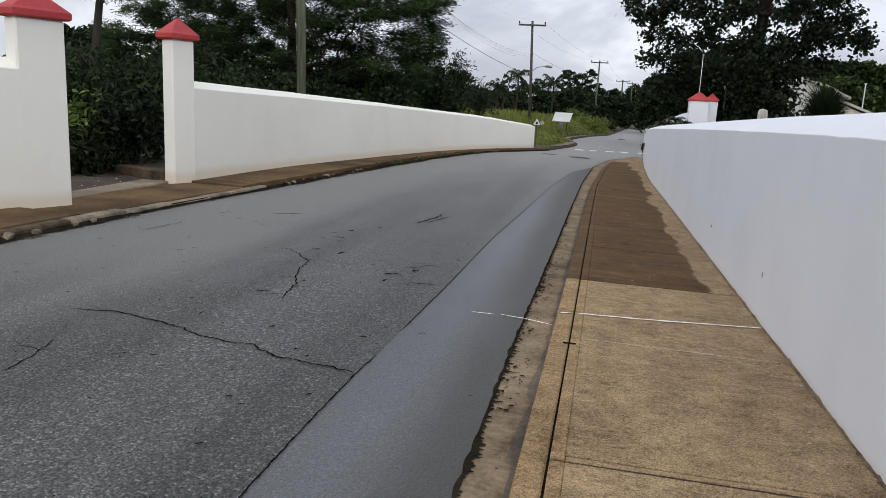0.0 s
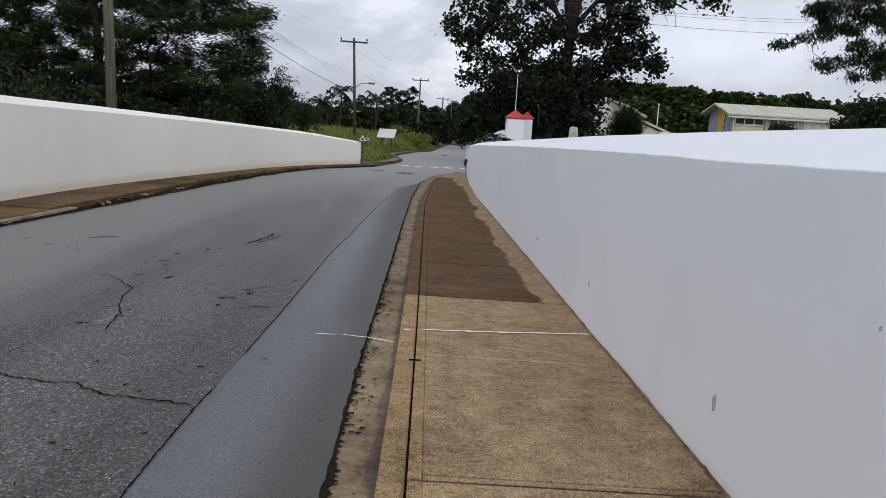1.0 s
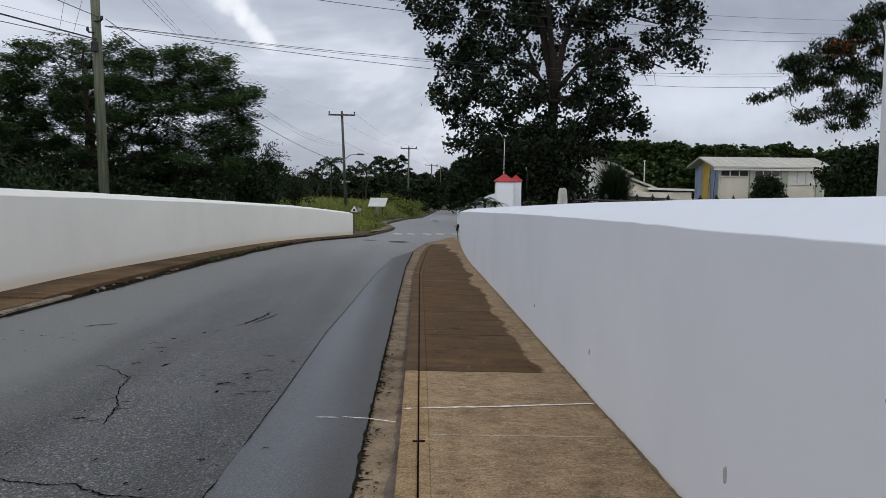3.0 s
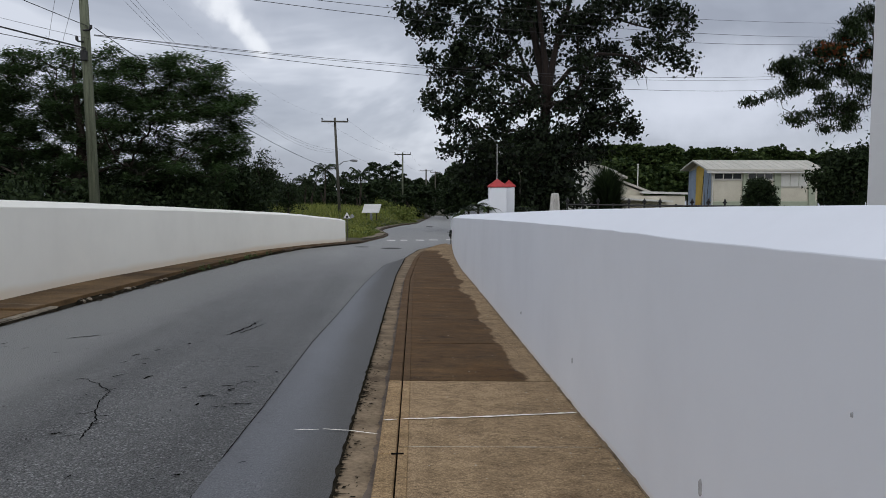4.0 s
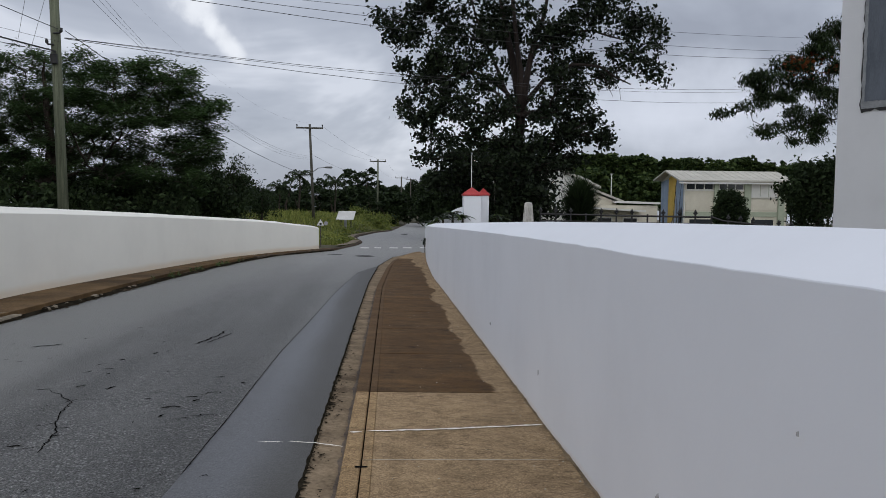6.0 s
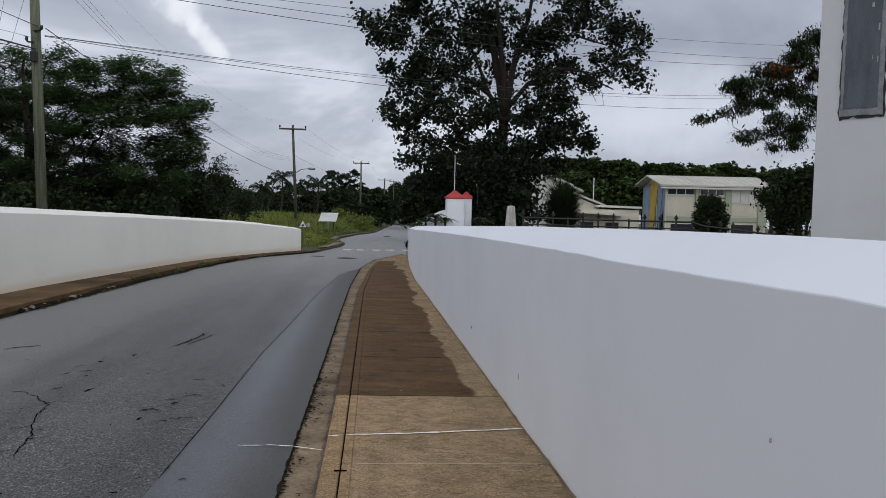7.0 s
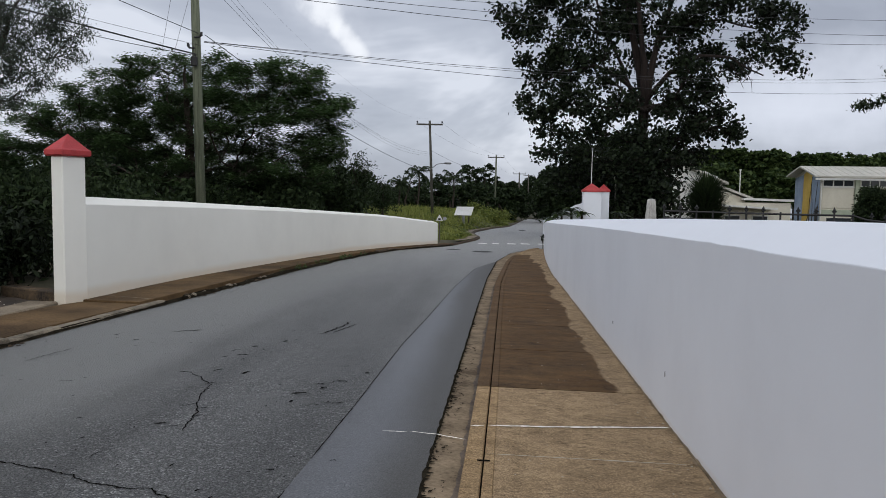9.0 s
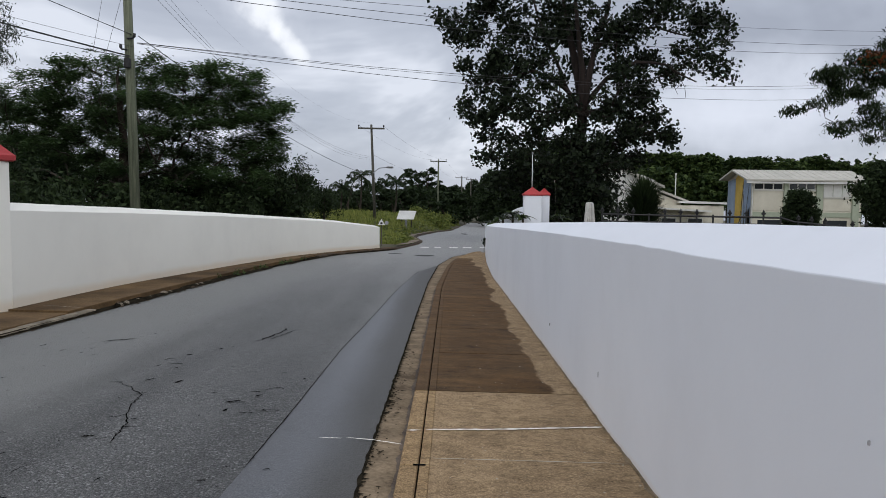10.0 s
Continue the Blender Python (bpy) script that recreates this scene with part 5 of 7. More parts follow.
ORANGE = [(18.2, 40.4, 6.1, 0.71, 0.30), (19.8, 40.6, 6.9, 1.01, 0.42), (20.0, 40.4, 8.0, 1.25, 0.53), (21.7, 40.5, 8.8, 1.25, 0.59), (23.0, 39.8, 9.5, 1.05, 0.76), 
          (24.2, 40.8, 10.8, 0.54, 0.66), (22.4, 40.7, 8.0, 1.64, 0.48), (19.9, 39.5, 5.2, 0.75, 0.35), (22.0, 40.4, 5.5, 0.71, 0.47), (23.2, 40.3, 6.0, 1.13, 0.59), 
          (23.6, 39.9, 7.0, 0.76, 0.64), (21.1, 40.0, 7.1, 0.82, 0.35), (22.7, 40.0, 4.8, 0.82, 0.26), (25.7, 40.7, 10.7, 1.49, 1.49), (26.1, 40.0, 7.9, 1.76, 1.47),
          (20.0, 40, 7.4, 0.7, 0.4), (21.8, 40, 8.6, 0.8, 0.5), (23.1, 40, 7.4, 0.8, 0.6), (21.9, 40, 6.3, 0.7, 0.4), (20.7, 40, 5.4, 0.5, 0.3), (18.8, 40, 6.5, 0.5, 0.3), (23.0, 40, 10.1, 0.7, 0.5),
          (21.6, 40, 4.8, 0.5, 0.3), (23.1, 40, 5.4, 0.6, 0.4), (21.25, 40, 7.0, 0.6, 0.4), (19.4, 40, 8.0, 0.6, 0.35), (23.7, 40, 8.6, 0.8, 0.6)]
tree("flame_tree", "feathery green tree with a few orange-red blossoms", (27.4, 40, on_land(27.4, 40)), (26.0, 40, 5.6), 0.28, ORANGE, 9.5, 60, 0.29, 0.19,
     (MAT["bark"], MAT["leaf_dark"]), 13, flat=0.2, slim=0.22, droop=2.6, bloom=(MAT["flower"], 0.16, (22.4, 40, 8.7), (1.3, 3, 0.7)))

CAS = [(-14.4, 22.0, 6.5, 0.9, 0.57), (-13.4, 22.0, 6.2, 0.73, 0.65), (-12.6, 22.0, 6.5, 0.4, 0.4), (-14.3, 22.0, 5.3, 0.73, 0.57), (-13.1, 22.0, 5.3, 0.57, 0.4), (-14.8, 22.0, 4.5, 0.48, 0.32), (-15.0, 22.0, 5.6, 0.6, 0.5), (-14.9, 22.0, 6.9, 0.6, 0.5), (-15.2, 22.0, 4.9, 0.6, 0.45),
       (-13.8, 22.0, 4.5, 0.4, 0.32), (-15.5, 22.0, 6.0, 0.97, 0.97), (-13.9, 22.0, 7.3, 0.97, 0.48), (-12.7, 22.0, 5.8, 0.4, 0.32),
       (-14.4, 22.0, 4.1, 0.55, 0.35), (-13.6, 22.0, 4.9, 0.55, 0.35), (-12.5, 22.0, 5.35, 0.4, 0.28), (-14.0, 22.0, 5.8, 0.6, 0.4), (-12.3, 22.0, 6.1, 0.35, 0.3), (-14.6, 22.0, 4.9, 0.5, 0.35), (-13.0, 22.0, 6.8, 0.5, 0.35), (-15.0, 22.0, 3.9, 0.5, 0.35)]
tree("needle_tree", "wispy grey-green needle tree", (-15.8, 22, on_land(-15.8, 22)), (-15.3, 22, 4.6), 0.15, CAS, 21, 52, 0.12, 0.14, (MAT["bark"], MAT["leaf_grey"]), 14, slim=0.24, droop=0.9)


def bush(name, label, x, y, rx, rz, seed, mat, leaf=0.2, density=5.0, group="", high=0.0, leaves=22, slim=0.5, flat=0.0, droop=0.0):
    """Low many-stemmed plant with an uneven crown."""
    rng = np.random.default_rng(seed)
    z = on_land(x, y)
    lobes = [(x + rng.uniform(-0.55, 0.55) * rx, y + rng.uniform(-0.4, 0.4) * rx, z + high + rz * rng.uniform(0.55, 1.55), rx * rng.uniform(0.4, 0.62), rz * rng.uniform(0.35, 0.6)) for _ in range(7)]
    lobes.append((x, y, z + high + rz * 0.9, rx * 0.75, rz * 0.8))
    return tree(name, label, (x, y, z), (x, y, z + high + 0.5 * rz), 0.05 + 0.03 * rz, lobes, density, leaves, leaf, 0.16 + 0.05 * rx, (MAT["bark"], mat), seed + 100, flat=flat, slim=slim, droop=droop, group=group)


# dense growth behind the gateway; its deep shade is put into near-black leaves
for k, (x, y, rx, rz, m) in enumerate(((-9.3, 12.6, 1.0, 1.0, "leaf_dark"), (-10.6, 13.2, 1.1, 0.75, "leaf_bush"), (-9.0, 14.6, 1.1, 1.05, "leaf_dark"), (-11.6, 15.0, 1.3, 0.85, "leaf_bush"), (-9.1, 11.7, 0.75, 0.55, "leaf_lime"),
                                       (-12.5, 12.0, 1.2, 1.2, "leaf_bush"), (-8.3, 16.8, 1.0, 1.0, "leaf_dark"), (-9.4, 11.3, 0.8, 0.40, "leaf_near_black"), (-8.4, 11.2, 0.6, 0.30, "leaf_near_black"), (-9.6, 12.3, 0.8, 0.85, "leaf_lime"), (-8.0, 12.0, 0.6, 0.75, "leaf_near_black"), (-11.2, 12.2, 0.9, 0.8, "leaf_dark"), (-9.9, 12.4, 0.8, 0.8, "leaf_lime"), (-8.9, 13.6, 0.9, 1.05, "leaf_dark"), (-13.5, 17.0, 1.6, 0.9, "leaf_dark"), (-10.8, 18.5, 1.6, 1.4, "leaf_dark"))):
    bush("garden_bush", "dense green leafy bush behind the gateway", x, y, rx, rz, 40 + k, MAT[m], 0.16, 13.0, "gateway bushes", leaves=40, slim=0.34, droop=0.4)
# undergrowth beneath the spreading tree and along the back of the left wall
for k, (x, y, rx, rz) in enumerate(((-21, 35, 2.2, 1.5), (-18, 34, 2.0, 1.35), (-15, 35.5, 2.2, 1.4), (-12.5, 36, 2.0, 1.4), (-10.3, 37, 2.0, 1.5), (-8.6, 41, 1.7, 1.6), (-24, 33, 2.2, 1.6), (-13, 42, 2.4, 1.8), (-17.5, 43, 2.6, 1.8), (-22, 42, 2.6, 1.9))):
    bush("shrub", "dark green shrub beneath the trees", x, y, rx, rz, 60 + k, MAT["leaf_dark"], 0.26, 6.0, "roadside shrubs", leaves=24)
for k, (x, y, rx, rz) in enumerate(((-8.6, 46, 1.0, 2.65), (-10.2, 47, 1.3, 2.6), (-7.5, 48, 1.0, 1.7), (-11.8, 46.5, 1.2, 2.5))):
    bush("feathery_bush", "tall feathery green bush beside the field", x, y, rx, rz, 80 + k, MAT["leaf_dark"], 0.22, 5.0, "feathery bushes", leaves=24, slim=0.25)


def wood(name, label, spots, mat, leaf, seed, low=0.06, puff=0.26):
    """Distant trees that cannot be told apart: many leaf clumps and stems as one thing. spots: (x, y, half width, height)."""
    rng = np.random.default_rng(seed)
    cs, bm = [], bmesh.new()
    for x, y, w, h in spots:
        z = gz(x, y)
        for _ in range(max(12, int(2.6 * w * h))):
            a, u = rng.random() * math.tau, rng.random() ** 0.5
            hz = h * rng.uniform(low, 0.94)
            lim = w * math.sqrt(max(0.05, 1 - ((hz / h - 0.42) / 0.64) ** 2))
            pr = w * rng.uniform(0.12, puff)
            c = np.array([x + lim * u * math.cos(a), y + lim * u * math.sin(a), z + hz])
            m = int(210 * (pr / 0.9) ** 2 * (0.42 / leaf) ** 2)
            d = rng.normal(size=(max(12, m), 3))
            d /= np.linalg.norm(d, axis=1)[:, None]
            d[:, 2] = np.where(rng.random(len(d)) < 0.7, np.abs(d[:, 2]), d[:, 2])
            cs.append(c + d * pr * rng.uniform(0.5, 1.35, len(d))[:, None] * np.array([1.0, 1.0, 0.72]))
        tube(bm, [(x, y, z - 0.3), (x + rng.normal() * 0.3, y, z + h * 0.4), (x + rng.normal() * 0.5, y, z + h * 0.85)], [0.2, 0.14, 0.04], 5)
    t = thing(name, label, "trees", kind="stuff")
    part("stems", bm, MAT["bark"], t)
    tagged(mesh_part("foliage", leaf_mesh("foliage", np.concatenate(cs), leaf, rng, mat, 0.2, 0.6), t), kind="stuff")
    return t


rng = np.random.default_rng(21)
spots = [(x, 66 + rng.uniform(-4, 6), rng.uniform(2.2, 3.2), rng.uniform(4.0, 5.2)) for x in np.arange(-46, -12, 3.0)]
spots += [(x, 102 + rng.uniform(-4, 8), rng.uniform(2.5, 3.6), rng.uniform(4.1, 4.9) if x > -18 else rng.uniform(4.6, 5.6)) for x in np.arange(-40, 3, 1.9)]
spots += [(x, 97 + rng.uniform(-3, 3), rng.uniform(1.8, 2.6), rng.uniform(3.0, 3.9)) for x in np.arange(-40, 0.5, 1.6)]
wood("far_wood", "dark green belt of trees behind the field", spots, MAT["leaf_dark"], 0.42, 22)
spots = [(-4.4, 116, 2.2, 8.5), (-2.4, 118, 2.2, 8.2), (-3.4, 114, 2.4, 7.4), (-6.2, 117, 1.7, 6.2), (-9.0, 112, 1.9, 6.4), (-14.2, 112, 1.5, 7.0), (-11.6, 114, 1.7, 6.0), (-13, 117, 1.6, 5.4), (-18, 118, 2.4, 5.2), (0.5, 126, 2.4, 6.0), (-22, 120, 3, 5.2), (-27, 120, 3, 5.6), (-11, 90, 0.9, 5.2)]
wood("field_trees", "open-crowned trees at the end of the field", spots, MAT["leaf_dark"], 0.36, 23)
spots = [(x, y, rng.uniform(2.8, 4.0), h) for x, y, h in ((9, 88, 9.2), (12, 84, 10), (7.5, 98, 7.5), (14.5, 92, 9), (10, 108, 8), (8.5, 125, 8), (10, 150, 9), (13, 170, 9), (18, 86, 8), (16, 76, 6.5), (11.5, 72, 6.2), (20, 96, 8), (8, 200, 10), (14, 215, 11), (20, 220, 11), (4, 225, 9), (-1, 220, 9), (5.2, 205, 8), (7.2, 210, 9), (4.6, 170, 5.5), (1.6, 212, 8))]
wood("roadside_wood", "dark roadside trees closing the view down the road", spots, MAT["leaf_dark"], 0.42, 24)
spots = [(x, 150 + rng.uniform(-4, 4), rng.uniform(2.4, 3.4), rng.uniform(13.0, 14.6)) for x in np.arange(20, 118, 1.35)]
spots += [(x + rng.uniform(-1, 1), 150 + rng.uniform(-4, 4), rng.uniform(0.8, 1.6), rng.uniform(13.6, 15.6)) for x in np.arange(20, 118, 1.7)]
spots += [(x, 118 + rng.uniform(-6, 6), rng.uniform(3.5, 4.5), rng.uniform(6.5, 9)) for x in np.arange(20, 90, 3.5)]
wood("hill_wood", "green wooded ridge behind the houses", spots, MAT["leaf_hill"], 0.78, 25, 0.45, 0.30)
spots = [(x, y, 5, 8) for x, y in ((-60, 60), (-52, 40), (-40, 22), (-46, 84), (-66, 90), (60, 60), (64, 40), (52, 30), (-34, 4), (-36, -20), (-20, -40), (10, -50), (40, -30), (50, 0))]
wood("outer_trees", "scattered trees around the place", spots, MAT["leaf_dark"], 1.0, 26)


def palm(x, y, h, seed):
    """Slim trunk and fronds, each a midrib with hanging leaflets."""
    rng = np.random.default_rng(seed)
    z = gz(x, y)
    t = thing("coconut_palm", "slender coconut palm with drooping fronds", "palm", "coconut palms", at=(x, y, z))
    bm = bmesh.new()
    tube(bm, [(0, 0, -0.3), (0.2, 0, h * 0.4), (0.3, 0.1, h * 0.75), (0.25, 0.1, h)], [0.15, 0.11, 0.09, 0.08], 8)
    part("trunk", bm, MAT["bark"], t, shade=True)
    for k in range(19):
        a, rise = k * 2.399, rng.uniform(-0.6, 1.35)
        ln = rng.uniform(1.9, 2.6)
        out, side = Vector((math.cos(a), math.sin(a), 0)), Vector((-math.sin(a), math.cos(a), 0))

        def at(s):
            return Vector((0.25, 0.1, h)) + out * (ln * s * (1 - 0.42 * s)) + Vector((0, 0, ln * (rise * s - (0.35 + 0.5 * max(0.0, rise)) * s * s)))

        bm = bmesh.new()
        tube(bm, [at(s) for s in (0, 0.25, 0.5, 0.75, 1.0)], [0.035, 0.03, 0.025, 0.018, 0.008], 4)
        for i in range(20):
            s = 0.08 + 0.90 * i / 19
            p, w = at(s), 0.5 * math.sin(math.pi * (0.2 + 0.75 * s)) + 0.1
            for sg in (-1, 1):
                tip = p + side * sg * w * 0.6 + out * w * 0.45 - Vector((0, 0, w * rng.uniform(0.4, 0.8)))
                q = p + out * 0.09
                bm.faces.new([bm.verts.new(u) for u in (p, (p + tip) / 2 + Vector((0, 0, 0.04)), tip, q)])
        part("frond", bm, MAT["leaf_dark"], t)
    return t


palm(-9.6, 86, 5.35, 1)
palm(-5.7, 86, 4.8, 2)
palm(-11.8, 86, 3.9, 3)

# tall grass of the field
rng = np.random.default_rng(31)
n = 42000
gy_ = 37.5 + 60 * rng.random(n) ** 1.5
gx_ = np.array([along(ROAD_L, y) for y in gy_]) - 0.5 - 20 * rng.random(n) ** 1.3
gh = np.clip(0.30 + 0.5 * np.array([noise.noise((x * 0.35, y * 0.2, 0)) for x, y in zip(gx_, gy_)]) + 0.12 * rng.normal(size=n), 0.12, 0.9)
near = np.array([min(1, max(0.25, (along(ROAD_L, y) - x) / 2.0)) for x, y in zip(gx_, gy_)])
gh = gh * near
g0 = np.array([on_land(x, y) - 0.03 for x, y in zip(gx_, gy_)])
lean = rng.normal(size=(n, 2)) * 0.35 * gh[:, None]
wd = rng.uniform(0.02, 0.05, n)
ang = rng.random(n) * math.tau
dx, dy = np.cos(ang) * wd, np.sin(ang) * wd
vv = np.stack([np.column_stack([gx_ - dx, gy_ - dy, g0]), np.column_stack([gx_ + dx, gy_ + dy, g0]), np.column_stack([gx_ + lean[:, 0], gy_ + lean[:, 1], g0 + gh])], axis=1).reshape(-1, 3)
tagged(new("field_grass", link_mesh("field_grass", vv.tolist(), [(3 * i, 3 * i + 1, 3 * i + 2) for i in range(n)], MAT["grass"])), "tall yellow-green wild grass in the field", "grass", kind="stuff")
cs = []
for _ in range(620):
    y = 38 + 62 * rng.random() ** 1.4
    x = along(ROAD_L, y) - 0.4 - 19 * rng.random() ** 1.4
    r = rng.uniform(0.15, 0.5) * min(1.0, 0.35 + (along(ROAD_L, y) - x) / 4)
    d = rng.normal(size=(46, 3))
    d /= np.linalg.norm(d, axis=1)[:, None]
    d[:, 2] = np.abs(d[:, 2])
    cs.append(np.array([x, y, on_land(x, y)]) + d * r * rng.uniform(0.5, 1.2, 46)[:, None] * np.array([1.6, 1.6, 1.0]))
tagged(new("field_weeds", leaf_mesh("field_weeds", np.concatenate(cs), 0.17, rng, MAT["weeds"], 0.5, 0.5)), "leafy yellow-green weeds among the grass", "weeds", kind="stuff")
for k, (x, y, rx, rz) in enumerate(((-0.9, 76, 1.0, 0.55), (0.3, 82, 1.2, 0.6), (-0.2, 70, 0.9, 0.5), (1.0, 95, 1.1, 0.6), (-2.4, 80, 1.2, 0.6))):
    bush("low_bush", "low green bush at the edge of the road", x - 0.5, y, rx, rz, 90 + k, MAT["weeds"], 0.2, 6.0, "roadside low bushes", leaves=22)
rows = []
for y in np.arange(33.5, 110, 1.0):
    x = along(ROAD_L, y)
    rows.append([(x + 0.02, y, gz(x, y) - RAISE - 0.05), (x, y, gz(x, y) - 0.02), (x - 0.12, y, gz(x, y) - 0.02), (x - 0.25, y, gz(x, y) - 0.1)])
v, f = strip(rows)
rows = []
for y in np.arange(36.2, 68, 0.5):
    x, g = along(ROAD_L, y) - 0.14, 0.12 * noise.noise((y * 0.7, 3, 8))
    w = along([(36, 0.35), (40, 0.8), (46, 0.6), (56, 0.35), (68, 0.25)], y) + g
    rows.append([(x - k * w, y, max(gz(x, y), on_land(x - k * w, y) + 0.02) + 0.012 * (1 - k)) for k in (0, 0.5, 1.0)])
vg, fg = strip(rows)
tagged(new("verge", link_mesh("verge", vg, fg, MAT["concrete"], True)), "trodden tan strip between kerb and grass", "verge", kind="structure")
tagged(new("far_kerb", link_mesh("far_kerb", v, f, MAT["kerb_mossy"])), "dark mossy kerb and path beside the field", "kerb", kind="structure")


# ---- utility poles and wires ----
def utility_pole(x, y, height, r, lean, arm_z, arm_w, mat, group, arm_yaw=0.0):
    z = on_land(x, y)
    t = thing("utility_pole", "weathered wooden utility pole", "utility pole", group, at=(x, y, z))
    bm = bmesh.new()
    tube(bm, [(0, 0, -0.4), (lean * 0.5, 0, height / 2), (lean, 0, height)], [r, r * 0.9, r * 0.72], 12)
    part("pole", bm, mat, t, shade=True)
    if arm_w:
        bm = boxed(-arm_w / 2, arm_w / 2, -0.06, 0.06, -0.06, 0.06, 0.01)
        a = part("crossarm", bm, MAT["pole_dark"], t)
        a.matrix_basis = pose(lean * arm_z / height, -r - 0.03, arm_z, 0, 0, math.degrees(arm_yaw))
        for k in (-0.47, 0.47):
            bm = bmesh.new()
            tube(bm, [(0, 0, 0), (0, 0, 0.07), (0, 0, 0.10), (0, 0, 0.2)], [0.025, 0.025, 0.06, 0.045], 8)
            i = part("insulator", bm, MAT["iron"], a, "dark glazed insulator", shade=True)
            i.location = (k * arm_w, 0, 0.06)
    return t


near_pole = utility_pole(-10.36, 26, 11.2 + 0.34, 0.17, -0.25, 10.9, 2.2, MAT["pole"], "wooden utility poles")
for zz, dx_ in ((7.06, 0.20), (6.70, -0.16)):
    bm = bmesh.new()
    tube(bm, [(0, 0, 0), (dx_, -0.05, 0), (dx_ * 1.25, -0.05, 0.07), (dx_ * 1.3, -0.05, 0.16)], [0.03, 0.03, 0.055, 0.04], 8)
    b = part("bracket", bm, MAT["iron"], near_pole, "black insulator bracket")
    b.location = (-0.15, -0.14, zz)
bm = boxed(-0.10, 0.10, -0.06, 0.06, -0.16, 0.16, 0.015)
b = part("clamp", bm, MAT["iron"], near_pole, "black cable clamp")
b.location = (-0.14, -0.2, 6.25)
pole_a = utility_pole(-5.35, 59, 8.05 - land(-5.35, 59), 0.115, -0.3, 7.75 - land(-5.35, 59), 2.0, MAT["pole_dark"], "wooden utility poles", 0.1)
bm = bmesh.new()
tube(bm, [(0, 0, 0), (0.5, -0.3, 0.35), (1.1, -0.6, 0.42)], [0.03, 0.028, 0.025], 6)
arm = part("lamp_arm", bm, MAT["steel"], pole_a)
arm.location = (-0.15, -0.1, 4.4 - land(-5.35, 59))
bm = bmesh.new()
tube(bm, [(1.05, -0.58, 0.41), (1.2, -0.65, 0.42), (1.55, -0.8, 0.40), (1.6, -0.83, 0.39)], [0.05, 0.09, 0.08, 0.03], 8)
part("lamp_head", bm, MAT["steel"], arm, "grey street-lamp head", shade=True)
utility_pole(-0.9, 95, 8.0 - land(-0.9, 95), 0.12, 0.05, 7.75 - land(-0.9, 95), 2.0, MAT["pole"], "wooden utility poles", 0.1)
utility_pole(3.2, 150, 8.3, 0.16, 0.0, 8.0, 2.5, MAT["pole_dark"], "wooden utility poles", 0.1)
utility_pole(6.3, 190, 10.0, 0.16, 0.0, 9.7, 2.4, MAT["pole_dark"], "wooden utility poles", 0.1)


def wire(a, b, sag, r=0.012):
    a, b = Vector(a), Vector(b)
    bm = bmesh.new()
    n = 14
    pts = []
    for k in range(n + 1):
        s = k / n
        p = a.lerp(b, s)
        pts.append(p - Vector((0, 0, 4 * sag * s * (1 - s))))
    tube(bm, pts, [r] * (n + 1), 4)
    return tagged(part("overhead_wire", bm, MAT["wire"]), "thin black overhead wire", "wire", "overhead wires")


# service cables to the near pole
wire((-10.45, 25.9, 6.09), (-16.0, 16.0, 6.77), 0.02, 0.028)
wire((-10.45, 25.9, 6.05), (-16.3, 16.0, 6.66), 0.18, 0.013)
wire((-10.4, 25.9, 6.80), (-16.0, 12.0, 8.65), 0.05, 0.012)
wire((-10.35, 25.9, 6.40), (-18.0, 18.0, 7.7), 0.10, 0.007)
# stays from the crossarm of the near pole
wire((-10.95, 26, 10.15), (-11.72, 26, 6.23), 0.0, 0.006)
wire((-10.0, 26, 10.55), (-11.30, 26, 6.12), 0.0, 0.006)
# lines over the road to the right
wire((-10.2, 25.9, 6.53), (39.3, 60, 11.33), 1.17, 0.010)
wire((-10.2, 25.9, 6.52), (39.3, 60, 11.15), 1.23, 0.008)
wire((-10.2, 25.9, 6.50), (39.3, 60, 10.35), 1.38, 0.011)
wire((-10.5, 26, 8.39), (39.3, 60, 13.31), 1.12, 0.012)
wire((-10.5, 26, 8.53), (39.3, 60, 13.62), 0.81, 0.011)
wire((-10.5, 26, 8.57), (39.3, 60, 14.59), 0.56, 0.009)
# lines along the road
wire((-10.9, 25.9, 9.38), (-5.75, 58.9, 4.58), 1.44, 0.006)
wire((-10.7, 25.9, 9.52), (-5.75, 58.9, 4.44), 1.56, 0.005)
wire((-10.48, 25.9, 9.63), (-5.75, 58.9, 4.34), 1.76, 0.005)
wire((-9.5, 26, 9.23), (-5.75, 58.9, 7.08), 1.30, 0.002)
wire((-10.15, 25.85, 6.74), (-5.75, 58.9, 3.11), 0.55, 0.013)
for dx_ in (-0.9, 0.9):
    wire((-5.65 + dx_, 58.9, 6.85), (-0.85 + dx_, 94.9, 6.05), 0.5, 0.005)
    wire((-0.85 + dx_, 94.9, 6.05), (3.2 + dx_, 149.8, 5.25), 0.7, 0.006)
wire((-5.5, 58.9, 4.7), (-0.9, 94.9, 3.9), 0.4, 0.008)


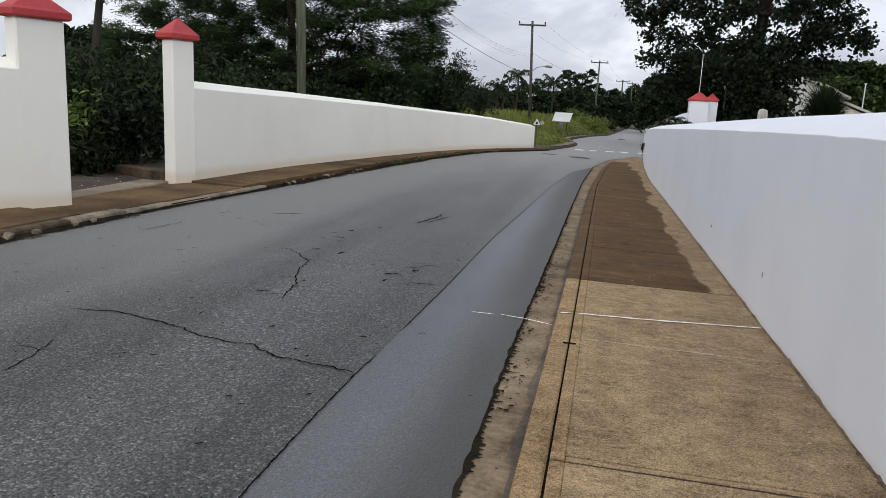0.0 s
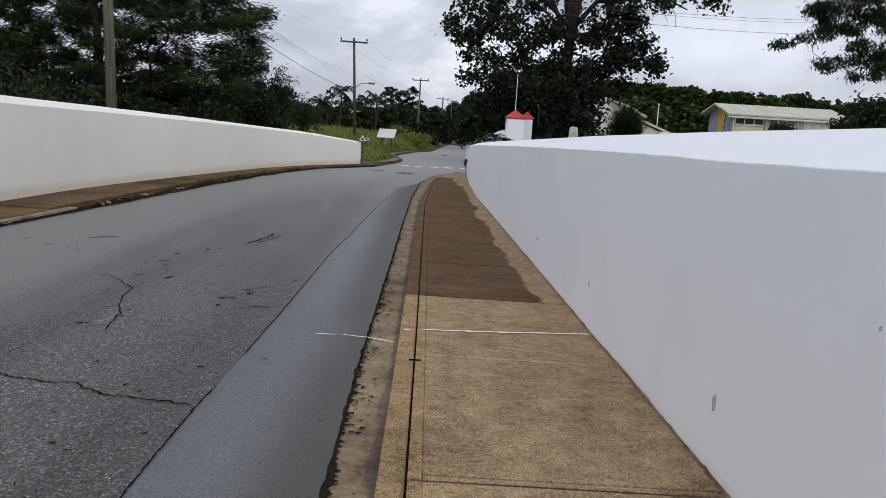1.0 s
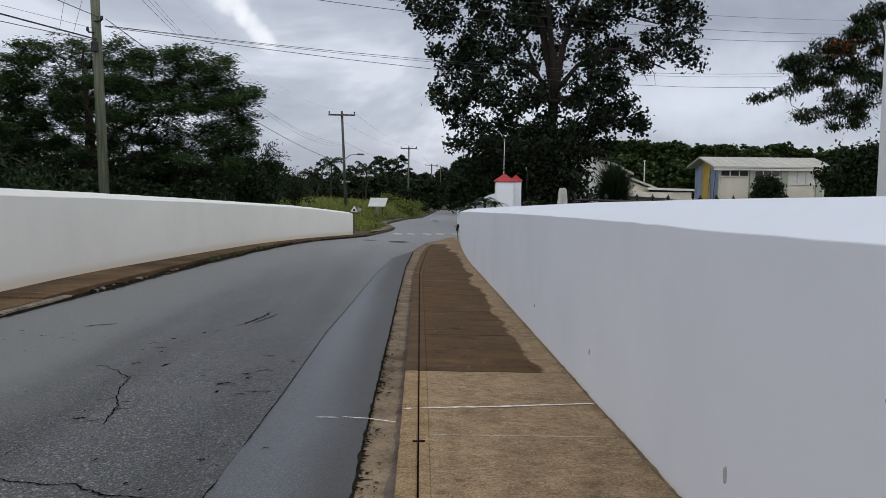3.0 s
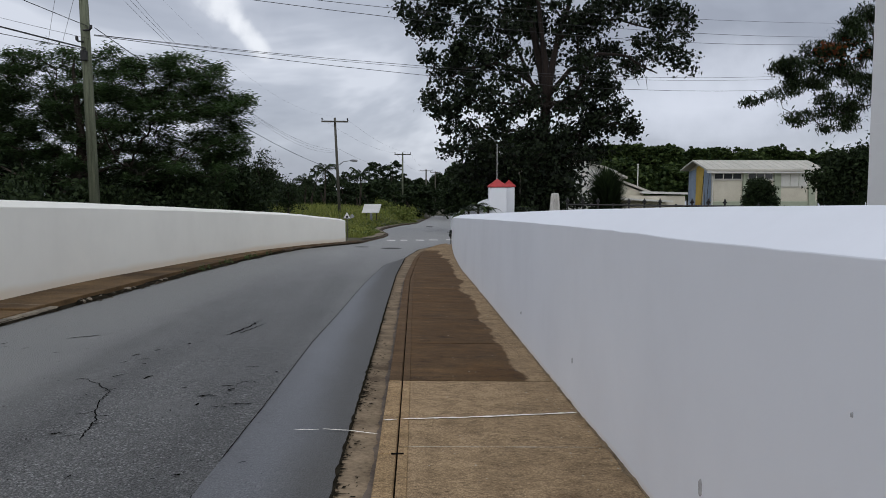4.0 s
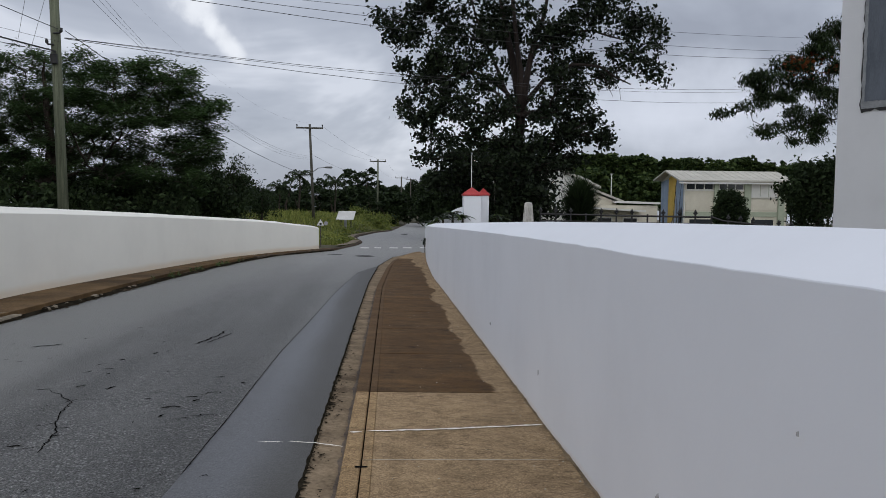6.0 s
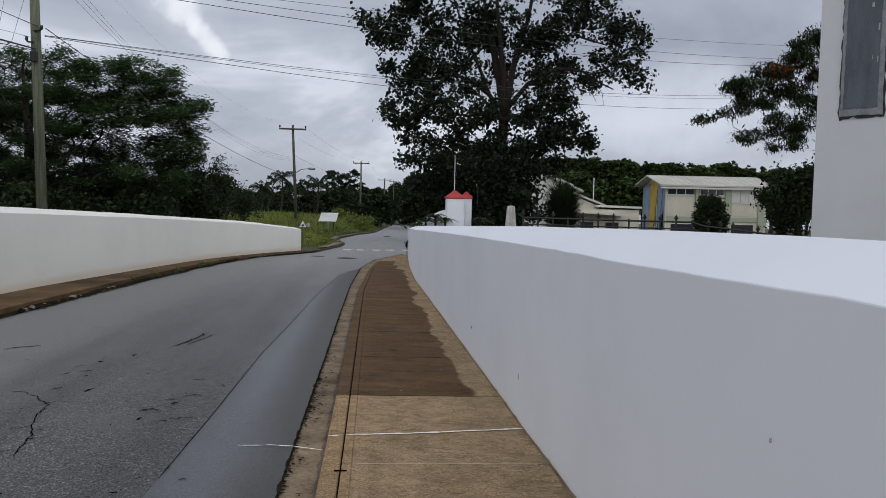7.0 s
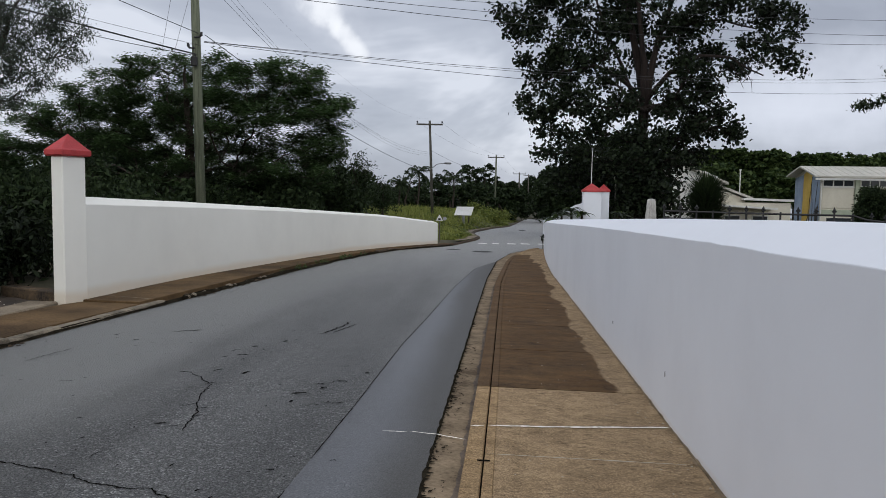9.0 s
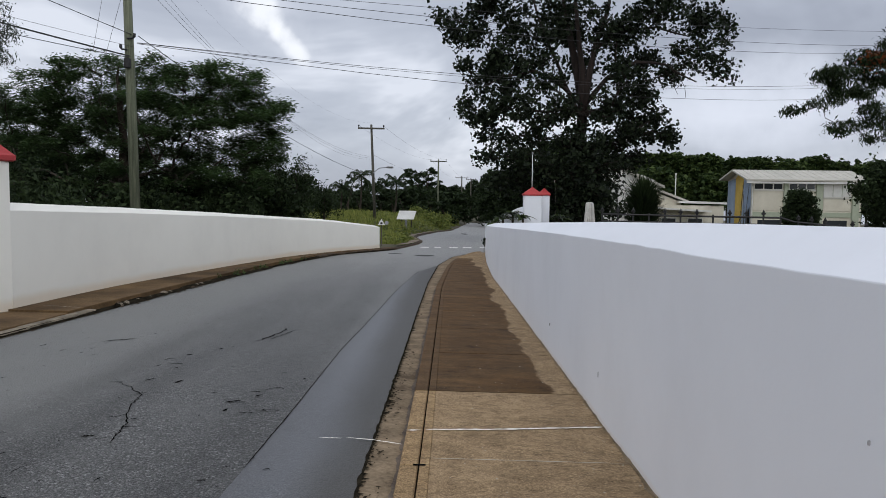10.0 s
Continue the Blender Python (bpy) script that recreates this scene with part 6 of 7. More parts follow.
# ---- signs in the field ----
def garden_lamp(x, y):
    z = on_land(x, y)
    t = thing("garden_lamp", "thin grey lamp post with a pale globe", "lamp post", at=(x, y, z))
    bm = bmesh.new()
    tube(bm, [(0, 0, -0.2), (0, 0, 1.2), (0, 0, 2.45 - z)], [0.05, 0.04, 0.03], 8)
    part("post", bm, MAT["pole_dark"], t, shade=True)
    bm = bmesh.new()
    tube(bm, [(0, 0, 2.40 - z), (0, 0, 2.46 - z), (0, 0, 2.56 - z), (0, 0, 2.66 - z), (0, 0, 2.70 - z)], [0.05, 0.10, 0.13, 0.09, 0.02], 10)
    part("globe", bm, MAT["board"], t, "pale lamp globe", shade=True)
    return t


garden_lamp(6.55, 46)


def marker_post(x, y):
    z = on_land(x, y)
    t = thing("marker_post", "short pale concrete marker post in the grass", "marker post", at=(x, y, z))
    part("post", boxed(-0.09, 0.09, -0.07, 0.07, -0.3, 0.72, 0.02), MAT["concrete_grey"], t)
    part("top", boxed(-0.075, 0.075, -0.055, 0.055, 0.72, 0.76, 0.012), MAT["board"], t, "white-painted top")
    return t


marker_post(-2.92, 58)


def notice_board(x, y):
    z = gz(x, y)
    t = thing("notice_board", "tilted white blank notice board on two posts", "sign", at=(x, y, z))
    for k in (-0.38, 0.38):
        part("post", boxed(k - 0.04, k + 0.04, -0.04, 0.04, -0.2, 1.12, 0.008), MAT["pole_dark"], t)
    p = part("panel", boxed(-0.68, 0.68, -0.02, 0.02, -0.55, 0.55, 0.008), MAT["board"], t)
    p.matrix_basis = pose(0, -0.07, 1.26, -54, 0, -11)
    return t


notice_board(-2.98, 60)


def warning_sign(x, y):
    z = gz(x, y)
    t = thing("warning_sign", "small triangular white road warning sign", "road sign", at=(x, y, z))
    bm = bmesh.new()
    tube(bm, [(0, 0, -0.2), (0, 0, 1.12)], [0.025, 0.025], 8)
    part("post", bm, MAT["pole_dark"], t)
    for nm, s, yy, mt, lb in (("plate", 0.19, -0.03, "iron", "dark triangular border"), ("face", 0.17, -0.045, "board", "white triangular face")):
        bm = bmesh.new()
        tri = [(-s, -s * 0.6), (s, -s * 0.6), (0, s * 1.12)]
        a = [bm.verts.new((p, yy - 0.006, 1.0 + q)) for p, q in tri]
        b = [bm.verts.new((p, yy + 0.006, 1.0 + q)) for p, q in tri]
        bm.faces.new(a)
        bm.faces.new(b[::-1])
        for i in range(3):
            bm.faces.new((a[i], b[i], b[(i + 1) % 3], a[(i + 1) % 3]))
        part(nm, bm, MAT[mt], t, lb)
    part("symbol", boxed(-0.05, 0.05, -0.062, -0.052, 0.93, 1.02, 0.003), MAT["black"], t, "black symbol")
    bm = bmesh.new()
    tube(bm, [(0.24, -0.02, 1.0), (0.24, 0.01, 1.0)], [0.09, 0.09], 16)
    part("disc", bm, MAT["steel"], t, "small round grey back plate")
    return t


warning_sign(-2.95, 36)


# ---- far pillars with the ramped wall ----
gate_pillar((4.96, 44.1), 0, 0.7, 1.0, 2.65, MAT["paint"], "far red-capped pillars", 0.50)
gate_pillar((5.74, 45.0), 0, 0.7, 0.58, 2.70, MAT["paint"], "far red-capped pillars", 0.44)
bm = bmesh.new()
prof = [(2.3, 1.0), (3.2, 1.42), (4.1, 1.90), (4.46, 2.02)]
lo = [[bm.verts.new((x, y, gz(x, y) - 0.2)) for x, _ in prof] for y in (43.95, 44.2)]
hi = [[bm.verts.new((x, y, gz(x, y) + h)) for x, h in prof] for y in (43.95, 44.2)]
for i in range(3):
    bm.faces.new((lo[0][i], lo[0][i + 1], hi[0][i + 1], hi[0][i]))
    bm.faces.new((lo[1][i], lo[1][i + 1], hi[1][i + 1], hi[1][i]))
    bm.faces.new((hi[0][i], hi[0][i + 1], hi[1][i + 1], hi[1][i]))
for i in (0, 3):
    bm.faces.new((lo[0][i], lo[1][i], hi[1][i], hi[0][i]))
tagged(part("ramped_wall", bm, MAT["paint"]), "short white wall rising to the red-capped pillars", "wall", kind="structure")
part_wall = boxed(5.98, 9.2, 45.0, 45.2, gz(7, 45) - 0.2, gz(7, 45) + 1.0, 0.02)
tagged(part("low_back_wall", part_wall, MAT["paint"]), "low white wall beyond the junction", "wall", kind="structure")


def arching_plant(x, y, lift, n, seed):
    """Strap leaves rising from one root and arching over."""
    rng = np.random.default_rng(seed)
    z = on_land(x, y)
    t = thing("strap_plant", "pale-edged strap-leaved plant against the white wall", "plant", "plants by the far wall", at=(x, y, z))
    bm = bmesh.new()
    tube(bm, [(0, 0, -0.1), (0.02, 0, lift)], [0.09, 0.06], 8)
    part("stem", bm, MAT["bark"], t)
    for q in range(n):
        a, e, ln = rng.random() * math.tau, rng.uniform(0.5, 1.35), rng.uniform(0.6, 1.0)
        side = Vector((-math.sin(a), math.cos(a), 0))
        out = Vector((math.cos(a), math.sin(a), 0))
        rows_ = []
        for i in range(6):
            s = i / 5
            p = Vector((0, 0, lift)) + out * ln * (math.cos(e) * s + 0.2 * s * s) + Vector((0, 0, ln * (math.sin(e) * s - 0.75 * s * s)))
            w = 0.08 * math.sin(math.pi * (0.15 + 0.85 * s)) + 0.004
            rows_.append([p - side * w, p - Vector((0, 0, w * 0.4)), p + side * w])
        v, f = strip(rows_)
        mesh_part("leaf", link_mesh("leaf", v, f, MAT["leaf_grey" if q % 3 else "leaf_bush"], True), t)
    return t


for k, (x, y, lift) in enumerate(((2.75, 43.5, 0.75), (3.25, 43.4, 1.0), (3.8, 43.45, 1.25), (4.35, 43.3, 1.1), (6.5, 44.2, 0.9))):
    arching_plant(x, y, lift + 0.4, 26, 120 + k)
mast = thing("mast", "slim white metal mast behind the pillars", "mast", at=(5.1, 45.55, gz(5.1, 45.55)))
bm = bmesh.new()
tube(bm, [(0, 0, -0.2), (0, 0, 2.6), (0, 0, 5.1)], [0.03, 0.024, 0.018], 8)
part("pole", bm, MAT["board"], mast, shade=True)
bm = bmesh.new()
tube(bm, [(0, 0, 5.08), (0, 0, 5.12), (0, 0, 5.2), (0, 0, 5.24)], [0.02, 0.05, 0.05, 0.01], 8)
part("knob", bm, MAT["concrete_grey"], mast, "small grey end knob", shade=True)


# ---- behind the right-hand wall ----
def closed_parasol(x, y):
    z = on_land(x, y)
    t = thing("closed_parasol", "folded off-white garden parasol", "parasol", at=(x, y, z))
    bm = bmesh.new()
    tube(bm, [(0, 0, -0.1), (0, 0, 1.70)], [0.025, 0.025], 8)
    part("pole", bm, MAT["steel"], t)
    bm = bmesh.new()
    n, prof = 22, [(0.72, 0.205), (0.86, 0.20), (1.1, 0.182), (1.4, 0.160), (1.62, 0.145), (1.71, 0.125), (1.735, 0.03)]
    deep = [1.12 if k % 2 else 0.55 + 0.12 * (k % 3) for k in range(n)]
    rings = [[bm.verts.new((r * d * math.cos(k * math.tau / n), r * d * math.sin(k * math.tau / n), zz + (0.10 * ((k * 7) % 5) / 4 if i == 0 else 0.0))) for k, d in enumerate(deep)] for i, (zz, r) in enumerate(prof)]
    for r0, r1 in zip(rings, rings[1:]):
        for k in range(n):
            bm.faces.new((r0[k], r0[(k + 1) % n], r1[(k + 1) % n], r1[k]))
    bm.faces.new(rings[-1])
    part("canopy", bm, MAT["cloth"], t, "folded faded canvas canopy")
    part("base", boxed(-0.25, 0.25, -0.25, 0.25, -0.02, 0.06, 0.02), MAT["concrete"], t)
    return t


closed_parasol(5.6, 30)

tree("wall_weed", "dark weed tuft at the end of the white wall", (1.72, 33.3, on_land(1.72, 33.3)), (1.71, 33.3, on_land(1.72, 33.3) + 0.3), 0.015, [(1.68, 33.3, on_land(1.72, 33.3) + 0.60, 0.08, 0.09), (1.70, 33.3, on_land(1.72, 33.3) + 0.48, 0.05, 0.07)], 300, 14, 0.07, 0.03, (MAT["bark"], MAT["leaf_near_black"]), 140)
FENCE = sampled([(5.6, 27.6), (9.6, 27.0), (11.6, 25.8), (12.0, 25.5), (14.0, 24.8)], 0.1)
fence = thing("iron_fence", "black wrought-iron fence with trefoil finials", "fence", at=(0, 0, 0))
d = np.concatenate([[0], np.cumsum(np.hypot(*np.diff(FENCE, axis=0).T))])


def fence_at(s):
    return float(np.interp(s, d, FENCE[:, 0])), float(np.interp(s, d, FENCE[:, 1]))


# height of the upper rail above the plane; the fence steps down where it turns
TOP = [(5, 1.665), (9.3, 1.685), (11.45, 1.705), (11.6, 1.58), (12.9, 1.455), (14, 1.32)]
bm = bmesh.new()
tube(bm, [(0, 0, -1.0), (0, 0, 0.07)], [0.032, 0.032], 6)
post_me = part("post", bm, MAT["iron"], fence)
bm = bmesh.new()
tube(bm, [(0, 0, 0.05), (0, 0, 0.09), (0, 0, 0.12), (0, 0, 0.17), (0, 0, 0.26)], [0.02, 0.05, 0.024, 0.05, 0.006], 8)
tube(bm, [(-0.075, 0, 0.125), (-0.05, 0, 0.125), (0.05, 0, 0.125), (0.075, 0, 0.125)], [0.02, 0.035, 0.035, 0.02], 6)
fin_me = part("finial", bm, MAT["iron"], fence)
s, k = 0.0, 0
while s < d[-1]:
    x, y = fence_at(s)
    p = post_me if k == 0 else post_me.copy()
    if k:
        scene.collection.objects.link(p)
    p.location = (x, y, gz(x, y) + along(TOP, x))
    if k % 4 != 3:
        q = fin_me if k == 0 else fin_me.copy()
        if k:
            scene.collection.objects.link(q)
        q.location = p.location
    s += 0.54 if x < 11.6 else 0.40
    k += 1
for dz, r in ((0.0, 0.034), (-0.24, 0.026)):
    bm = bmesh.new()
    pts = [(x, y, gz(x, y) + along(TOP, x) + dz) for x, y in FENCE[::4]]
    tube(bm, pts, [r] * len(pts), 5)
    part("rail", bm, MAT["iron"], fence)

# clipped bushes and spiky plant
BALL = [(15.95, 35.0, 1.20, 0.72, 0.80), (15.75, 34.8, 1.65, 0.50, 0.48), (16.25, 34.9, 1.60, 0.48, 0.48), (15.65, 34.8, 0.8, 0.50, 0.6), (16.35, 34.9, 0.8, 0.5, 0.6), (16.0, 34.9, 0.2, 0.7, 0.6)]
tree("round_bush", "round clipped dark green bush", (15.95, 35, on_land(15.95, 35)), (15.95, 35, 0.4), 0.08, BALL, 80, 50, 0.12, 0.09, (MAT["bark"], MAT["leaf_dark"]), 130)


def spiky_shrub(x, y, lift, h, r, n, seed):
    """Stiff pointed blades fanning out of a short stem."""
    rng = np.random.default_rng(seed)
    z = on_land(x, y)
    t = thing("spiky_shrub", "spiky fan-leaved dark green shrub", "shrub", at=(x, y, z))
    bm = bmesh.new()
    tube(bm, [(0, 0, -0.1), (0.03, 0, lift + h * 0.5)], [0.11, 0.05], 8)
    part("stem", bm, MAT["bark"], t)
    bm = bmesh.new()
    for _ in range(n):
        a, e = rng.random() * math.tau, rng.uniform(0.15, 1.4)
        s0 = lift + h * 0.72 * rng.random()
        ln = (r * abs(math.cos(e)) + 0.45 * h * max(0.2, math.sin(e))) * rng.uniform(0.7, 1.1)
        d = Vector((math.cos(a) * math.cos(e), math.sin(a) * math.cos(e), math.sin(e)))
        side = Vector((-math.sin(a), math.cos(a), 0)) * 0.036
        p = Vector((0, 0, s0))
        v = [bm.verts.new(q) for q in (p - side * 0.5, p + d * ln * 0.5 - side, p + d * ln - Vector((0, 0, 0.06)), p + d * ln * 0.5 + side, p + side * 0.5)]
        bm.faces.new(v)
    tagged(part("foliage", bm, MAT["leaf_dark"], t), kind="stuff")
    return t


spiky_shrub(10.22, 40, 0.7, 2.75, 1.12, 3200, 131)
DARK = [(17.0, 30.0, 2.4, 0.9, 0.8), (17.2, 30.0, 1.2, 1.0, 0.9), (16.9, 30.0, 2.5, 0.6, 0.5), (18.1, 30.0, 2.4, 0.9, 0.9), (17.9, 30.0, 2.9, 0.6, 0.4), (16.2, 30.0, 1.9, 0.5, 0.5), (18.8, 30, 2.9, 0.9, 0.8)]
tree("garden_tree", "dense dark green garden tree behind the fence", (17.4, 30, on_land(17.4, 30)), (17.4, 30, 1.2), 0.12, DARK, 24, 40, 0.17, 0.18, (MAT["bark"], MAT["leaf_dark"]), 132)


# white pylon with the slate plaque
def ragged(x0, x1, z0, z1, y0, y1, amp, seed):
    """A thin panel with an uneven outline."""
    rng = np.random.default_rng(seed)
    edge = [(x0 + (x1 - x0) * k / 12, z0) for k in range(12)] + [(x1, z0 + (z1 - z0) * k / 30) for k in range(30)] + [(x1 - (x1 - x0) * k / 12, z1) for k in range(12)] + [(x0, z1 - (z1 - z0) * k / 30) for k in range(30)]
    edge = [(x + amp * rng.normal(), z + amp * rng.normal()) for x, z in edge]
    bm = bmesh.new()
    a = [bm.verts.new((x, y0, z)) for x, z in edge]
    b = [bm.verts.new((x, y1, z)) for x, z in edge]
    bm.faces.new(a)
    for i in range(len(edge)):
        j = (i + 1) % len(edge)
        bm.faces.new((a[i], a[j], b[j], b[i]))
    return bm


def pylon(x, y):
    z = gz(x, y)
    t = thing("sign_pylon", "tall white-painted block pylon with a slate plaque", "pylon", at=(x, y, z))
    h, w, deep = 13.4, 4.5, 1.05
    part("core", boxed(0.012, w - 0.012, 0.012, deep - 0.012, -0.3, h - 0.012), MAT["tower"], t)
    zz = -0.3
    while zz < h - 0.1:
        part("block_course", boxed(0, w, 0, deep, zz, min(h, zz + 0.93) - 0.002, 0.0012), MAT["tower"], t)
        zz += 0.93
    part("plaque_edge", ragged(0.70, 2.05, 5.10, 11.2, -0.030, 0.0, 0.018, 3), MAT["black"], t, "dark ragged mortar edge")
    part("plaque_border", ragged(0.74, 2.00, 5.18, 11.15, -0.050, -0.015, 0.010, 4), MAT["concrete_grey"], t, "grey cement border")
    part("plaque", ragged(0.84, 1.86, 5.40, 11.05, -0.062, -0.03, 0.009, 5), MAT["plaque"], t, "dark slate-grey plaque")
    for px_, pz, wd, tall in ((1.60, 8.50, 0.07, 0.13), (1.80, 7.82, 0.045, 0.20), (1.65, 6.92, 0.018, 0.10), (1.80, 6.85, 0.03, 0.18)):
        part("chip", boxed(px_ - wd / 2, px_ + wd / 2, -0.068, -0.060, pz - tall / 2, pz + tall / 2, 0.001), MAT["litter"], t, "pale chipped mark")
    return t


tw = pylon(14.4, 23.95)
tw.rotation_euler = (0, 0, radians(-57))


# ---- houses ----
def gable_house(x, y, w, deep, eave, ridge, low):
    """Long pale house with its gable end towards the road."""
    t = thing("long_house", "cream two-storey house with a pale gabled roof and painted gable end", "house", at=(x, y, low))
    e, r = eave - low, ridge - low
    bm = bmesh.new()
    box(bm, 0, w, 0, deep, 0, e)
    part("wall", bm, MAT["plaster"], t)
    bm = bmesh.new()
    a = [bm.verts.new((0.004, p, q)) for p, q in ((0, e), (deep, e), (deep / 2, r))]
    b = [bm.verts.new((0.2, p, q)) for p, q in ((0, e), (deep, e), (deep / 2, r))]
    bm.faces.new(a)
    bm.faces.new(b[::-1])
    for i in range(3):
        bm.faces.new((a[i], a[(i + 1) % 3], b[(i + 1) % 3], b[i]))
    part("gable", bm, MAT["plaster"], t)
    for nm, sgn in (("roof", 0), ("roof", 1)):
        bm = bmesh.new()
        o = 0.7
        slope = (r - e) / (deep / 2)
        y0 = -o if sgn == 0 else deep + 0.2
        z0 = e - (o if sgn == 0 else 0.2) * slope
        prof = [(y0, z0), (deep / 2, r), (deep / 2, r + 0.16), (y0, z0 + 0.16)]
        v0 = [bm.verts.new((-0.9, p, q)) for p, q in prof]
        v1 = [bm.verts.new((w + 0.6, p, q)) for p, q in prof]
        bm.faces.new(v0)
        bm.faces.new(v1[::-1])
        for i in range(4):
            bm.faces.new((v0[i], v0[(i + 1) % 4], v1[(i + 1) % 4], v1[i]))
        part(nm, bm, MAT["roof"], t, "pale sheet roof")
    for k in np.arange(-0.6, w + 0.5, 0.75):
        bm = bmesh.new()
        slope = (r - e) / (deep / 2)
        tube(bm, [(k, -0.7, e - 0.7 * slope + 0.17), (k, deep / 2, r + 0.17)], [0.025, 0.025], 4)
        part("roof_seam", bm, MAT["roof"], t)
    part("fascia", boxed(-0.9, w + 0.6, -0.78, -0.71, e - 0.42, e - 0.26), MAT["louvre"], t, "white eave board")
    bm = bmesh.new()
    tube(bm, [(-0.1, -0.6, e - 0.45), (-0.05, -0.12, e - 0.7), (-0.05, -0.12, 0)], [0.06, 0.06, 0.06], 8)
    part("downpipe", bm, MAT["louvre"], t)
    # painted gable end: vertical colour fields
    def field(p, m):
        bm = bmesh.new()
        va = [bm.verts.new((-0.03, q, s)) for q, s in p]
        vb = [bm.verts.new((0.0, q, s)) for q, s in p]
        bm.faces.new(va)
        for i in range(len(p)):
            bm.faces.new((va[i], va[(i + 1) % len(p)], vb[(i + 1) % len(p)], vb[i]))
        part("mural_field", bm, MAT[m], t, "faded %s mural field" % m)

    field([(4.7, 0.6), (deep - 0.1, 0.6), (deep - 0.1, e - 0.15), (4.5, e + 0.15)], "blue")
    field([(2.75, 1.6), (4.6, 0.6), (4.45, e + 0.2), (3.4, r - 0.25), (2.3, e + 0.2)], "yellow")
    field([(0.35, 0.6), (2.65, 0.6), (2.2, e + 0.12), (0.35, e - 0.12)], "blue")
    field([(0.5, 0.6), (1.4, 0.6), (1.1, 2.4), (0.55, 2.9)], "yellow")
    for k, (y0, y1, top) in enumerate(((2.7, 2.2, e - 0.1), (1.9, 2.5, e - 0.6), (1.2, 0.8, e - 0.4), (3.6, 2.9, 2.4), (2.2, 1.3, 2.2))):
        bm = bmesh.new()
        tube(bm, [(-0.04, y0, 0.6), (-0.04, (y0 + y1) / 2 + 0.25 * (-1) ** k, (0.6 + top) / 2), (-0.04, y1, top)], [0.05, 0.04, 0.02], 5)
        part("mural_stroke", bm, MAT["pole_dark"], t, "dark painted mural stroke")
    # front bays: panes or a white sash over off-white panels
    for x0, x1, transom in ((0.12, 3.0, True), (3.65, 6.25, True), (7.15, 9.9, False)):
        part("panel", boxed(x0, x1, -0.05, 0.0, e - 3.15, e - (1.12 if transom else 1.85), 0.01), MAT["plaster"], t, "off-white panel")
        if not transom:
            sash = part("sash", boxed(x0, x1, -0.06, 0.0, e - 1.75, e - 0.45, 0.01), MAT["louvre"], t, "white sash window with drawn blind")
            for i in range(1, 3):
                part("mullion", boxed(x0 + (x1 - x0) * i / 3 - 0.03, x0 + (x1 - x0) * i / 3 + 0.03, -0.085, -0.055, e - 1.7, e - 0.5), MAT["green_trim"], sash)
        for i in range(3 if transom else 0):
            a, b = x0 + (x1 - x0) * i / 3 + 0.06, x0 + (x1 - x0) * (i + 1) / 3 - 0.06
            wd = part("window", boxed(a - 0.06, b + 0.06, -0.07, -0.01, e - 1.05, e - 0.40, 0.01), MAT["louvre"], t)
            part("pane", boxed(a, b, -0.08, -0.05, e - 0.98, e - 0.46), MAT["window"], wd, "dark glass")
        low = e - 1.06 if transom else e - 1.78
        part("sill", boxed(x0 - 0.1, x1 + 0.1, -0.14, 0.0, low - 0.09, low, 0.01), MAT["louvre"], t)
    for x0 in (3.1, 6.35, 10.0):
        part("pilaster", boxed(x0, x0 + (0.45 if x0 < 5 else 0.7), -0.22, 0.0, 0, e - 0.3, 0.02), MAT["green_trim"], t, "sage green pilaster")
    part("floor_band", boxed(0, w, -0.10, 0.0, e - 3.8, e - 3.3, 0.02), MAT["green_trim"], t, "sage green band")
    for x0, x1 in ((0.6, 2.9), (3.8, 6.0), (7.2, 9.6)):
        part("garage_door", boxed(x0, x1, -0.04, 0.02, 0.05, max(0.6, e - 4.1)), MAT["window"], t, "dark ground-floor opening")
    return t


gable_house(30.95, 78, 11.0, 6.8, 3.66, 4.55, gz(31, 78) + 0.1)


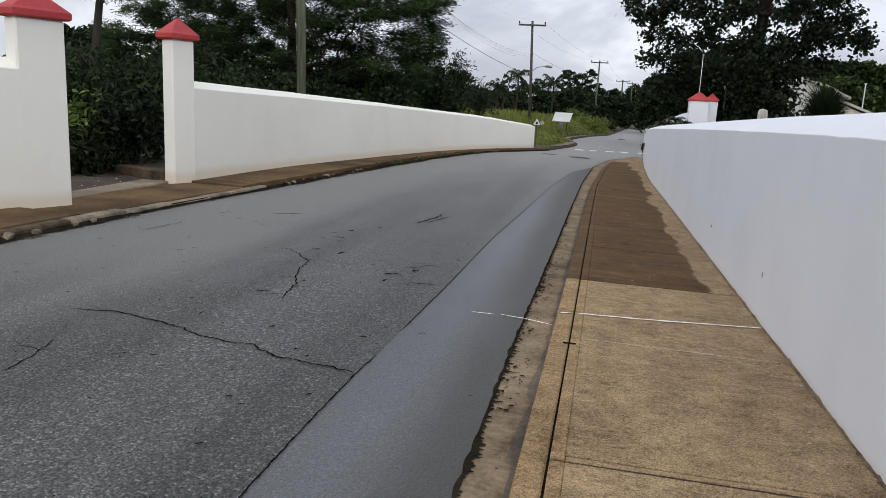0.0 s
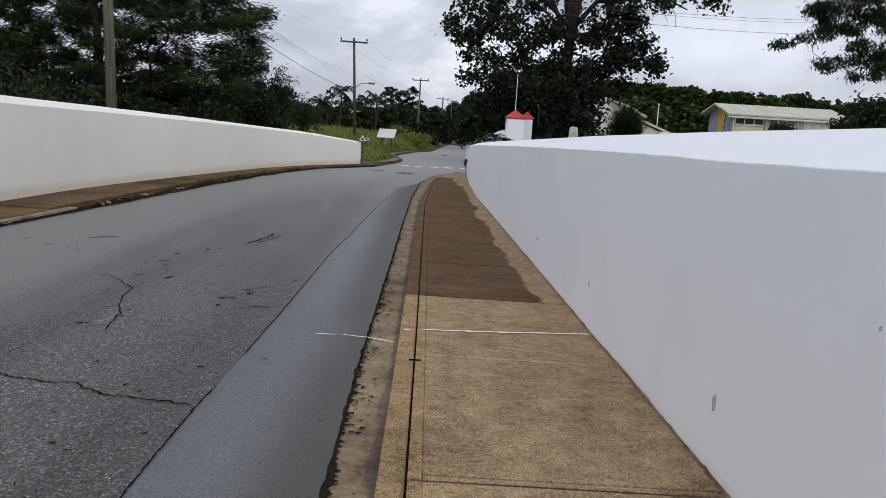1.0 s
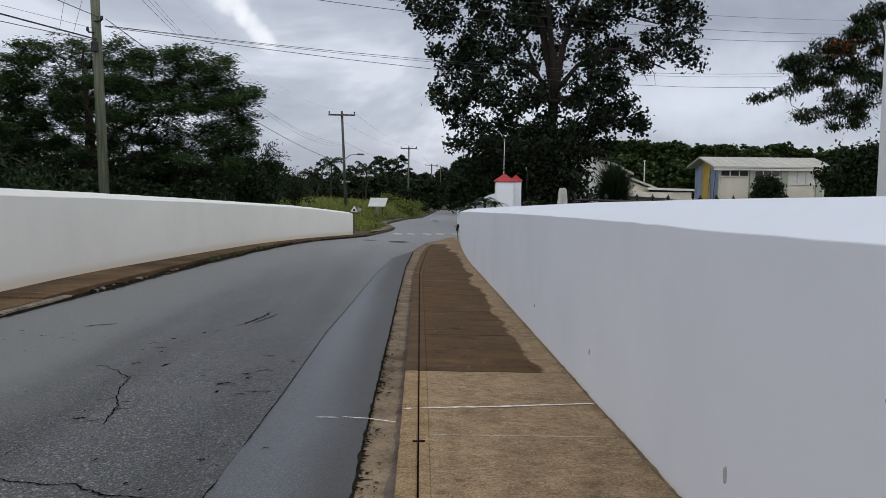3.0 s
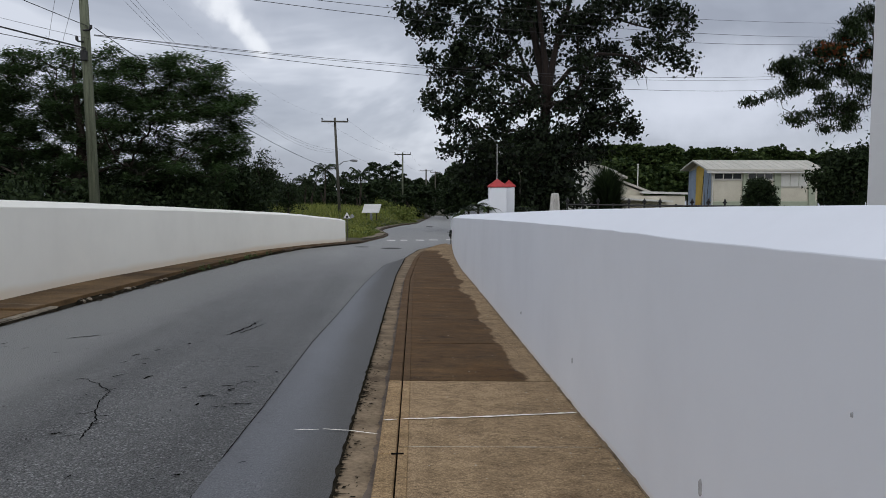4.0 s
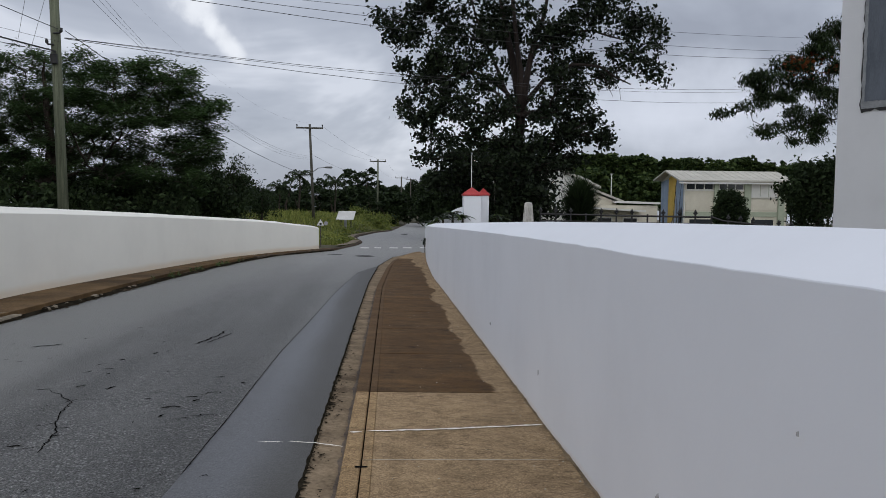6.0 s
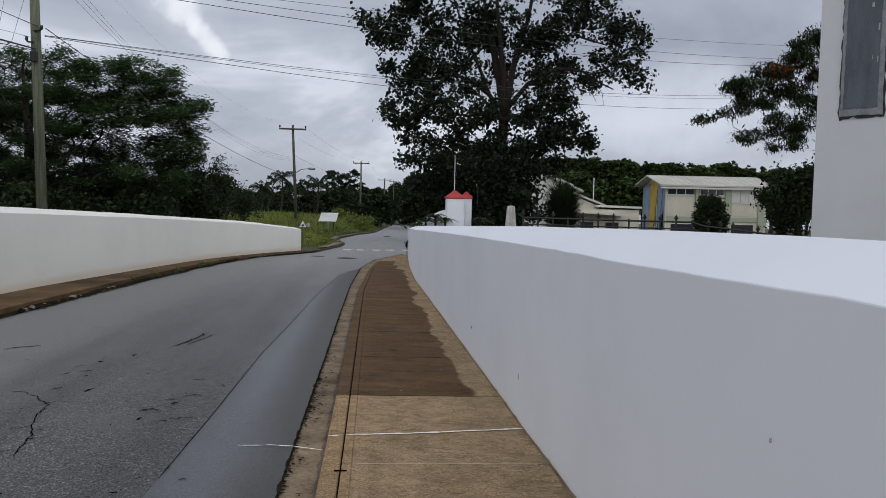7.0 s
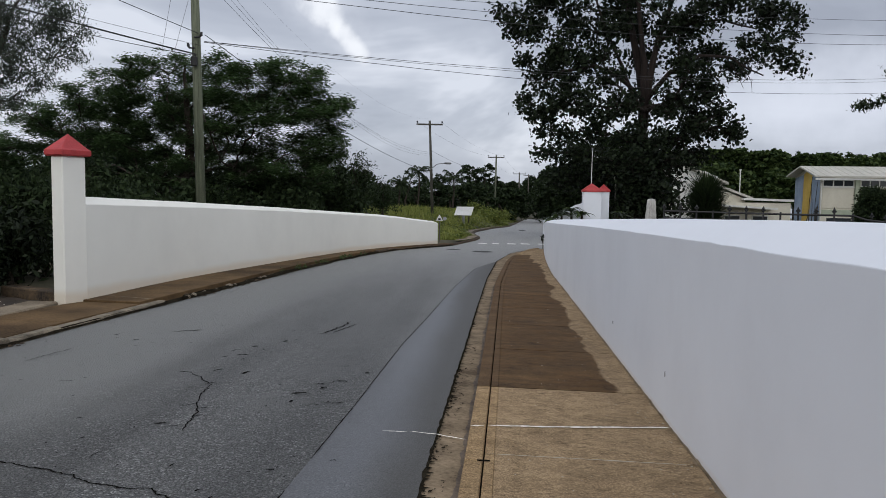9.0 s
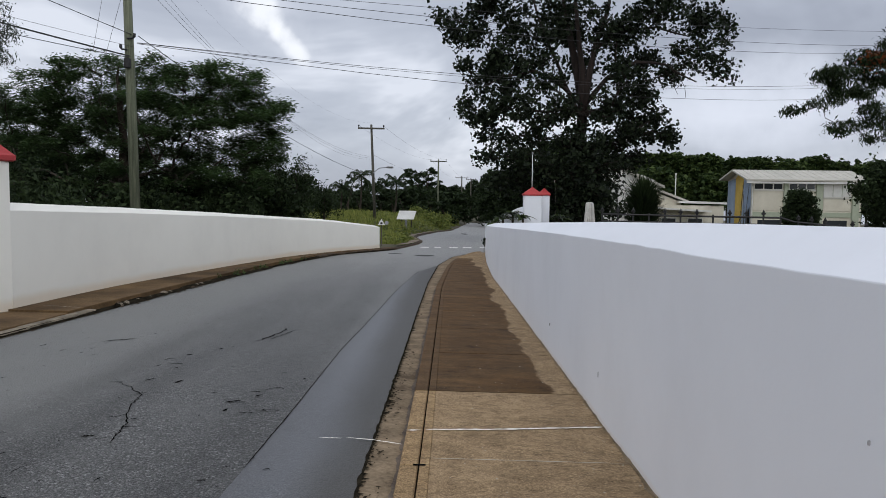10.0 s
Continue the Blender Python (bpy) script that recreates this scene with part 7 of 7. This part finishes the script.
def white_house(x, y, low):
    """White house of stepped mono-pitch roofs, with a flat annex."""
    t = thing("white_house", "white house with stepped sloping roofs and a flat annex", "house", at=(x, y, low))

    def slab(nm, x0, z0, x1, z1, y0, y1, th, m, label=""):
        bm = bmesh.new()
        a = [bm.verts.new((p, y0, q)) for p, q in ((x0, z0), (x1, z1), (x1, z1 + th), (x0, z0 + th))]
        b = [bm.verts.new((p, y1, q)) for p, q in ((x0, z0), (x1, z1), (x1, z1 + th), (x0, z0 + th))]
        bm.faces.new(a)
        bm.faces.new(b[::-1])
        for i in range(4):
            bm.faces.new((a[i], a[(i + 1) % 4], b[(i + 1) % 4], b[i]))
        part(nm, bm, m, t, label)

    def wedge(x0, h0, x1, h1, y0, y1, m):
        bm = bmesh.new()
        a = [bm.verts.new((p, y0, q)) for p, q in ((x0, -0.2), (x1, -0.2), (x1, h1), (x0, h0))]
        b = [bm.verts.new((p, y1, q)) for p, q in ((x0, -0.2), (x1, -0.2), (x1, h1), (x0, h0))]
        bm.faces.new(a)
        bm.faces.new(b[::-1])
        for i in range(4):
            bm.faces.new((a[i], a[(i + 1) % 4], b[(i + 1) % 4], b[i]))
        part("wall", bm, m, t)

    z = -low
    wedge(-2.6, 4.6 + z, 1.6, 3.2 + z, 1, 8, MAT["white_plaster"])
    slab("roof", -0.6, 4.05 + z, 3.0, 2.55 + z, 0.5, 8.5, 0.22, MAT["roof"], "pale sloping roof")
    slab("roof", 0.8, 3.55 + z, 2.0, 3.05 + z, 0.2, 8.2, 0.18, MAT["louvre"], "white roof edge")
    wedge(0.9, 2.75 + z, 4.6, 1.3 + z, 0.9, 8, MAT["plaster"])
    slab("roof", 1.2, 2.75 + z, 5.2, 1.25 + z, 0.6, 8.2, 0.2, MAT["roof"], "pale sloping roof")
    wedge(2.2, 1.0 + z, 8.3, 1.0 + z, 0.2, 6, MAT["plaster"])
    slab("roof", 4.2, 1.22 + z, 8.5, 1.12 + z, 0.0, 6.2, 0.2, MAT["louvre"], "flat annex roof")
    slab("canopy", 0.4, 0.75 + z, 6.6, 0.42 + z, -1.6, 0.3, 0.16, MAT["louvre"], "white canopy")
    for x0 in (2.6, 5.0):
        wd = part("window", boxed(x0, x0 + 1.4, 0.12, 0.2, z - 1.2, z - 0.1, 0.01), MAT["louvre"], t)
        part("pane", boxed(x0 + 0.08, x0 + 1.32, 0.10, 0.16, z - 1.1, z - 0.2), MAT["window"], wd, "dark glass")
    bm = bmesh.new()
    tube(bm, [(4.7, 3.0, z + 1.0), (4.7, 3.0, z + 3.8), (4.7, 3.0, z + 4.0)], [0.05, 0.05, 0.12], 8)
    part("vent_pipe", bm, MAT["louvre"], t)
    return t


white_house(17.0, 70, gz(17, 70))
